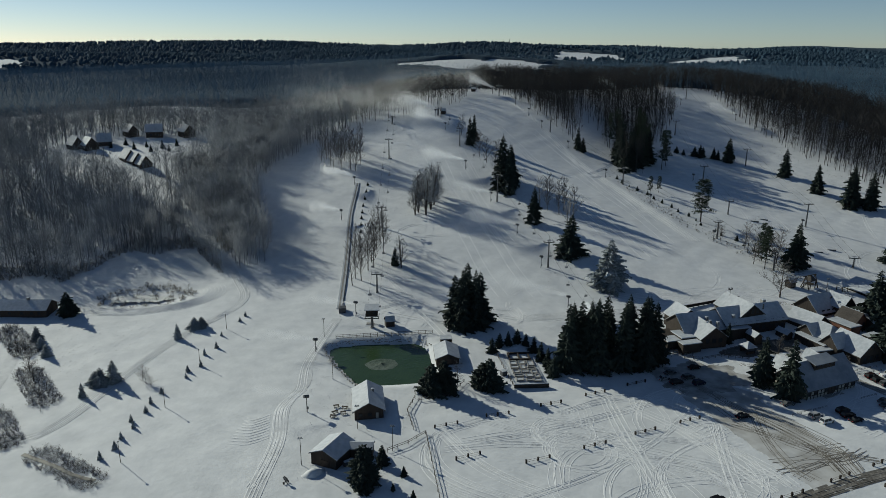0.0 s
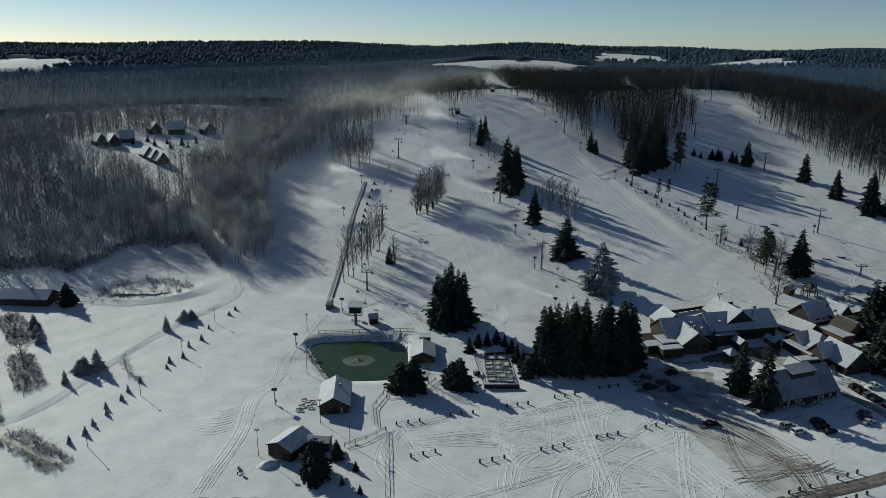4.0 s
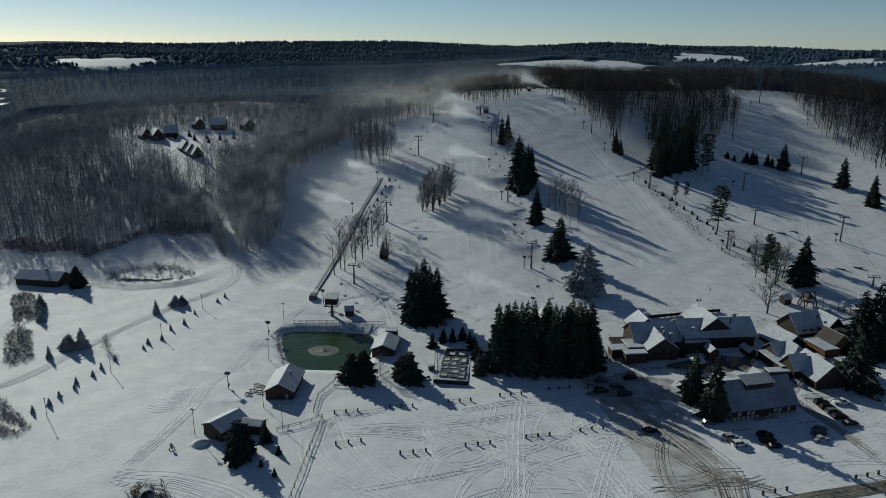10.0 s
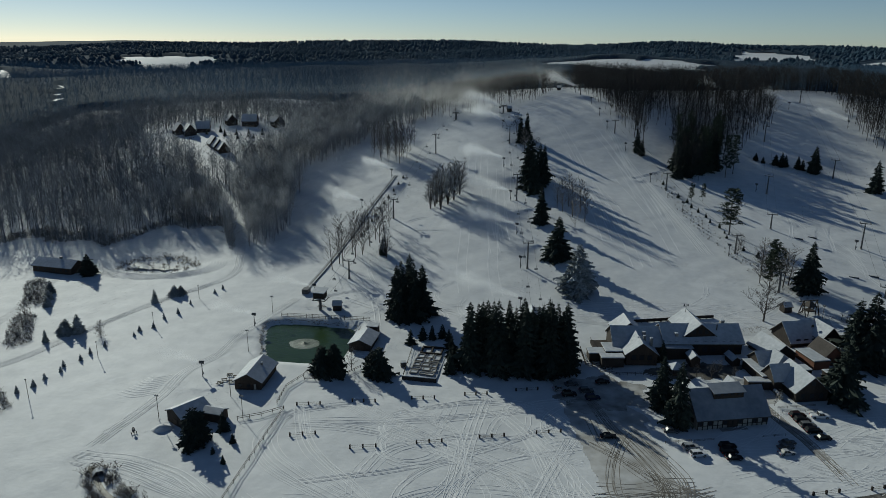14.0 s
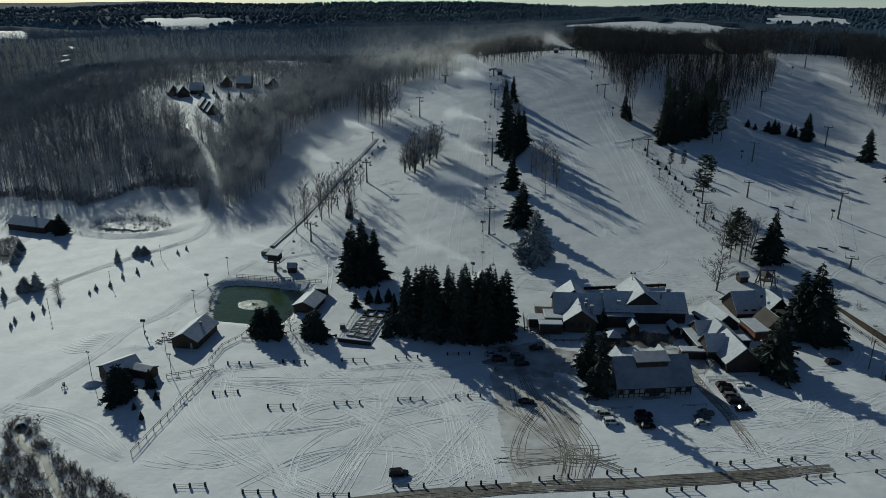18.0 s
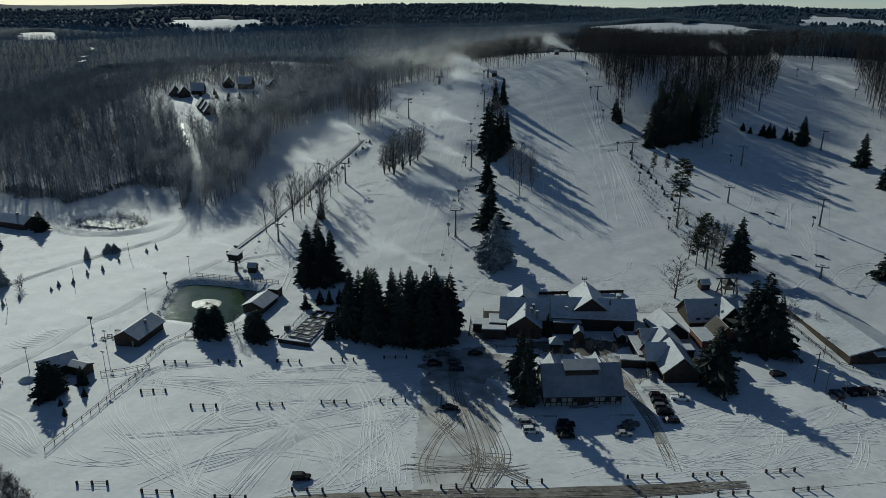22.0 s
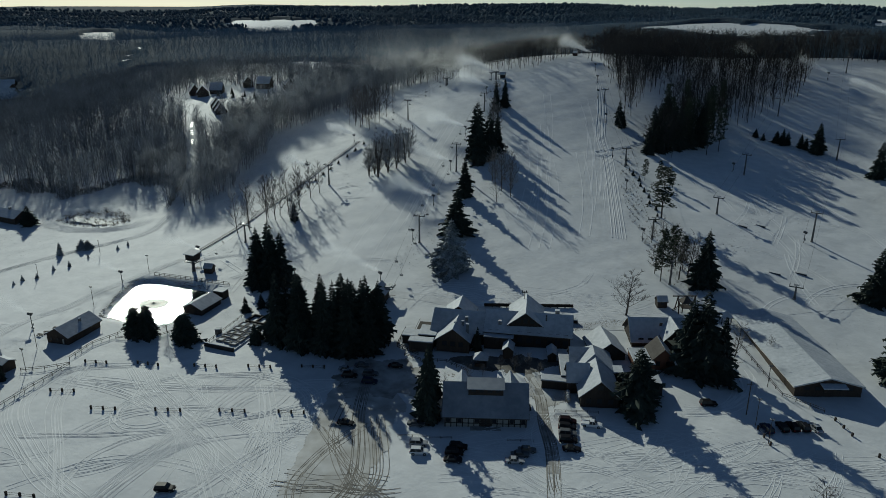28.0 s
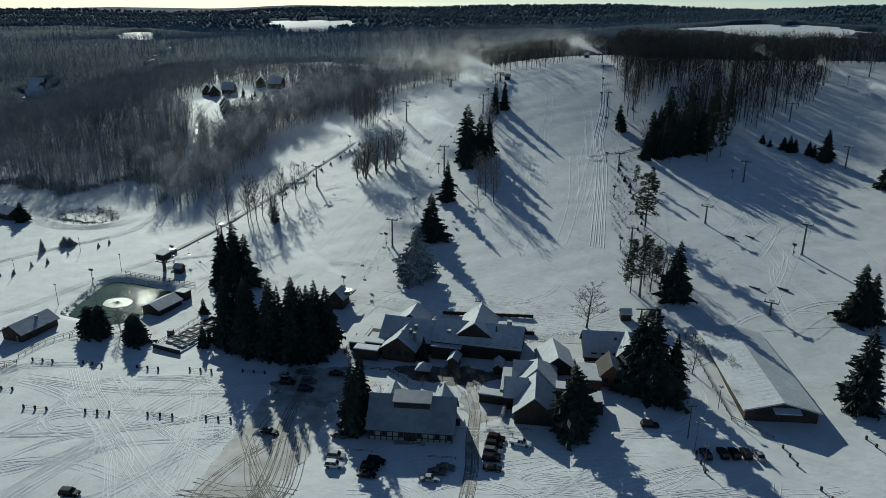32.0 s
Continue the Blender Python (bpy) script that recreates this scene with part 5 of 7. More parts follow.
def opening(parent, rot, dx, dy, x, y, z, w, h, face, kind="window", mat=None):
    """A framed window or a door set in a wall; face: f, b, l or r."""
    turn = {"f": 0, "b": 180, "l": -90, "r": 90}[face]

    def put(shape, d):
        turned(shape, turn, x, y, z)
        return turned(shape, rot, dx, dy)
    fr = Shape()
    e = 0.10
    fr.box(-w / 2, -w / 2 + e, -0.10, 0.05, 0, h).box(w / 2 - e, w / 2, -0.10, 0.05, 0, h).box(-w / 2 + e, w / 2 - e, -0.10, 0.05, h - e, h).box(-w / 2 + e, w / 2 - e, -0.10, 0.05, 0, e)
    ob = part("window" if kind == "window" else kind, put(fr, 0), DARKWOOD, parent)
    part("pane" if kind == "window" else "leaf", put(Shape().box(-w / 2 + e, w / 2 - e, -0.045, -0.005, e, h - e), 0), mat or (GLASS if kind == "window" else BROWNWOOD), ob)
    return ob


def block(parent, dx, dy, L, W, rot, z0, eave, ridge, walls, over=0.6, roof=ROOFSNOW, hip=0.0, flat=False, deck=COPPER, bare_side=0):
    """Walls and roof of one wing: ridge along local x; hip: how far the ridge ends stand in."""
    l, w = L / 2, W / 2
    body = Shape()
    if flat or hip:
        body.box(-l, l, -w, w, z0 - 1.0, eave)
    else:
        body.add([(-l, -w, z0 - 1.0), (-l, w, z0 - 1.0), (-l, w, eave), (-l, 0, ridge - 0.1), (-l, -w, eave), (l, -w, z0 - 1.0), (l, w, z0 - 1.0), (l, w, eave), (l, 0, ridge - 0.1), (l, -w, eave)],
                 [(0, 4, 3, 2, 1), (5, 6, 7, 8, 9), (0, 5, 9, 4), (1, 2, 7, 6), (4, 9, 8, 3), (3, 8, 7, 2), (0, 1, 6, 5)])
    part("wall", turned(body, rot, dx, dy), walls, parent)
    if flat:
        part("roof", turned(Shape().box(-l - over * .5, l + over * .5, -w - over * .5, w + over * .5, eave, eave + 0.25), rot, dx, dy), deck, parent)
        part("roof_snow", turned(Shape().box(-l - over * .4, l + over * .4, -w - over * .4, w + over * .4, eave + 0.254, eave + 0.5, 0.12), rot, dx, dy), roof, parent)
        return
    drop = (ridge - eave) / w * over
    a, o = l + over * 0.8, w + over

    def slope(side, up, thick, grow=0.0):
        e = eave - drop
        s = Shape()
        top = [(-a + hip * (1 + over / l) + grow, 0, ridge + up), (a - hip * (1 + over / l) - grow, 0, ridge + up), (a - grow, side * (o - grow), e + up + grow * 0.6), (-a + grow, side * (o - grow), e + up + grow * 0.6)]
        low = [(x, y, z - thick) for x, y, z in top]
        s.add(top + low, [(0, 3, 2, 1), (4, 5, 6, 7), (0, 1, 5, 4), (1, 2, 6, 5), (2, 3, 7, 6), (3, 0, 4, 7)] if side < 0 else [(0, 1, 2, 3), (7, 6, 5, 4), (4, 5, 1, 0), (5, 6, 2, 1), (6, 7, 3, 2), (7, 4, 0, 3)])
        return turned(s, rot, dx, dy)

    def end(side, up, thick, grow=0.0):
        e = eave - drop
        top = [(side * (a - hip * (1 + over / l)), 0, ridge + up), (side * (a - grow), -o + grow, e + up), (side * (a - grow), o - grow, e + up)]
        low = [(x, y, z - thick) for x, y, z in top]
        s = Shape().add(top + low, [(0, 1, 2), (5, 4, 3), (0, 3, 4, 1), (1, 4, 5, 2), (2, 5, 3, 0)])
        return turned(s, rot, dx, dy)
    for side in (-1, 1):
        r = part("roof_slope", slope(side, 0.16, 0.2), deck, parent)
        if side != bare_side:
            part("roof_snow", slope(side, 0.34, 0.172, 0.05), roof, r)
    if hip:
        for side in (-1, 1):
            r = part("roof_hip", end(side, 0.16, 0.2), deck, parent)
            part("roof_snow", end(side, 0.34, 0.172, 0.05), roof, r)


def house(name, label, cx, cy, L, W, rot, eave, ridge, walls, category="house", **more):
    z0 = ground(cx, cy)
    ob = thing(name, cx, cy, z0, 0, label, category)
    block(ob, 0, 0, L, W, rot, 0, eave - z0, ridge - z0, walls, **more)
    return ob, z0


def chimney(parent, rot, dx, dy, x, y, z0, z1, s=0.5, mat=None):
    ob = part("chimney", turned(turned(Shape().box(-s, s, -s, s, z0, z1).box(-s * 1.15, s * 1.15, -s * 1.15, s * 1.15, z1, z1 + 0.15), 0, x, y), rot, dx, dy), mat or STONE, parent)
    part("chimney_cap", turned(turned(Shape().box(-s * 1.2, s * 1.2, -s * 1.2, s * 1.2, z1 + 0.154, z1 + 0.28, 0.1), 0, x, y), rot, dx, dy), ROOFSNOW, ob)


# the gift lodge by the lot, half-timbered front and a raised ridge monitor
lodge, z0 = house("gift_lodge", "half-timbered lodge with a steep snowy roof by the parking lot", 99.3, 197.8, 21.6, 12.2, 16.5, 4.5, 10.4, PLASTER, "lodge", over=0.8, roof=BLUEROOF)
R = 16.5
for k in range(15):
    x = -10.6 + 21.2 * k / 14
    part("timber_post", turned(Shape().box(x - 0.13, x + 0.13, -6.22, -6.08, -0.3, 3.8), R), DARKWOOD, lodge)
for z in (0.9, 3.4):
    part("timber_rail", turned(Shape().box(-10.6, 10.6, -6.20, -6.09, z, z + 0.2), R), DARKWOOD, lodge)
for k in (0, 2, 5, 8, 11, 13):
    x = -10.6 + 21.2 * (k + 0.5) / 14
    opening(lodge, R, 0, 0, x, -6.12, 1.2, 1.1, 1.9, "f")
for k in (6, 7):
    opening(lodge, R, 0, 0, -10.6 + 21.2 * (k + 0.5) / 14, -6.14, 0.05, 1.2, 2.3, "f", "door")
part("porch_step", turned(Shape().box(-4, 4, -8.0, -6.15, -0.4, 0.12, 0.05), R), STONE, lodge)
mon = Shape().box(-4.6, 4.6, -2.6, 1.0, 5.6, 9.2)
part("monitor", turned(mon, R), DARKWOOD, lodge)
part("monitor_roof", turned(Shape().add([(-5, -3.2, 9.4), (5, -3.2, 9.4), (5, 1.4, 10.4), (-5, 1.4, 10.4), (-5, -3.2, 9.2), (5, -3.2, 9.2), (5, 1.4, 10.2), (-5, 1.4, 10.2)], [(0, 1, 2, 3), (7, 6, 5, 4), (0, 4, 5, 1), (1, 5, 6, 2), (2, 6, 7, 3), (3, 7, 4, 0)]), R), BLUEROOF, lodge)
for x in (-3.2, -1.1, 1.1, 3.2):
    opening(lodge, R, 0, 0, x, -2.62, 8.1, 1.4, 0.9, "f")
for x in (-6.5, 7.0):
    block(lodge, *((x * math.cos(radians(R)) - 7 * math.sin(radians(R))), (x * math.sin(radians(R)) + 7 * math.cos(radians(R)))), 6, 5.5, R + 90, 0, 3.6, 7.6, DARKWOOD)
part("side_door_canopy", turned(Shape().box(10.8, 12.2, -2, 1, 2.6, 2.8), R), DARKWOOD, lodge)
for y in (-3.5, 0, 3.5):
    opening(lodge, R, 0, 0, -10.82, y, 1.0, 1.2, 1.4, "l")
    opening(lodge, R, 0, 0, 10.82, y, 1.0, 1.2, 1.4, "r")

# the main lodge: a long hall with a big cross gable and a west wing
main, z0 = house("main_lodge", "large dark timber ski lodge with snowy cross-gabled roofs", 100.8, 244.6, 27, 12.6, 9, 7.0, 11.2, DARKWOOD, "lodge", over=0.9)
R = 9.0


def on_main(x, y):
    return x - 100.8, y - 244.6


block(main, *on_main(99.2, 247.2), 15, 10.4, R + 92, 0, 6.6, 10.6, DARKWOOD, over=0.7)
block(main, *on_main(80, 241.2), 19.5, 12.5, R - 2, 0, 3.4, 7.9, DARKWOOD, over=0.7)
block(main, *on_main(79.3, 233.6), 10.5, 10.5, R + 88, 0, 3.0, 6.9, BROWNWOOD, over=0.6)
block(main, *on_main(76.5, 247.5), 9, 10, R + 90, 0, 4.4, 8.2, DARKWOOD, over=0.5)
block(main, *on_main(93, 236.2), 9, 4, R, 0, 3.3, 4.0, DARKWOOD, flat=True)
block(main, *on_main(70.3, 233.2), 5.5, 7, R, 0, 2.6, 3, DARKWOOD, flat=True)
block(main, *on_main(70.0, 226.8), 7.5, 3.2, R, 0, 2.2, 3, DARKWOOD, flat=True)
block(main, *on_main(65.0, 231.5), 5.5, 4.5, R, 0, 1.7, 3, DARKWOOD, flat=True)
block(main, *on_main(97.3, 231.6), 5.0, 3.0, R + 90, 0, 2.2, 3.4, BROWNWOOD, over=0.4)
block(main, *on_main(110.6, 233.8), 5.5, 2.6, R + 95, 0, 1.8, 2.8, DARKWOOD, over=0.4)
for x in (-12, -9.5, -2.5, 0.5, 3.5, 7.0, 9.5, 12):
    opening(main, R, 0, 0, x, -6.32, 1.0, 1.8, 1.9, "f")
    opening(main, R, 0, 0, x, -6.32, 3.7, 1.4, 1.2, "f")
for x in (-2.2, 0, 2.2):
    opening(main, R + 2, *on_main(99.2, 247.2), x, -7.52, 7.0, 1.5, 1.7, "f")
    opening(main, R - 2, *on_main(79.3, 233.6), x * 1.2, -5.27, 1.0, 1.6, 1.7, "f")
for x, y, s in ((-9.0, -4.2, 0.5), (-20, -3.2, 0.45), (-20.8, -6.5, 0.4), (-23, -7.5, 0.4), (-19.0, -8.5, 0.45), (9, 2, 0.7)):
    chimney(main, R, 0, 0, x, y, 3, 9.4 if x > 0 else 7.0, s, STEEL if x < 0 else STONE)
part("roof_vent", turned(Shape().tube((5.6, -2.4, 7.5), (5.6, -2.4, 9.6), 0.25, 0.25, 8), R), DARKSTEEL, main)
stack = part("roof_mast", turned(Shape().tube((-2.2, 7.6, 9), (-2.2, 7.6, 13.4), 0.10, 0.06, 6).box(-3.2, -1.2, 7.5, 7.7, 12.6, 12.8).box(-3.0, -2.7, 7.3, 7.9, 12.8, 13.4).box(-1.7, -1.4, 7.3, 7.9, 12.8, 13.4), R), DARKSTEEL, main, "antenna mast with boxes on the gable peak")
# west deck
part("deck", turned(Shape().box(-37, -31, -9, 4, -0.2, 0.9), R), DARKWOOD, main)
for k in range(8):
    part("deck_post", turned(Shape().box(-37 + 0.8 * k - 0.06, -37 + 0.8 * k + 0.06, -9.1, -8.98, 0.9, 2.0), R), DARKWOOD, main)
part("deck_rail", turned(Shape().box(-37, -31, -9.1, -8.98, 1.9, 2.0).box(-37.1, -37, -9, 4, 1.9, 2.0), R), DARKWOOD, main)
fence_back = thing("terrace_wall", 100, 256, ground(100, 256), R, "long dark hedge-like wall behind the main lodge", "wall")
part("wall", Shape().box(-15, 15, -0.5, 0.5, -0.5, 1.5), DARKWOOD, fence_back)
part("wall_snow", Shape().box(-15, 15, -0.4, 0.4, 1.504, 1.7, 0.1), ROOFSNOW, fence_back)

# the tavern: three steep roofs in a chain
tavern, z0 = house("tavern", "chain of steep-roofed dark timber tavern buildings in snow", 126.6, 216.5, 13, 10.2, 104, 5.0, 9.5, DARKWOOD, "tavern", over=0.7)


def on_tavern(x, y):
    return x - 126.6, y - 216.5


block(tavern, *on_tavern(123.6, 229.5), 13, 10.5, 104, 0, 3.6, 7.2, DARKWOOD, over=0.6, hip=3.6)
block(tavern, *on_tavern(120.6, 219.0), 6, 7, 14, 0, 3.8, 7.6, DARKWOOD, over=0.5)
block(tavern, *on_tavern(119.4, 231.0), 6, 8, 14, 0, 3.2, 6.6, DARKWOOD, over=0.5)
block(tavern, *on_tavern(125.6, 242.5), 12, 9.6, 112, 0, 3.0, 6.6, DARKWOOD, over=0.7)
block(tavern, *on_tavern(116.6, 225.5), 3.8, 13, 14, 0, 2.8, 3.2, DARKWOOD, flat=True)
block(tavern, *on_tavern(115.6, 217.6), 9.5, 3.2, 8, 0, 2.3, 3.2, DARKWOOD, flat=True)
block(tavern, *on_tavern(130.5, 226.5), 4, 4, 14, 0, 3.4, 4, DARKWOOD, flat=True)
for x in (-3, 0, 3):
    opening(tavern, 14, *on_tavern(126.6, 216.5), x, -6.55, 1.0, 1.5, 1.7, "f")
opening(tavern, 14, 0, 0, 0, -6.55, 5.2, 1.6, 1.6, "f")
for k in range(4):
    x, y = 118.9 + 0.25 * k, 214.2 - 1.25 * k
    tub = thing("shrub", x, y, ground(x, y), 0, "round clipped shrub capped with snow", "shrub", "clipped shrubs by the tavern")
    part("foliage", Shape().add(*[(lambda V, Fa: (V, Fa))([(0.75 * math.cos(a) * math.cos(b), 0.75 * math.sin(a) * math.cos(b), 0.7 + 0.7 * math.sin(b)) for b in (-.9, -.3, .3, .8, 1.4) for a in np.linspace(0, 5.5, 8)], [(8 * i + j, 8 * i + (j + 1) % 8, 8 * i + 8 + (j + 1) % 8, 8 * i + 8 + j) for i in range(4) for j in range(8)])][0]), BRUSH, tub, smooth=True)
    part("snow_cap", Shape().add([(0.62 * math.cos(a) * q, 0.62 * math.sin(a) * q, z) for q, z in ((1, 1.05), (0.8, 1.42), (0.1, 1.56)) for a in np.linspace(0, 5.5, 8)], [(8 * i + j, 8 * i + (j + 1) % 8, 8 * i + 8 + (j + 1) % 8, 8 * i + 8 + j) for i in range(2) for j in range(8)]), ROOFSNOW, tub, smooth=True)

# the ski school, the red cabin and its neighbours
school, z0 = house("ski_school", "timber ski school with a steep snowy roof and dormer", 140.2, 256.0, 17.5, 11.5, 17, 5.2, 10.4, DARKWOOD, "lodge", over=0.8)
block(school, 5.4, -3.2, 9, 7.5, 107, 0, 3.4, 7.4, DARKWOOD, over=0.5)
for x in (-6, -3, 0):
    opening(school, 17, 0, 0, x, -5.77, 1.0, 1.6, 1.5, "f")
opening(school, 17, 0, 0, 0.4, -3.6, 5.9, 0.9, 0.9, "f")
cabin, z0 = house("russet_cabin", "russet board cabin with dark open gable roof", 142.3, 240.4, 8.5, 6.2, 107, 6.0, 9.2, REDWOOD, "cabin", over=0.6, bare_side=1)
block(cabin, -5.2, -3.2, 5.6, 10, 17, 0, 2.6, 3, REDWOOD, flat=True)
block(cabin, -2.0, -16.6, 6, 6.5, 17, 0, 2.3, 3, DARKWOOD, flat=True)
block(cabin, 7, -1, 7, 8, 17, 0, 3.2, 5.4, BROWNWOOD, over=0.5)
for x in (-1.5, 1.5):
    opening(cabin, 17, 0, 0, x, -4.28, 1.2, 1.2, 1.4, "f")

# the long rental barn with a low ribbed roof
BX, BY, BR = 180.9, 258.6, 107.5
barn, z0 = house("rental_barn", "long low metal barn with a snow-dusted ribbed roof", BX, BY, 47, 18.6, BR, 5.4, 7.9, BROWNWOOD, "barn", over=0.7, roof=ROOFSNOW, deck=TINROOF)
for k in range(24):
    x = -23 + 46 * k / 23
    for side in (-1, 1):
        e = 5.4 - z0 + 0.36 - 0.18
        part("roof_rib", turned(Shape().beam((x, side * 0.2, 7.9 - z0 + 0.35), (x, side * 9.8, e - 0.02), 0.04, 0.015), BR), ROOFSNOW, barn)
for x in (-6, -3, 3, 6):
    opening(barn, BR - 90 + 180, 0, 0, x, 23.52, 1.0, 1.6, 1.3, "b")
opening(barn, BR - 90 + 180, 0, 0, 0, 23.54, 0.05, 2.6, 2.5, "b", "door")
part("entrance_canopy", turned(Shape().add([(-4.2, 23.6, 3.1), (2.6, 23.6, 3.1), (2.6, 26.0, 2.75), (-4.2, 26.0, 2.75), (-4.2, 23.6, 3.35), (2.6, 23.6, 3.35), (2.6, 26.0, 3.0), (-4.2, 26.0, 3.0)], [(3, 2, 1, 0), (4, 5, 6, 7), (0, 1, 5, 4), (1, 2, 6, 5), (2, 3, 7, 6), (3, 0, 4, 7)]), BR + 90), ROOFSNOW, barn, "snow-covered canopy over the barn door")
for k in range(9):
    opening(barn, BR, 0, 0, -19 + 4.7 * k, 9.32, 1.6, 1.5, 1.0, "b")

# sheds and huts near the pond
shed, z0 = house("snack_hut", "small brown hut with a snowy gable roof beside the pond", -45.8, 201.3, 14.2, 8.6, 91.5, 2.5, 4.9, BROWNWOOD, "hut", over=0.7)
for x in (-2.6, 0.2):
    opening(shed, 1.5, 0, 0, x, -7.12, 0.9, 1.3, 1.1, "f")
opening(shed, 1.5, 0, 0, 2.4, -7.14, 0.05, 1.0, 2.1, "f", "door", PLASTER)
chimney(shed, 91.5, 0, 0, 1.5, -1.6, 3, 5.4, 0.35)
shed2, z0 = house("groomer_shed", "dark storage shed with a snowy gable roof", -55.6, 175.2, 9.4, 8.0, 58, 2.4, 4.1, DARKWOOD, "shed", over=0.5)
opening(shed2, -32, 0, 0, 0.5, -4.72, 0.0, 2.6, 2.0, "f", "door")
shed3, z0 = house("small_shed", "small brown shed with a shallow snowy roof", -47.8, 175.8, 6.0, 3.8, -8, 2.1, 2.9, BROWNWOOD, "shed", over=0.35)
opening(shed3, -8, 0, 0, -1, -1.92, 0.1, 0.9, 1.9, "f", "door")
tank = thing("fuel_tank", -51.6, 171.2, ground(-51.6, 171.2), 30, "round-topped fuel tank under snow beside a shed", "tank")
part("tank_body", Shape().tube((-1.4, 0, 0.8), (1.4, 0, 0.8), 0.8, 0.8, 12), DARKSTEEL, tank)
for s in (-0.95, 0.95):
    part("cradle", Shape().box(s - 0.15, s + 0.15, -0.6, 0.6, -0.2, 0.3), DARKWOOD, tank)
part("tank_snow", Shape().tube((-1.35, 0, 1.0), (1.35, 0, 1.0), 0.68, 0.68, 12), ROOFSNOW, tank)
pump, z0 = house("pump_house", "pump house with a snowy gable roof at the pond's edge", -17.6, 232.6, 11, 7.8, 88, 2.6, 4.3, DARKWOOD, "pump house", over=0.6)
opening(pump, -2, 0, 0, 0, -5.52, 0.1, 2.6, 2.0, "f", "door", BROWNWOOD)
box = thing("valve_tower", -16.6, 242.6, ground(-16.6, 242.6), 0, "dark timber valve box behind the pump house", "utility box")
part("box_wall", Shape().box(-2, 2, -1.8, 1.8, -0.5, 3.2), DARKWOOD, box)
part("box_lid", Shape().box(-2.2, 2.2, -2, 2, 3.204, 3.4), ROOFSNOW, box)
crate = thing("bear_box", 0.0, 217.5, ground(0, 217.5), 20, "dark waste bin standing in the snow", "waste bin")
part("bin_body", Shape().box(-0.9, 0.9, -0.8, 0.8, -0.1, 1.6, 0.15), DARKSTEEL, crate)
part("bin_lid", Shape().box(-1.0, 1.0, -0.9, 0.9, 1.604, 1.75, 0.05), ROOFSNOW, crate)
farm, z0 = house("farm_cottage", "long low cottage with a snowy roof by the frozen pond", -186, 297.5, 22, 9, -6, 2.0, 4.6, BROWNWOOD, "cottage", over=0.6)
for x in (-8, -4, 1, 5, 8):
    opening(farm, -6, 0, 0, x, -4.52, 0.9, 1.3, 1.2, "f")
chimney(farm, -6, 0, 0, 2, 0, 4.5, 6.6, 0.5)
for k, (x, y, L, W, r, e, h) in enumerate(((-201, 500, 11, 9, 130, 2.6, 7.5), (-194.5, 493.5, 11, 9, 130, 2.6, 7.5), (-188, 487, 11, 9, 130, 2.6, 7.5), (-236, 531, 13, 10, 128, 4, 8.8), (-247, 535, 12, 9, 132, 4, 8.8), (-229, 541, 11, 9, 20, 4, 9), (-201, 569, 13, 10, 10, 5.5, 10), (-178, 571, 12, 10, 130, 5.5, 9.5), (-150, 585, 11, 9, 15, 5, 9), (-219, 571, 12, 9, 128, 5, 9), (-130, 560, 10, 8, 105, 4, 8))):
    zz = ground(x, y)
    h1, _ = house("house", "dark wooded-hill house with steep snowy roof", x, y, L * .9, W * .9, r, zz + e * .8, zz + h * .95, DARKWOOD if k % 2 else BROWNWOOD, "house", over=0.5)
    for u in (-2.5, 2.5):
        opening(h1, r, 0, 0, u, -W * .45 - 0.02, 1.0, 1.3, 1.4, "f")
for k, (x, y) in enumerate(((-530, 598), (-512, 584), (-545, 612), (-500, 572), (-488, 563), (1090, 2050), (1130, 2040), (560, 2130), (640, 2140))):
    zz = ground(x, y)
    house("farmhouse", "far-off house with a snowy roof in a clearing", x, y, 16, 10, 17 * k, zz + 4.5, zz + 8.5, PLASTER if k % 2 else BROWNWOOD, "house")

# dark ski racks standing in a line on the snow behind the main lodge
for k in range(12):
    t = k / 11
    x, y = 82.5 + 27.5 * t, 262.1 + 6.3 * t
    rack = thing("ski_rack", x, y, ground(x, y), 12.9, "dark wooden ski rack standing in the snow behind the lodge", "ski rack", "ski racks behind the lodge")
    for u in (-1.35, 1.35):
        part("post", Shape().box(u - 0.07, u + 0.07, -0.07, 0.07, -0.3, 1.25, 0.02), DARKWOOD, rack)
        part("foot", Shape().box(u - 0.08, u + 0.08, -0.55, 0.55, -0.1, 0.12, 0.02), DARKWOOD, rack)
    for w in (0.3, 0.58, 0.86, 1.14):
        part("rail", Shape().box(-1.62, 1.62, -0.2, 0.2, w - 0.11, w + 0.11, 0.02), DARKWOOD, rack)

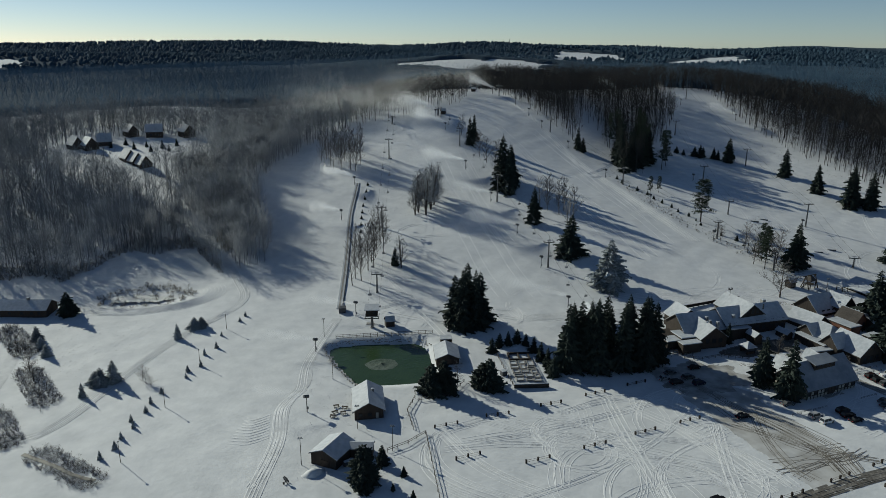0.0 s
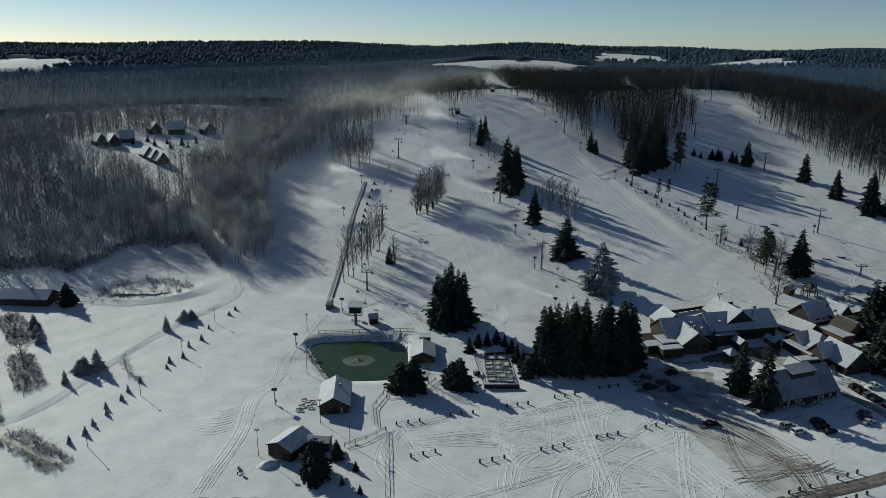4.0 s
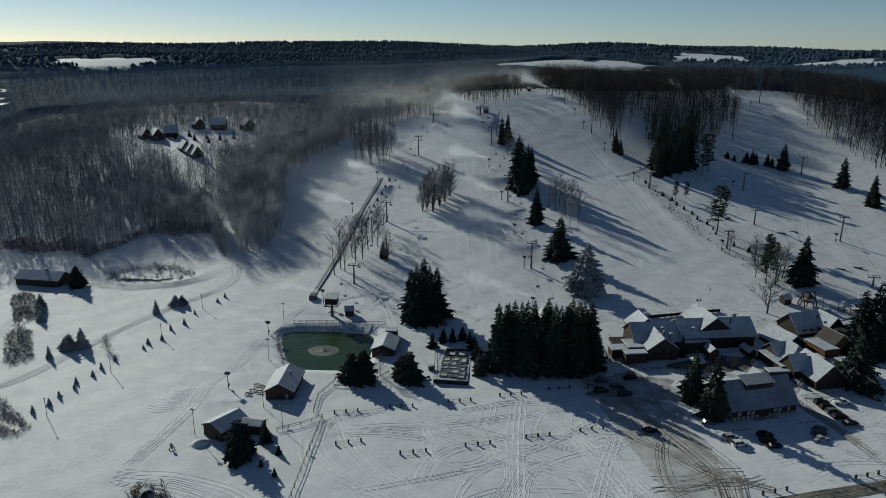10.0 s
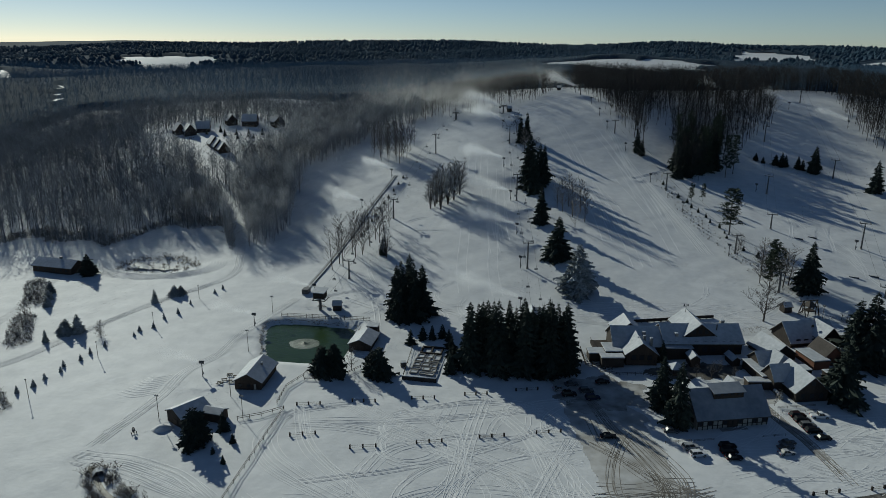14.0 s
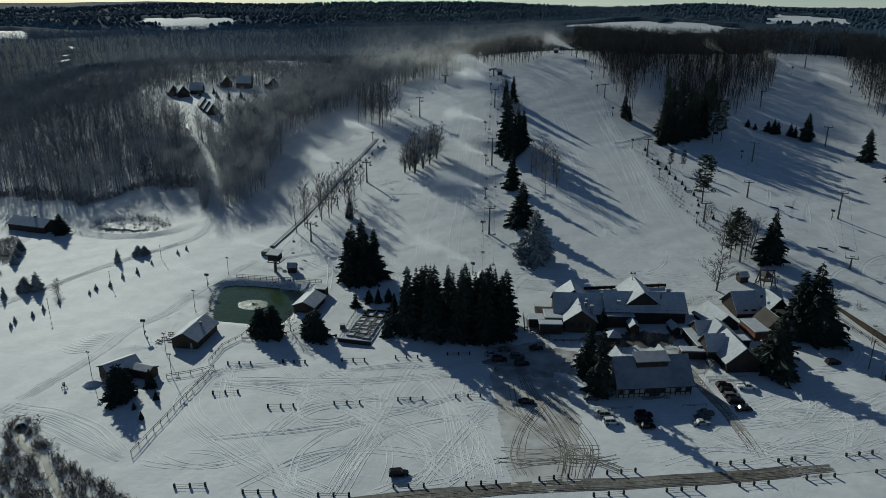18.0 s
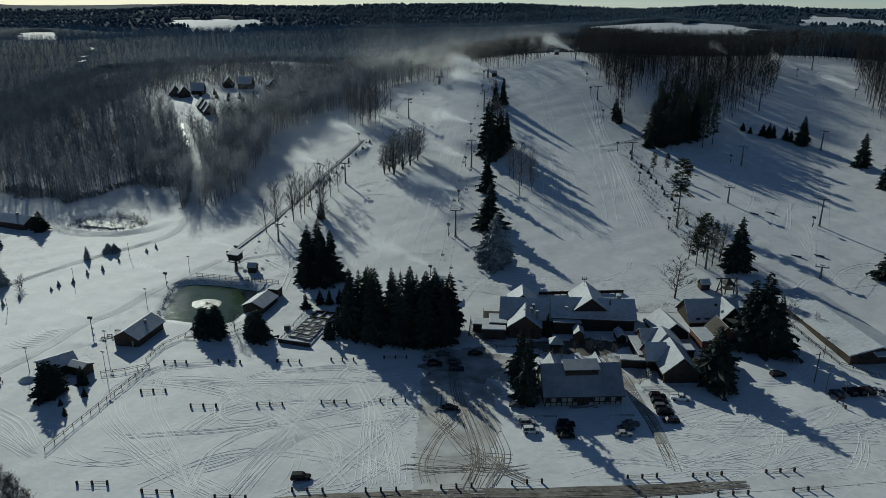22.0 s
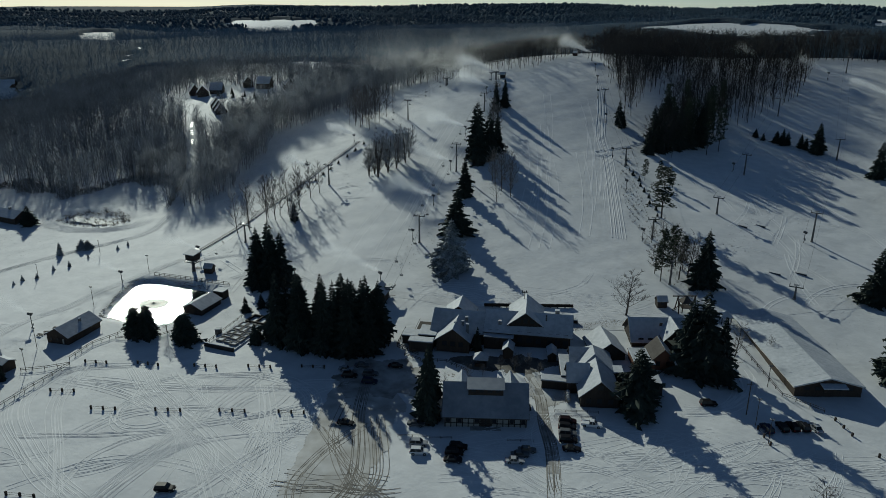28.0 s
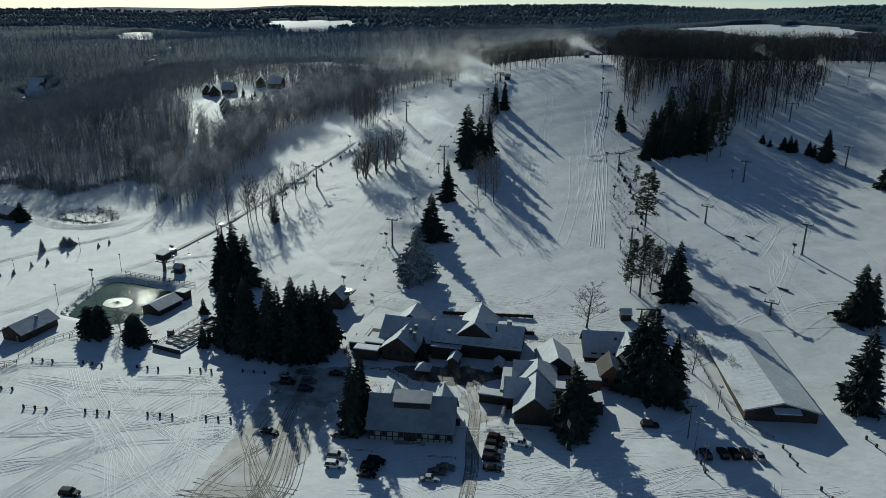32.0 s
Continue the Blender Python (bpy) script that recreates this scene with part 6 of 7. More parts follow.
# courtyard kiosks and the gazebo
for name, x, y, s, lab in (("kiosk", 90.6, 223.8, 3.4, "small square kiosk with a snowy cross-gabled roof"), ("gazebo", 162.0, 273.7, 3.0, "open timber gazebo with a pointed snowy roof")):
    k = thing(name, x, y, ground(x, y), 12, lab, name)
    for sx in (-1, 1):
        for sy in (-1, 1):
            part("post", Shape().box(sx * s / 2 - 0.1, sx * s / 2 + 0.1, sy * s / 2 - 0.1, sy * s / 2 + 0.1, -0.3, 2.5), DARKWOOD, k)
    part("roof", Shape().add([(-s * .7, -s * .7, 2.4), (s * .7, -s * .7, 2.4), (s * .7, s * .7, 2.4), (-s * .7, s * .7, 2.4), (0, 0, 4.3)], [(3, 2, 1, 0), (0, 1, 4), (1, 2, 4), (2, 3, 4), (3, 0, 4)]), COPPER, k)
    part("roof_snow", Shape().add([(-s * .69, -s * .69, 2.5), (s * .69, -s * .69, 2.5), (s * .69, s * .69, 2.5), (-s * .69, s * .69, 2.5), (0, 0, 4.5)], [(3, 2, 1, 0), (0, 1, 4), (1, 2, 4), (2, 3, 4), (3, 0, 4)]), ROOFSNOW, k)
    if name == "kiosk":
        part("counter", Shape().box(-s / 2 + 0.1, s / 2 - 0.1, -s / 2 - 0.05, -s / 2 + 0.3, -0.2, 1.0), BROWNWOOD, k)
        part("back_wall", Shape().box(-s / 2 + 0.1, s / 2 - 0.1, s / 2 - 0.15, s / 2, -0.2, 2.4), DARKWOOD, k)

# ---- lifts ----


def tower(x, y, h, rot, double=True):
    """A chairlift tower: tapered tube, crossarm, sheave trains and a ladder."""
    ob = thing("lift_tower", x, y, ground(x, y), rot, "steel chairlift tower with a crossarm and wheel trains", "lift tower", "chairlift towers")
    part("footing", Shape().tube((0, 0, -0.8), (0, 0, 0.5), 0.7, 0.6, 8), STONE, ob)
    part("tube", Shape().tube((0, 0, 0.5), (0, 0, h), 0.42, 0.28, 8), DARKSTEEL, ob)
    arm = part("crossarm", Shape().beam((-2.4, 0, h - 0.3), (2.4, 0, h - 0.3), 0.3, 0.35), DARKSTEEL, ob)
    for s in (-2.2, 2.2):
        w = Shape().beam((s, -1.3, h - 0.02), (s, 1.3, h - 0.02), 0.16, 0.2)
        for y0 in (-1.1, -0.4, 0.4, 1.1):
            w.tube((s - 0.12, y0, h + 0.12), (s + 0.12, y0, h + 0.12), 0.25, 0.25, 8)
        part("sheave_train", w, STEEL, arm)
    lad = Shape()
    for k in range(int(h / 0.6)):
        lad.box(-0.2, 0.2, -0.62, -0.58, 0.8 + 0.6 * k, 0.84 + 0.6 * k)
    lad.box(-0.22, -0.18, -0.62, -0.58, 0.6, h - 0.5).box(0.18, 0.22, -0.62, -0.58, 0.6, h - 0.5)
    part("ladder", lad, STEEL, ob)
    part("work_platform", Shape().box(-0.9, 0.9, -0.75, 0.75, h + 0.5, h + 0.56).beam((-0.85, -.7, h + .5), (-0.85, -.7, h + 1.3), .05, .05).beam((0.85, -.7, h + .5), (0.85, -.7, h + 1.3), .05, .05), STEEL, ob)
    return ob


def chair():
    ob = thing("lift_chair", 0, 0, -500, 0, "two-seat chairlift chair hanging from its rope", "lift chair", "chairlift chairs")
    part("hanger", Shape().beam((0, 0, 2.5), (0, 0.1, 0.9), 0.07, 0.07).beam((-0.6, 0.1, 0.9), (0.6, 0.1, 0.9), 0.07, 0.07), DARKSTEEL, ob)
    part("seat", Shape().box(-0.65, 0.65, -0.35, 0.15, 0.02, 0.12), STEEL, ob)
    part("backrest", Shape().box(-0.65, 0.65, 0.12, 0.18, 0.2, 0.75), STEEL, ob)
    for s in (-0.65, 0.65):
        part("side_frame", Shape().beam((s, -0.3, 0.05), (s, 0.14, 0.9), 0.05, 0.05), DARKSTEEL, ob)
    return ob


CHAIR = chair()
first_chair = [True]


def lift_line(stops, every=0.0):
    """Towers along a line, haul ropes on both sides and the chairs on them. stops: x, y, height of the tower."""
    (ax, ay, _), (bx, by, _) = stops[0], stops[-1]
    rot = math.degrees(math.atan2(by - ay, bx - ax)) - 90
    c, s = math.cos(radians(rot)), math.sin(radians(rot))
    for x, y, h in stops:
        if h > 4:
            tower(x, y, h, rot)
    rope = Shape()
    for side in (-2.2, 2.2):
        pts = []
        for (x0, y0, h0), (x1, y1, h1) in zip(stops, stops[1:]):
            z0, z1 = ground(x0, y0) + h0 + 0.4, ground(x1, y1) + h1 + 0.4
            for k in range(8):
                t = k / 8
                pts.append(Vector((x0 + (x1 - x0) * t + side * c, y0 + (y1 - y0) * t + side * s, z0 + (z1 - z0) * t - 5.0 * t * (1 - t))))
        pts.append(Vector((x1 + side * c, y1 + side * s, z1)))
        for p, q in zip(pts, pts[1:]):
            rope.tube(p, q, 0.035, 0.035, 4, False)
        if every:
            run, nxt = 0.0, every * (0.5 if side > 0 else 0.9)
            for p, q in zip(pts, pts[1:]):
                while nxt < run + (q - p).length:
                    at = p.lerp(q, (nxt - run) / (q - p).length)
                    m = pose(at.x, at.y, at.z - 2.5, 0, 0, rot + (180 if side > 0 else 0))
                    if first_chair:
                        first_chair.clear()
                        CHAIR.matrix_basis = m
                    else:
                        copy_thing(CHAIR, m)
                    nxt += every
                run += (q - p).length
    tagged(new("haul_rope", rope.mesh("haul_rope", DARKSTEEL)), "steel haul rope strung between lift towers", "cable")


lift_line([(-43.3, 261, 5.2), (-40.3, 294.5, 8.5), (-35.4, 366.7, 11), (-27.2, 461.5, 12.5), (-22, 522, 6)], 24)
lift_line([(44.3, 260, 4.5), (38.8, 307.5, 12.3), (29.8, 386.5, 15.0), (20.5, 472, 12.0), (12.5, 529, 6)], 22)
lift_line([(186, 300, 5), (198.3, 357.5, 13), (222.4, 467.8, 11.8), (246.5, 621, 11)], 0)
lift_line([(160, 372, 8), (174, 432.5, 11), (196.3, 528, 11), (214, 612, 8)], 0)
lift_line([(143, 296, 9), (133.9, 333.4, 9), (114.1, 416.7, 10), (91, 505, 9), (70, 592, 8)], 0)


def terminal(x, y, rot, label, cabin=True):
    """A lift terminal: bullwheel on a stout post with a frame, and an operator's hut up on legs."""
    ob = thing("lift_terminal", x, y, ground(x, y), rot, label, "lift terminal")
    part("mast", Shape().tube((0, 0, -0.5), (0, 0, 5.2), 0.55, 0.5, 10), DARKSTEEL, ob)
    part("bullwheel", Shape().tube((0, 0.4, 5.0), (0, 0.4, 5.25), 2.1, 2.1, 20), STEEL, ob)
    part("counter_frame", Shape().beam((-2.6, -2, 4.6), (-2.6, 3, 4.6), 0.25, 0.3).beam((2.6, -2, 4.6), (2.6, 3, 4.6), 0.25, 0.3).beam((-2.8, -2, 4.6), (2.8, -2, 4.6), 0.25, 0.3), DARKSTEEL, ob)
    if cabin:
        part("cabin", Shape().box(-2.2, 2.2, -1.9, 1.9, 5.5, 7.9), DARKWOOD, ob)
        part("cabin_roof", Shape().add([(-2.8, -2.5, 7.9), (2.8, -2.5, 7.9), (2.8, 2.5, 8.7), (-2.8, 2.5, 8.7), (-2.8, -2.5, 8.15), (2.8, -2.5, 8.15), (2.8, 2.5, 8.95), (-2.8, 2.5, 8.95)], [(3, 2, 1, 0), (4, 5, 6, 7), (0, 1, 5, 4), (1, 2, 6, 5), (2, 3, 7, 6), (3, 0, 4, 7)]), ROOFSNOW, ob)
        for x0 in (-1.2, 1.2):
            opening(ob, 0, 0, 0, x0, -1.92, 6.3, 1.4, 1.0, "f")
    part("loading_step", Shape().box(-2.5, 2.5, 2.6, 4.6, -0.3, 0.3), STONE, ob)
    return ob


terminal(-43.2, 261.5, -5, "lift terminal with an operator hut raised over its post")
terminal(44.2, 259.0, 6, "lift terminal with open steel arms at the run's foot", False)
terminal(12.3, 530, 6, "summit lift terminal on steel legs", False)
terminal(-21.8, 524, -5, "summit lift terminal at the top of the steeper run", False)
for x, y, r in ((-36.4, 262.5, 10), (53, 620, 0), (16.5, 533, 5), (140.8, 278.8, 20)):
    hut, _ = house("operator_hut", "small dark operator hut with a snowy roof", x, y, 3.4, 3.0, r, ground(x, y) + 2.3, ground(x, y) + 3.6, DARKWOOD, "hut", over=0.35)
    opening(hut, r, 0, 0, 0, -1.52, 1.0, 1.4, 0.9, "f")

canopy, _ = house("lift_shelter", "open-sided lift shelter with a steep snowy roof", 42.3, 256.6, 5.6, 5.2, 96, ground(42, 256) + 4.2, ground(42, 256) + 6.8, DARKWOOD, "shelter", over=0.7)
opening(canopy, 6, 0, 0, 0, -2.82, 0.3, 2.4, 2.4, "f", "door")

# the carpet lift with its side fence and marker bushes
belt = thing("carpet_lift", -55, 281, ground(-55, 281), 0, "conveyor carpet lift climbing the nursery run", "conveyor lift")
line = way([(-56.4, 281), (-54.8, 315), (-53.7, 345), (-52.9, 372), (-51.8, 392), (-49.8, 411), (-47.8, 430)], 4)


def along(shift, z0, z1, w):
    s, z00 = Shape(), ground(-55, 281)
    for i, p in enumerate(line):
        d = (line[min(i + 1, len(line) - 1)] - line[max(i - 1, 0)]).normalized()
        n = Vector((-d.y, d.x))
        a, b = p + n * (shift - w / 2), p + n * (shift + w / 2)
        z = ground((a.x + b.x) / 2, (a.y + b.y) / 2) - z00
        s.v += [(a.x + 55, a.y - 281, z + z0), (a.x + 55, a.y - 281, z + z1), (b.x + 55, b.y - 281, z + z1), (b.x + 55, b.y - 281, z + z0)]
    m = len(line) - 1
    s.f += [(4 * i + j, 4 * i + (j + 1) % 4, 4 * i + 4 + (j + 1) % 4, 4 * i + 4 + j) for i in range(m) for j in range(4)] + [(0, 1, 2, 3), (4 * m + 3, 4 * m + 2, 4 * m + 1, 4 * m)]
    return s


part("belt", along(0, 0.1, 0.3, 0.6), STONE, belt)
part("side_deck", along(-0.75, 0.0, 0.3, 0.7), ROOFSNOW, belt)
part("side_deck", along(0.75, 0.0, 0.3, 0.7), ROOFSNOW, belt)
part("side_rail", along(-1.3, 0.1, 0.4, 0.09), DARKWOOD, belt)
part("drive_house", Shape().box(-1.4, 1.4, -4.5, -1, -0.3, 1.8, 0.1), DARKSTEEL, belt)
for k in range(10):
    p = line[-2 - 2 * k]
    plant("young", p.x + 6.5, p.y, 2.0, 1.2, "little marker bush beside the carpet lift", "marker bushes")
for k in range(0, len(line), 3):
    part("guide_post", Shape().tube((line[k].x + 56.8, line[k].y - 281, ground(*line[k]) - ground(-55, 281) - 0.3), (line[k].x + 56.8, line[k].y - 281, ground(*line[k]) - ground(-55, 281) + 1.3), 0.05, 0.05, 5), POST, belt)


def gun(x, y, h, turn):
    """A fan snow gun on a pole."""
    ob = thing("snow_gun", x, y, ground(x, y), turn, "fan snow gun on a steel pole", "snow gun", "snow guns")
    part("pole", Shape().tube((0, 0, -0.5), (0, 0, h), 0.16, 0.13, 7), DARKSTEEL, ob)
    part("barrel", Shape().tube((0, -0.7, h + 0.25), (0, 0.8, h + 0.65), 0.55, 0.48, 10), DARKSTEEL, ob)
    part("yoke", Shape().beam((-0.6, 0, h + 0.4), (0.6, 0, h + 0.4), 0.14, 0.14), STEEL, ob)
    part("control_box", Shape().box(-0.3, 0.3, -0.5, -0.18, 0.9, 1.7), STEEL, ob)
    return ob


for x, y, h, turn in ((37.3, 269, 4.5, 100), (32.1, 344, 5, 110), (26.3, 387, 5, 110), (19.2, 436, 5, 110), (-49.7, 428, 4.5, 100), (-57, 382, 5, 100), (35.6, 307.8, 5, 100), (106.2, 426, 5, 80), (130.2, 329.8, 5, 80), (118, 383, 5, 80), (96, 475.6, 5, 90), (86, 510.5, 5, 90), (195, 355.7, 4, 90), (168.5, 435, 4, 80),
                      (-64, 243.5, 4.6, 120), (-49.5, 273, 5.5, 110), (-64.4, 201.2, 4.8, 120), (82, 535, 5, 90), (77, 560, 5, 90), (14, 500, 4.5, 100), (66, 600, 5, 90), (232, 600, 5, 90), (10, 526, 5, 100), (190, 640, 5, 90), (262, 560, 5, 90)):
    gun(x, y, h, turn)
for x, y, r in ((-67.5, 165.5, 40),):
    ob = thing("wheeled_snow_gun", x, y, ground(x, y), r, "mobile snow gun on a wheeled carriage", "snow gun", scale=0.75)
    part("carriage", Shape().beam((-0.9, 0, 0.5), (0.9, 0, 0.5), 0.15, 0.15).beam((0, -1.4, 0.4), (0, 0.6, 0.5), 0.15, 0.15), DARKSTEEL, ob)
    for s in (-0.9, 0.9):
        part("wheel", Shape().tube((s - 0.12, 0, 0.4), (s + 0.12, 0, 0.4), 0.45, 0.45, 10), RUBBER, ob)
    part("barrel", Shape().tube((0, -0.6, 1.5), (0, 0.9, 1.9), 0.6, 0.5, 12), DARKSTEEL, ob)
    part("mast", Shape().tube((0, 0, 0.5), (0, 0, 1.5), 0.2, 0.2, 8), DARKSTEEL, ob)


def lamp(x, y, h, heads=2, turn=0.0):
    ob = thing("floodlight_pole", x, y, ground(x, y), turn, "tall pole with floodlights over the snow", "light pole", "floodlight poles")
    part("pole", Shape().tube((0, 0, -0.5), (0, 0, h), 0.10, 0.07, 7), POST, ob)
    for k in range(heads):
        s = (k - (heads - 1) / 2) * 0.7
        hd = part("floodlight", Shape().box(s - 0.2, s + 0.2, -0.25, 0.12, h - 0.17, h + 0.17, 0.06), DARKSTEEL, ob)
        part("lens", Shape().box(s - 0.16, s + 0.16, -0.27, -0.252, h - 0.12, h + 0.1), LAMPGLASS, hd)
    if heads > 1:
        part("crossbar", Shape().beam((-0.7, 0, h - 0.3), (0.7, 0, h - 0.3), 0.09, 0.09), DARKSTEEL, ob)
    return ob


for x, y, h in ((-113.3, 181.8, 6.5), (-108.9, 211.3, 6.2), (-104.1, 240, 5.8), (-99.9, 269.4, 6.1)):
    lamp(x, y, h, 1)
for x, y, h in ((-61.5, 256, 7.5), (-57.2, 221.6, 8.2), (-64.1, 173.1, 8.2), (-39.5, 176.3, 7.8), (-49.1, 189.1, 7.6), (172.5, 236, 7), (168.0, 214.5, 8), (170.5, 207, 7), (150.5, 268, 8)):
    lamp(x, y, h, 2)
for x, y, h in ((156, 247, 9), (160, 233, 10), (166, 219, 10)):
    ob = thing("utility_pole", x, y, ground(x, y), 25, "wooden utility pole with a crossarm", "utility pole", "utility poles")
    part("pole", Shape().tube((0, 0, -0.5), (0, 0, h), 0.17, 0.12, 7), POST, ob)
    part("crossarm", Shape().beam((-1.2, 0, h - 0.7), (1.2, 0, h - 0.7), 0.12, 0.14), POST, ob)
    for s in (-1, 0, 1):
        part("insulator", Shape().tube((s, 0, h - 0.63), (s, 0, h - 0.4), 0.06, 0.05, 6), STONE, ob)
mast = thing("radio_mast", 691, 3500, ground(691, 3500), 0, "thin lattice radio mast on the far ridge", "radio mast")
for k in range(3):
    a = 2.1 * k
    part("leg", Shape().beam((2.2 * math.cos(a), 2.2 * math.sin(a), 0), (0.5 * math.cos(a), 0.5 * math.sin(a), 80), 0.5, 0.5), DARKSTEEL, mast)
part("bracing", Shape().beam((-1, 0, 20), (1, 0, 24), .4, .4).beam((-1, 0, 40), (1, 0, 44), .4, .4).beam((-.8, 0, 60), (.8, 0, 63), .4, .4), DARKSTEEL, mast)

# ---- fences ----


def rail_fence(points, gap, h, label, name="rail_fence", rails=2, thick=0.09):
    x0, y0 = points[0]
    zb = ground(x0, y0)
    ob = thing(name, x0, y0, zb, 0, label, "fence")
    posts = []
    for (ax, ay), (bx, by) in zip(points, points[1:]):
        n = max(1, round(math.hypot(bx - ax, by - ay) / gap))
        posts += [(ax + (bx - ax) * k / n, ay + (by - ay) * k / n) for k in range(n)]
    posts.append(points[-1])
    for x, y in posts:
        z = ground(x, y) - zb
        part("post", Shape().tube((x - x0, y - y0, z - 0.4), (x - x0, y - y0, z + h), thick * 1.1, thick, 5), POST, ob)
    for (ax, ay), (bx, by) in zip(posts, posts[1:]):
        for r in range(rails):
            u = h * (0.92 - 0.42 * r)
            part("rail", Shape().beam((ax - x0, ay - y0, ground(ax, ay) - zb + u), (bx - x0, by - y0, ground(bx, by) - zb + u), thick * 0.8, thick * 1.3), POST, ob)
    return ob


rail_fence([(-57, 253.9), (-20.5, 253.2)], 2.6, 1.5, "post and rail fence along the pond's far bank", rails=3)
rail_fence([(-28.8, 139.6), (-29.2, 160), (-29.6, 183.3)], 3.2, 1.4, "split-rail fence along the edge of the lot")
rail_fence([(-41, 175.8), (-35, 179), (-29.8, 183.5)], 3.0, 1.3, "short split-rail fence beside the sheds")
rail_fence([(-33, 186.5), (-34, 197), (-31, 205), (-30.5, 211)], 2.8, 1.3, "split-rail fence between the hut and the lot")
rail_fence([(-30, 203), (-20, 204.5), (-14, 214)], 3.0, 1.1, "light fence around the spruces by the pond")
rail_fence([(0.4, 235), (1.6, 208)], 2.4, 1.2, "white-capped fence along the terrace", rails=2)
rail_fence([(165, 262), (176, 232), (186, 227)], 4.0, 1.3, "wire fence beside the long barn")
rail_fence([(-152, 226), (-147, 214)], 1.2, 0.7, "row of low stakes in the field", name="stake_row", rails=1, thick=0.06)
rail_fence([(66, 222), (72, 220.5), (80, 222), (88, 218)], 2.5, 1.1, "low fence around the lodge garden")
rail_fence([(60, 238), (61.5, 227), (70, 223.8)], 2.2, 1.5, "dark timber deck railing at the end of the lodge", rails=3, thick=0.12)
rail_fence([(86, 254.5), (100, 256.5), (114, 259)], 2.2, 1.3, "dark rail fence behind the main lodge", rails=3)


for ax, ay, bx, by in ((80.9, 180.6, 88.2, 182.6), (88.8, 182.4, 94.4, 184), (108.1, 187.2, 114.6, 188.9), (117, 204.4, 128.4, 207.2), (117.4, 201.8, 128, 204.3)):
    rail_fence([(ax, ay), (bx, by)], 3.2, 0.8, "low parking rail before the lodges", "parking_rail", 2, 0.05)


def bay_marker():
    """Three stout posts joined by two ropes, marking a parking bay."""
    ob = thing("bay_barrier", 0, 0, -500, 0, "three dark posts joined by rails marking a parking bay", "parking barrier", "parking bay barriers")
    for x in (-3.5, 0, 3.5):
        part("post", Shape().box(x - 0.22, x + 0.22, -0.2, 0.2, -0.3, 1.1, 0.04), DARKWOOD, ob)
    for z in (0.3, 0.85):
        part("rail", Shape().beam((-3.3, 0, z), (-0.2, 0, z), 0.045, 0.05), POST, ob)
        part("rail", Shape().beam((0.2, 0, z), (3.3, 0, z), 0.045, 0.05), POST, ob)
    return ob


BAY = bay_marker()
for k, (ax, ay, bx, by) in enumerate(((-26.7, 186.5, -19.8, 188), (-10.6, 191.1, -3.6, 191.9), (7.3, 195.3, 13.9, 196.8), (23, 200.3, 30, 202), (38.8, 205.4, 45.6, 207.2), (-22.8, 169.5, -15.8, 171.4), (-4.3, 165.8, 2.5, 167.4), (13.3, 170.8, 19.8, 172.5), (30.1, 176.1, 36.7, 178), (45.8, 180.8, 52.4, 182.5),
                                      (71.1, 148.3, 77.9, 150.6), (86.7, 153.5, 93.6, 155.8), (112.8, 161.6, 119.6, 163.8), (127.7, 165.7, 134.4, 168), (144.4, 171, 151.5, 173.4), (83.6, 144.9, 90.4, 146.9), (100.1, 149.6, 106.7, 151.6), (116.7, 154.6, 123.5, 156.6), (132.4, 160, 139.6, 162.3), (149.2, 165.4, 156.4, 167.9),
                                      (-11.6, 130, -4.4, 131.8), (5, 131, 12, 132.3), (22, 133.1, 29.5, 134.6), (38.1, 139.4, 45.3, 140.9), (54.5, 143.3, 61.5, 145.2), (188.2, 223.6, 191, 217.5), (208.2, 236, 211.3, 231.1), (195.7, 209.6, 199.5, 204), (168.4, 213.0, 171, 206))):
    x, y = (ax + bx) / 2, (ay + by) / 2
    tilt = math.degrees(math.atan2(ground(bx, by) - ground(ax, ay), 7))
    m = pose(x, y, ground(x, y), 0, -tilt, math.degrees(math.atan2(by - ay, bx - ax)))
    if k == 0:
        BAY.matrix_basis = m
    else:
        copy_thing(BAY, m)

# ---- cars ----


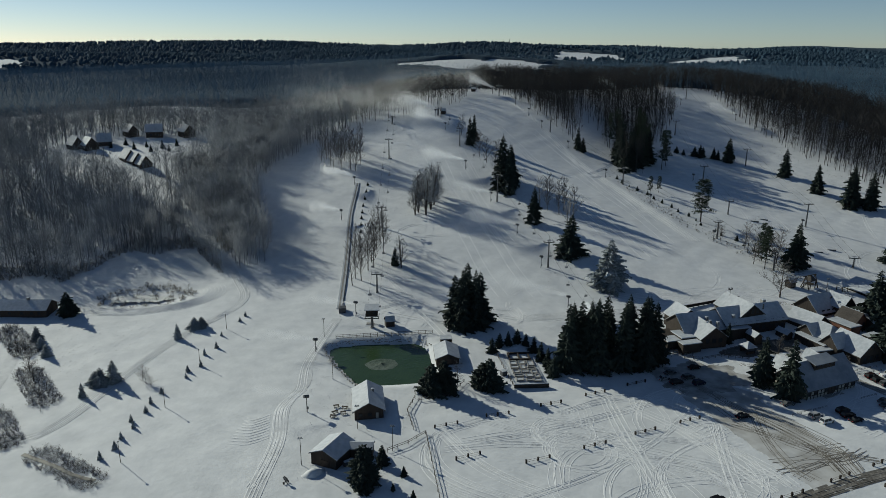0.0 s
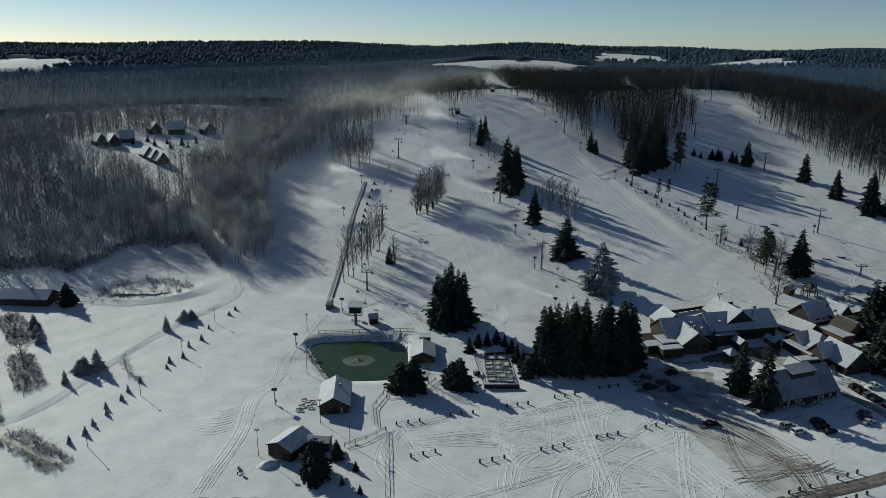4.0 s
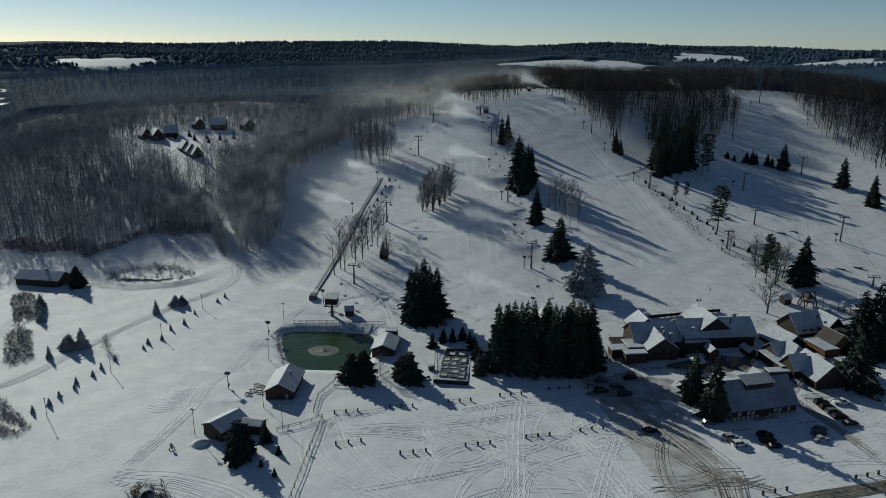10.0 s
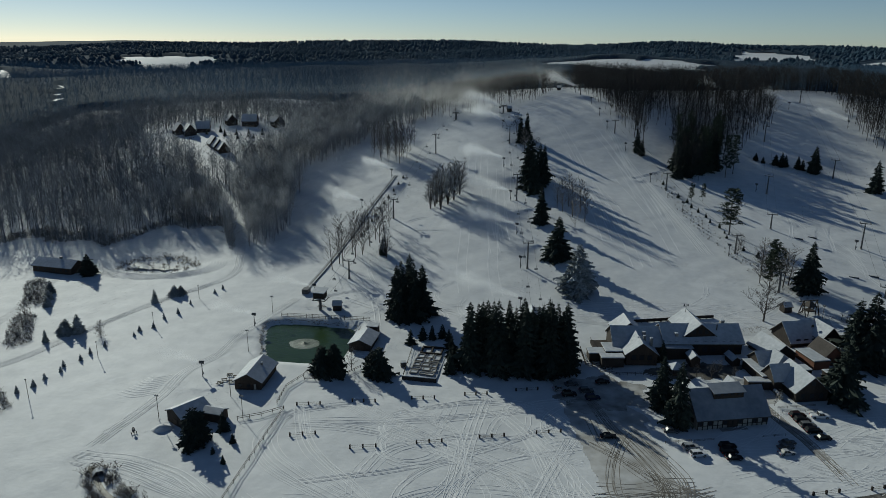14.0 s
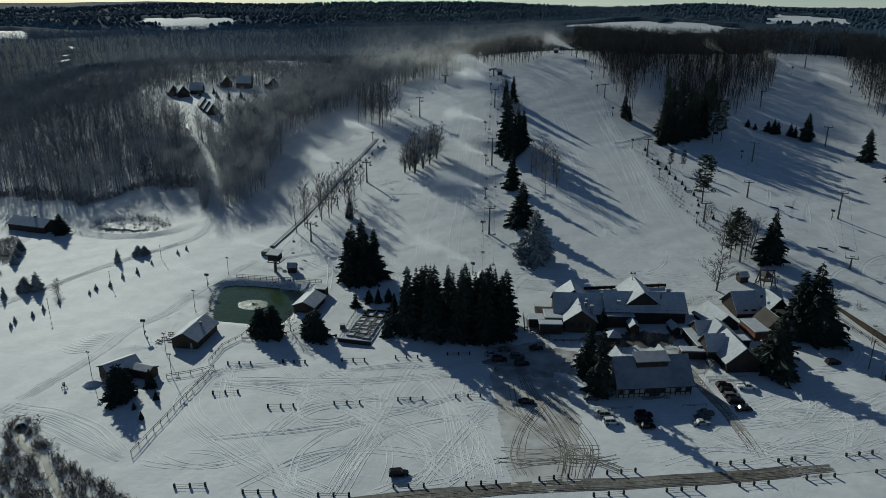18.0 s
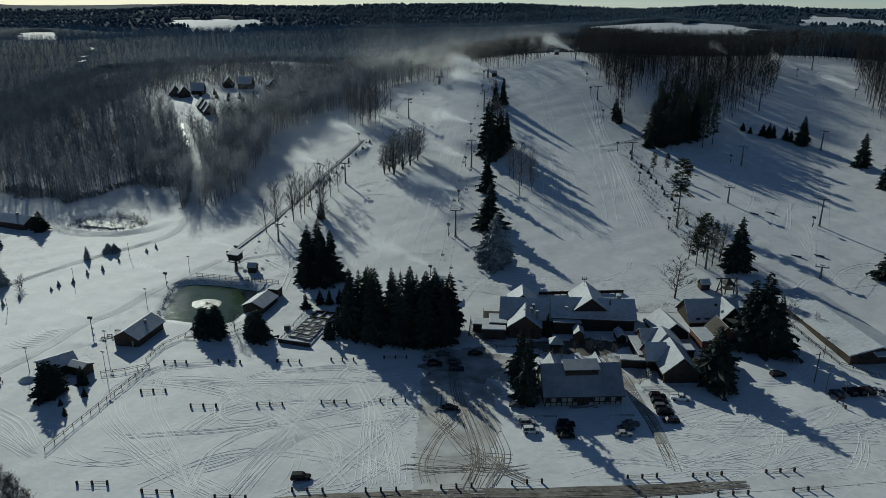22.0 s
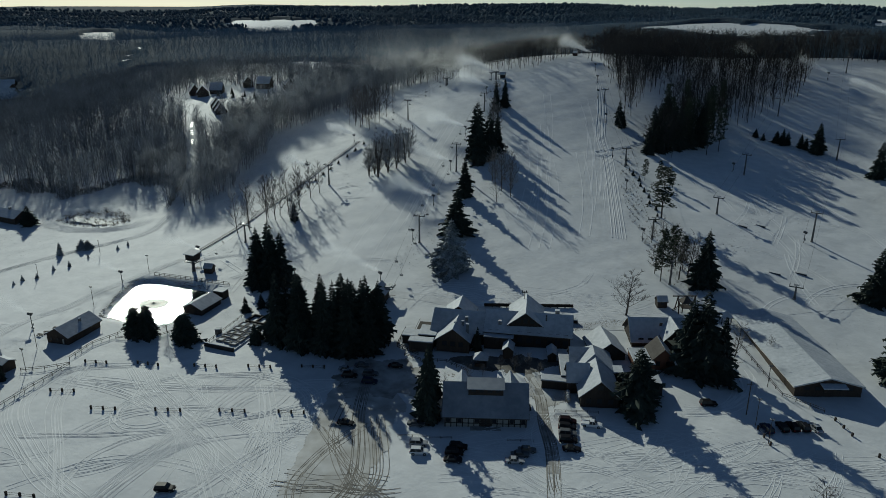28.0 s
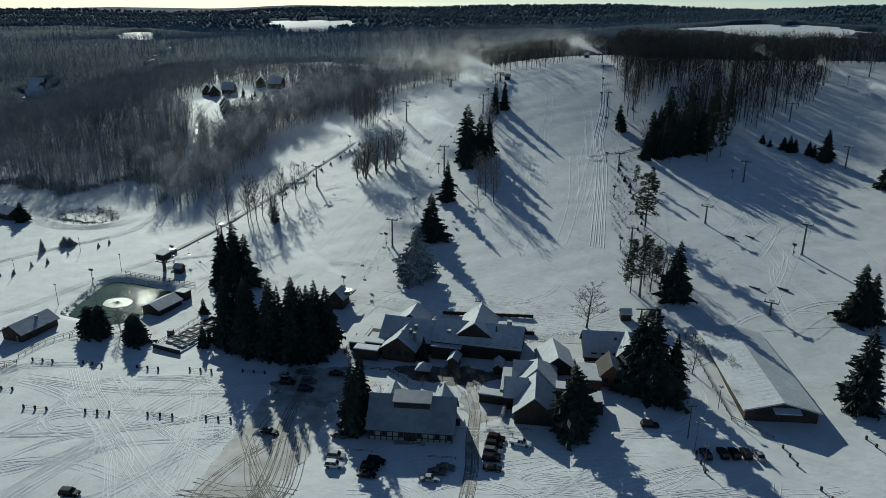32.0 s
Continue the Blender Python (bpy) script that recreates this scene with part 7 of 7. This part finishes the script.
def car_kind(style, paint_mat, label):
    """A parked car: body with wheel arches, cabin with panes, four wheels, lamps and snow on the roof."""
    ob = thing("car", 0, 0, -500, 0, label, "car", "parked cars")
    L, W, H, B = {"suv": (4.7, 1.9, 1.75, 1.0), "sedan": (4.6, 1.8, 1.45, 0.85), "pickup": (5.4, 1.95, 1.8, 1.0)}[style]
    l, w = L / 2, W / 2

    def loft(rows, mat, name):
        """Rounded rings along the car: x, floor, shoulder, half-width, inset of the top."""
        sh = Shape()
        for x, z0, z1, half, inset in rows:
            sh.v += [(x, -half * 0.94, z0), (x, -half, z0 + (z1 - z0) * 0.45), (x, -half + inset * 0.5, z1 - 0.1), (x, -half + inset, z1), (x, half - inset, z1), (x, half - inset * 0.5, z1 - 0.1), (x, half, z0 + (z1 - z0) * 0.45), (x, half * 0.94, z0)]
        for i in range(len(rows) - 1):
            sh.f += [(8 * i + j, 8 * i + (j + 1) % 8, 8 * i + 8 + (j + 1) % 8, 8 * i + 8 + j) for j in range(8)]
        sh.f += [tuple(range(8))[::-1], tuple(range(8 * len(rows) - 8, 8 * len(rows)))]
        return part(name, sh, mat, ob)
    loft([(-l, 0.42, B * 0.84, w * 0.84, 0.10), (-l + 0.10, 0.30, B * 0.96, w * 0.95, 0.12), (-l + 0.45, 0.26, B, w, 0.12), (0, 0.24, B, w, 0.12), (l - 1.25, 0.24, B, w, 0.12), (l - 0.5, 0.26, B * 0.93, w * 0.98, 0.14), (l - 0.1, 0.28, B * 0.82, w * 0.92, 0.16), (l, 0.36, B * 0.68, w * 0.80, 0.12)], paint_mat, "body")
    for cx in (l - 0.92, -l + 0.92):
        for sy in (-1, 1):
            part("wheel_arch", Shape().tube((cx, sy * (w - 0.24), 0.36), (cx, sy * (w + 0.002), 0.36), 0.42, 0.42, 12), RUBBER, ob)
    x0, x1 = {"suv": (-l + 0.15, l - 1.3), "sedan": (-l + 0.75, l - 1.45), "pickup": (-0.7, l - 1.4)}[style]
    s = 0.55 if style == "sedan" else 0.28
    cab = Shape().add([(x0, -w + .07, B - .03), (x1, -w + .07, B - .03), (x1, w - .07, B - .03), (x0, w - .07, B - .03), (x0 + s, -w + .24, H - .06), (x1 - .62, -w + .24, H - .06), (x1 - .62, w - .24, H - .06), (x0 + s, w - .24, H - .06)],
                      [(0, 1, 5, 4), (1, 2, 6, 5), (2, 3, 7, 6), (3, 0, 4, 7), (4, 5, 6, 7)])
    part("glasshouse", cab, GLASS, ob)
    part("roof", Shape().box(x0 + s - .04, x1 - .58, -w + .2, w - .2, H - .058, H, 0.05), paint_mat, ob)
    for sy in (-1, 1):
        for q in (0.0, 0.5, 1.0):
            xa, xb = x0 + (x1 - x0) * q, x0 + s + (x1 - .62 - x0 - s) * q
            part("pillar", Shape().beam((xa, sy * (w - .075), B - .02), (xb, sy * (w - .235), H - .05), .09, .05), paint_mat, ob)
    if style == "pickup":
        part("bed_rim", Shape().box(-l + .1, -0.8, -w + .02, -w + .12, B, B + .12).box(-l + .1, -0.8, w - .12, w - .02, B, B + .12), paint_mat, ob)
    for cx in (l - 0.92, -l + 0.92):
        for sy in (-1, 1):
            wh = part("wheel", Shape().tube((cx, sy * (w - .2), .33), (cx, sy * (w + .01), .33), .34, .34, 12), RUBBER, ob)
            part("rim", Shape().tube((cx, sy * (w + .012), .33), (cx, sy * (w + .03), .33), .2, .18, 8), CHROME, wh)
    for sy in (-1, 1):
        part("headlight", Shape().box(l - .10, l + .012, sy * (w - .32) - .2, sy * (w - .32) + .2, B * .66, B * .8), LAMPGLASS, ob)
        part("tail_light", Shape().box(-l - .012, -l + .1, sy * (w - .25) - .15, sy * (w - .25) + .15, B * .68, B * .92), REDGLASS, ob)
        part("mirror", Shape().box(x1 - .35, x1 - .15, sy * (w + .1) - .1, sy * (w + .1) + .1, B + .03, B + .2), paint_mat, ob)
    return ob


lots = {}
COLOURS = ("black", "white", "grey", "silver", "maroon", "navy")
for style, c, x, y, r in (("suv", 0, 38.4, 143.9, 17), ("suv", 3, 87.2, 178.9, 16), ("suv", 1, 88.6, 175.6, 16), ("suv", 0, 97.2, 180.6, 14), ("suv", 0, 97.0, 178.0, 14), ("sedan", 0, 97.6, 175.2, 14), ("sedan", 2, 112.6, 182.2, 16), ("sedan", 3, 112.0, 179.4, 16), ("sedan", 2, 113.8, 184.6, 16), ("sedan", 2, 83.4, 187.0, 10),
                          ("suv", 4, 121.2, 200.2, 12), ("suv", 0, 121.6, 197.4, 12), ("suv", 2, 122.2, 194.6, 12), ("suv", 0, 122.8, 191.8, 12), ("sedan", 0, 124.2, 188.4, 12), ("pickup", 1, 127.4, 200.6, 6), ("suv", 0, 156.4, 220.6, 20), ("suv", 5, 170.6, 213.0, 115), ("suv", 0, 174.4, 215, 112), ("suv", 4, 177.0, 216, 112), ("suv", 0, 179.6, 217, 112),
                          ("sedan", 3, 182.6, 217.6, 115), ("sedan", 2, 56.2, 211.8, 14), ("suv", 2, 60.8, 207.8, 14), ("suv", 0, 55.4, 204.8, 14), ("sedan", 0, 66.2, 214.6, 14), ("sedan", 0, 65.6, 181.6, 8), ("sedan", 3, 52.5, 208.2, 14), ("suv", 5, 62.5, 203.5, 14)):
    m = pose(x, y, ground(x, y) + 0.04, 0, 0, r)
    if (style, c) not in lots:
        lots[style, c] = car_kind(style, PAINTS[c], f"{COLOURS[c]} {style} parked on the snowy lot")
        lots[style, c].matrix_basis = m
    else:
        copy_thing(lots[style, c], m)

# ---- terrace garden, picnic tables and small things ----
ter = thing("terrace_garden", 7.6, 220.8, ground(7.6, 221), -2, "walled miniature-golf terrace under snow with stone beds", "terrace")
part("platform", Shape().box(-5.2, 5.4, -13, 13.2, -0.6, 0.25), ROOFSNOW, ter)
part("front_wall", Shape().box(-5.6, 5.8, -13.4, -12.9, -0.8, 1.2), DARKWOOD, ter)
part("front_wall_snow", Shape().box(-5.6, 5.8, -13.4, -12.9, 1.204, 1.36, .08), ROOFSNOW, ter)
part("back_basin", Shape().box(-3.8, 3.8, 6.4, 6.9, 0.2, 1.0).box(-3.8, 3.8, 11.6, 12.1, 0.2, 1.0).box(-3.8, -3.3, 6.9, 11.6, 0.2, 1.0).box(3.3, 3.8, 6.9, 11.6, 0.2, 1.0).box(-0.3, 0.2, 6.9, 11.6, 0.2, 0.9), DARKWOOD, ter)
grng = random.Random(3)
for x, y, w, d in ((-2.9, 4.2, 1.3, 1.5), (0.2, 4.4, 1.2, 1.4), (3.0, 3.6, 1.2, 2.0), (-2.9, 1.0, 1.4, 1.1), (-0.1, 0.8, 0.9, 1.6), (2.6, -0.4, 1.5, 0.8), (-3.0, -2.2, 1.2, 1.3), (0.0, -2.6, 1.3, 0.9), (3.1, -3.0, 1.0, 1.3), (-2.6, -5.4, 1.6, 0.9), (1.0, -5.6, 1.2, 1.2), (3.6, -6.2, 0.8, 1.2), (-2.8, -8.2, 1.3, 1.1), (0.4, -8.8, 1.1, 0.8), (3.0, -9.2, 1.2, 1.0)):
    t = 0.28
    bed = part("stone_bed", Shape().box(x - w, x + w, y - d, y - d + t, 0.2, 0.8).box(x - w, x + w, y + d - t, y + d, 0.2, 0.8).box(x - w, x - w + t, y - d + t, y + d - t, 0.2, 0.8).box(x + w - t, x + w, y - d + t, y + d - t, 0.2, 0.8), STONE, ter)
    part("bed_snow", Shape().box(x - w + t, x + w - t, y - d + t, y + d - t, 0.24, grng.uniform(0.45, 0.7), .05), ROOFSNOW, bed)
for k, (x, y, r) in enumerate(((-55.6, 202.8, 10), (-53.0, 201.6, -15), (-55.9, 199.2, 25), (-53.4, 198.4, 5), (-56.4, 196.8, -20))):
    ob = thing("picnic_table", x, y, ground(x, y), r, "wooden picnic table with attached benches in the snow", "picnic table", "picnic tables")
    part("tabletop", Shape().box(-0.9, 0.9, -0.38, 0.38, 0.70, 0.76), DARKWOOD, ob)
    for s in (-0.75, 0.75):
        part("bench", Shape().box(-0.9, 0.9, s - 0.13, s + 0.13, 0.42, 0.46), DARKWOOD, ob)
    for s in (-0.65, 0.65):
        part("leg_frame", Shape().beam((s, -0.8, -0.1), (s, -0.2, 0.7), 0.08, 0.1).beam((s, 0.8, -0.1), (s, 0.2, 0.7), 0.08, 0.1).beam((s, -0.8, 0.4), (s, 0.8, 0.4), 0.06, 0.1), DARKWOOD, ob)
for x, y, r in ((170.8, 362.2, 60), (178.5, 366.1, 60), (181, 319.2, 70), (190.6, 322.8, 70)):
    ob = thing("terrain_box", x, y, ground(x, y), r, "flat slide box feature set on the snow run", "slide box", "slide boxes")
    part("deck", Shape().box(-0.5, 0.5, -2.2, 2.2, 0.5, 0.62), LAMPGLASS, ob)
    part("base", Shape().box(-0.4, 0.4, -2.0, 2.0, -0.6, 0.5), DARKSTEEL, ob)
swing = thing("swing_frame", 149, 277.5, ground(149, 277.5), 20, "dark timber play frame with a roofed tower beside the run", "play frame", scale=1.35)
for s in (-2.2, 2.2):
    part("leg", Shape().beam((s, -1.6, -0.3), (s, 0, 4.2), 0.22, 0.22).beam((s, 1.6, -0.3), (s, 0, 4.2), 0.22, 0.22), DARKWOOD, swing)
part("top_beam", Shape().beam((-3.6, 0, 4.2), (2.6, 0, 4.2), 0.24, 0.24), DARKWOOD, swing)
for x, y in ((-1.2, -1.2), (1.2, -1.2), (1.2, 1.2), (-1.2, 1.2)):
    part("tower_post", Shape().box(x - 0.1, x + 0.1, y - 0.1, y + 0.1, -0.3, 2.7), DARKWOOD, swing)
part("tower_floor", Shape().box(-1.3, 1.3, -1.3, 1.3, 1.2, 1.35), DARKWOOD, swing)
part("tower_roof", Shape().add([(-1.5, -1.5, 2.6), (1.5, -1.5, 2.6), (1.5, 1.5, 2.6), (-1.5, 1.5, 2.6), (0, 0, 4.4)], [(3, 2, 1, 0), (0, 1, 4), (1, 2, 4), (2, 3, 4), (3, 0, 4)]), COPPER, swing, "dark shingled tower roof")
for k in range(4):
    part("slide_step", Shape().box(-3.4 + 0.4 * k, -3.0 + 0.4 * k, -0.4, 0.4, 0.3 + 0.3 * k, 0.4 + 0.3 * k), DARKWOOD, swing)
heap = thing("snow_heap", -60.5, 168.6, ground(-60.5, 168.6), 20, "heap of ploughed snow and brush against the shed", "snow heap")
hp = Shape()
for j in range(5):
    hp.v += [(3.4 * (1 - j / 5) * math.cos(a) * (1 + .15 * math.sin(3 * a + j)), 2.0 * (1 - j / 5) * math.sin(a), -0.3 + 1.7 * math.sin(j / 4 * 1.4)) for a in np.linspace(0, 5.9, 14)]
hp.f += [(14 * i + j, 14 * i + (j + 1) % 14, 14 * i + 14 + (j + 1) % 14, 14 * i + 14 + j) for i in range(4) for j in range(14)] + [tuple(range(56, 70))]
part("mound", hp, PACKED, heap, smooth=True)
culvert = thing("culvert", -65.5, 146.2, ground(-65.5, 146.2), 35, "dark culvert mouth in the snowy creek bank", "culvert")
part("pipe", Shape().tube((0, -1.2, 0.3), (0, 0.8, 0.5), 0.9, 0.9, 14, False), DARKSTEEL, culvert)
part("back", Shape().tube((0, 0.7, 0.48), (0, 0.82, 0.5), 0.9, 0.9, 14), RUBBER, culvert)
part("snow_cap", Shape().add([(-1.6, -0.9, 0.2), (1.6, -0.9, 0.2), (1.7, 1.4, 0.3), (-1.7, 1.4, 0.3), (-0.7, -0.8, 1.35), (0.7, -0.8, 1.35), (0.7, 1.2, 1.4), (-0.7, 1.2, 1.4)], [(4, 5, 6, 7), (1, 2, 6, 5), (2, 3, 7, 6), (3, 0, 4, 7)]), ROOFSNOW, culvert)

# ---- artificial snow hanging in the air by the guns ----
sun_u = sun_way.orthogonal().normalized()
sun_v = np.array(sun_way.cross(sun_u))
sun_u = np.array(sun_u)


def spray(name, puffs, size, label, more=1.5, mat=FLAKE):
    """Loose flat flakes round a chain of puffs: x, y, z over the ground there, spread along x, y, z, and how many."""
    r = np.random.RandomState(len(puffs) * 7 + int(abs(puffs[0][0])))
    V = []
    for x, y, z, sx, sy, sz, n in puffs:
        n = int(n * more)
        p = r.normal(0, 1, (n, 3)) * (sx, sy, sz)
        # curls and gaps in the cloud
        p[:, 0] += sx * 0.5 * np.sin(p[:, 2] * 0.5 + p[:, 1] * 0.2 + x)
        p[:, 2] += sz * 0.5 * np.sin(p[:, 0] * 0.35 + p[:, 1] * 0.25 + y)
        p += (x, y, 0)
        p[:, 2] += land(p[:, 0], p[:, 1]) * 0.3 + ground(x, y) * 0.7 + z
        p[:, 2] = np.maximum(p[:, 2], land(p[:, 0], p[:, 1]) + r.uniform(0.2, 1.5, n))
        a = r.normal(0, 1, (n, 3, 1)) * sun_u + r.normal(0, 1, (n, 3, 1)) * sun_v + r.normal(0, 0.25, (n, 3, 3))
        a /= np.linalg.norm(a, axis=2, keepdims=True)
        V.append((p[:, None] + a * r.uniform(0.5, 1.2, (n, 1, 1)) * size).reshape(-1, 3))
    V = np.concatenate(V)
    return tagged(new(name, arrays(name, V, np.arange(len(V)).reshape(-1, 3), mat)), label, "snow spray", kind="stuff")


def jet(x, y, z, reach, rise, wide, n, ax=-1.0, ay=0.15):
    """A jet that widens from a gun's mouth, then sinks and drifts off."""
    out = []
    for k in range(14):
        t = (k + 0.5) / 14
        s = 0.3 + wide * t ** 1.3
        out.append((x + ax * reach * t, y + ay * reach * t, z + rise * t ** 0.8, reach / 24 + s * 0.4, s, s * 0.55, n * (0.6 + 0.8 * t) / 14))
    return out


for x, y, reach, rise, wide, n, size in ((32.1, 344, 24, 6, 3.5, 9000, 0.16), (26.3, 387, 24, 6, 3.5, 9000, 0.18), (19.2, 436, 24, 6, 3.5, 9000, 0.2), (-49.7, 428, 18, 6, 3, 7000, 0.2), (-57, 382, 16, 4, 3, 5000, 0.18), (37.3, 269, 26, 6, 3.5, 8000, 0.14), (14, 500, 20, 8, 4, 10000, 0.22), (10, 528, 24, 10, 5, 12000, 0.22), (66, 600, 22, 9, 4, 9000, 0.24),
                                         (-49.5, 273, 18, 3, 2.2, 4000, 0.1), (-64, 243.5, 18, 2.5, 2, 3500, 0.09), (-64.4, 201.2, 16, 2.5, 2, 3500, 0.08), (232, 600, 20, 9, 3, 6000, 0.24), (190, 640, 16, 8, 3, 5000, 0.24), (262, 560, 22, 8, 3, 5000, 0.24)):
    spray("snow_plume", jet(x, y, 5.0, reach, rise, wide, n * 1.5), size * 0.78, "plume of artificial snow blowing from a snow gun")
spray("summit_mist", [(-4, 532, 7, 5, 4, 3, 7000), (-14, 536, 9, 7, 5, 4, 9000), (-28, 540, 10, 9, 6, 5, 10000), (-42, 546, 12, 10, 7, 6, 10000), (-56, 548, 14, 9, 7, 6, 8000), (-70, 550, 16, 9, 7, 6, 5000), (-82, 554, 20, 10, 8, 7, 3500), (-94, 558, 24, 11, 9, 8, 2200), (-18, 548, 20, 9, 6, 6, 5000), (-40, 556, 16, 12, 8, 6, 3500), (-62, 556, 28, 10, 9, 7, 2500), (-84, 562, 34, 12, 9, 8, 1400), (0, 565, 14, 12, 8, 5, 2500),
                          (-120, 560, 22, 16, 12, 8, 1000), (46, 610, 11, 8, 6, 4, 5000), (30, 616, 14, 10, 8, 5, 4000), (8, 622, 16, 14, 8, 5, 3500), (-20, 600, 18, 22, 12, 6, 4000)], 0.17, "drifting cloud of fine artificial snow over the hilltop", 2.4, MIST)
spray("wood_mist", [(-100, 420, 14, 16, 20, 7, 6000), (-112, 360, 13, 12, 14, 6, 4500), (-130, 470, 20, 24, 24, 8, 6000), (-180, 500, 24, 40, 30, 9, 6000), (-240, 560, 26, 60, 40, 10, 7000), (120, 640, 22, 40, 20, 8, 5000), (220, 650, 22, 40, 20, 8, 5000)], 0.16, "faint snow haze hanging among the trees", 1.1, MIST)
spray("run_mist", [(-62, 440, 8, 9, 9, 4, 5000), (-78, 432, 9, 12, 14, 5, 5000), (-95, 425, 10, 12, 16, 5, 4000), (-88, 385, 9, 12, 14, 5, 4000), (-84, 345, 8, 9, 12, 5, 3000), (-104, 340, 12, 12, 8, 6, 3000), (0, 350, 4, 10, 10, 2.5, 7000), (0, 395, 4, 10, 12, 2.5, 8000), (-6, 450, 5, 10, 14, 3, 9000), (-14, 495, 5, 12, 12, 3.5, 9000), (-28, 525, 5, 12, 8, 3, 6000), (10, 300, 3, 10, 12, 2, 4500)], 0.115, "thin haze of artificial snow drifting over the runs", 1.7)
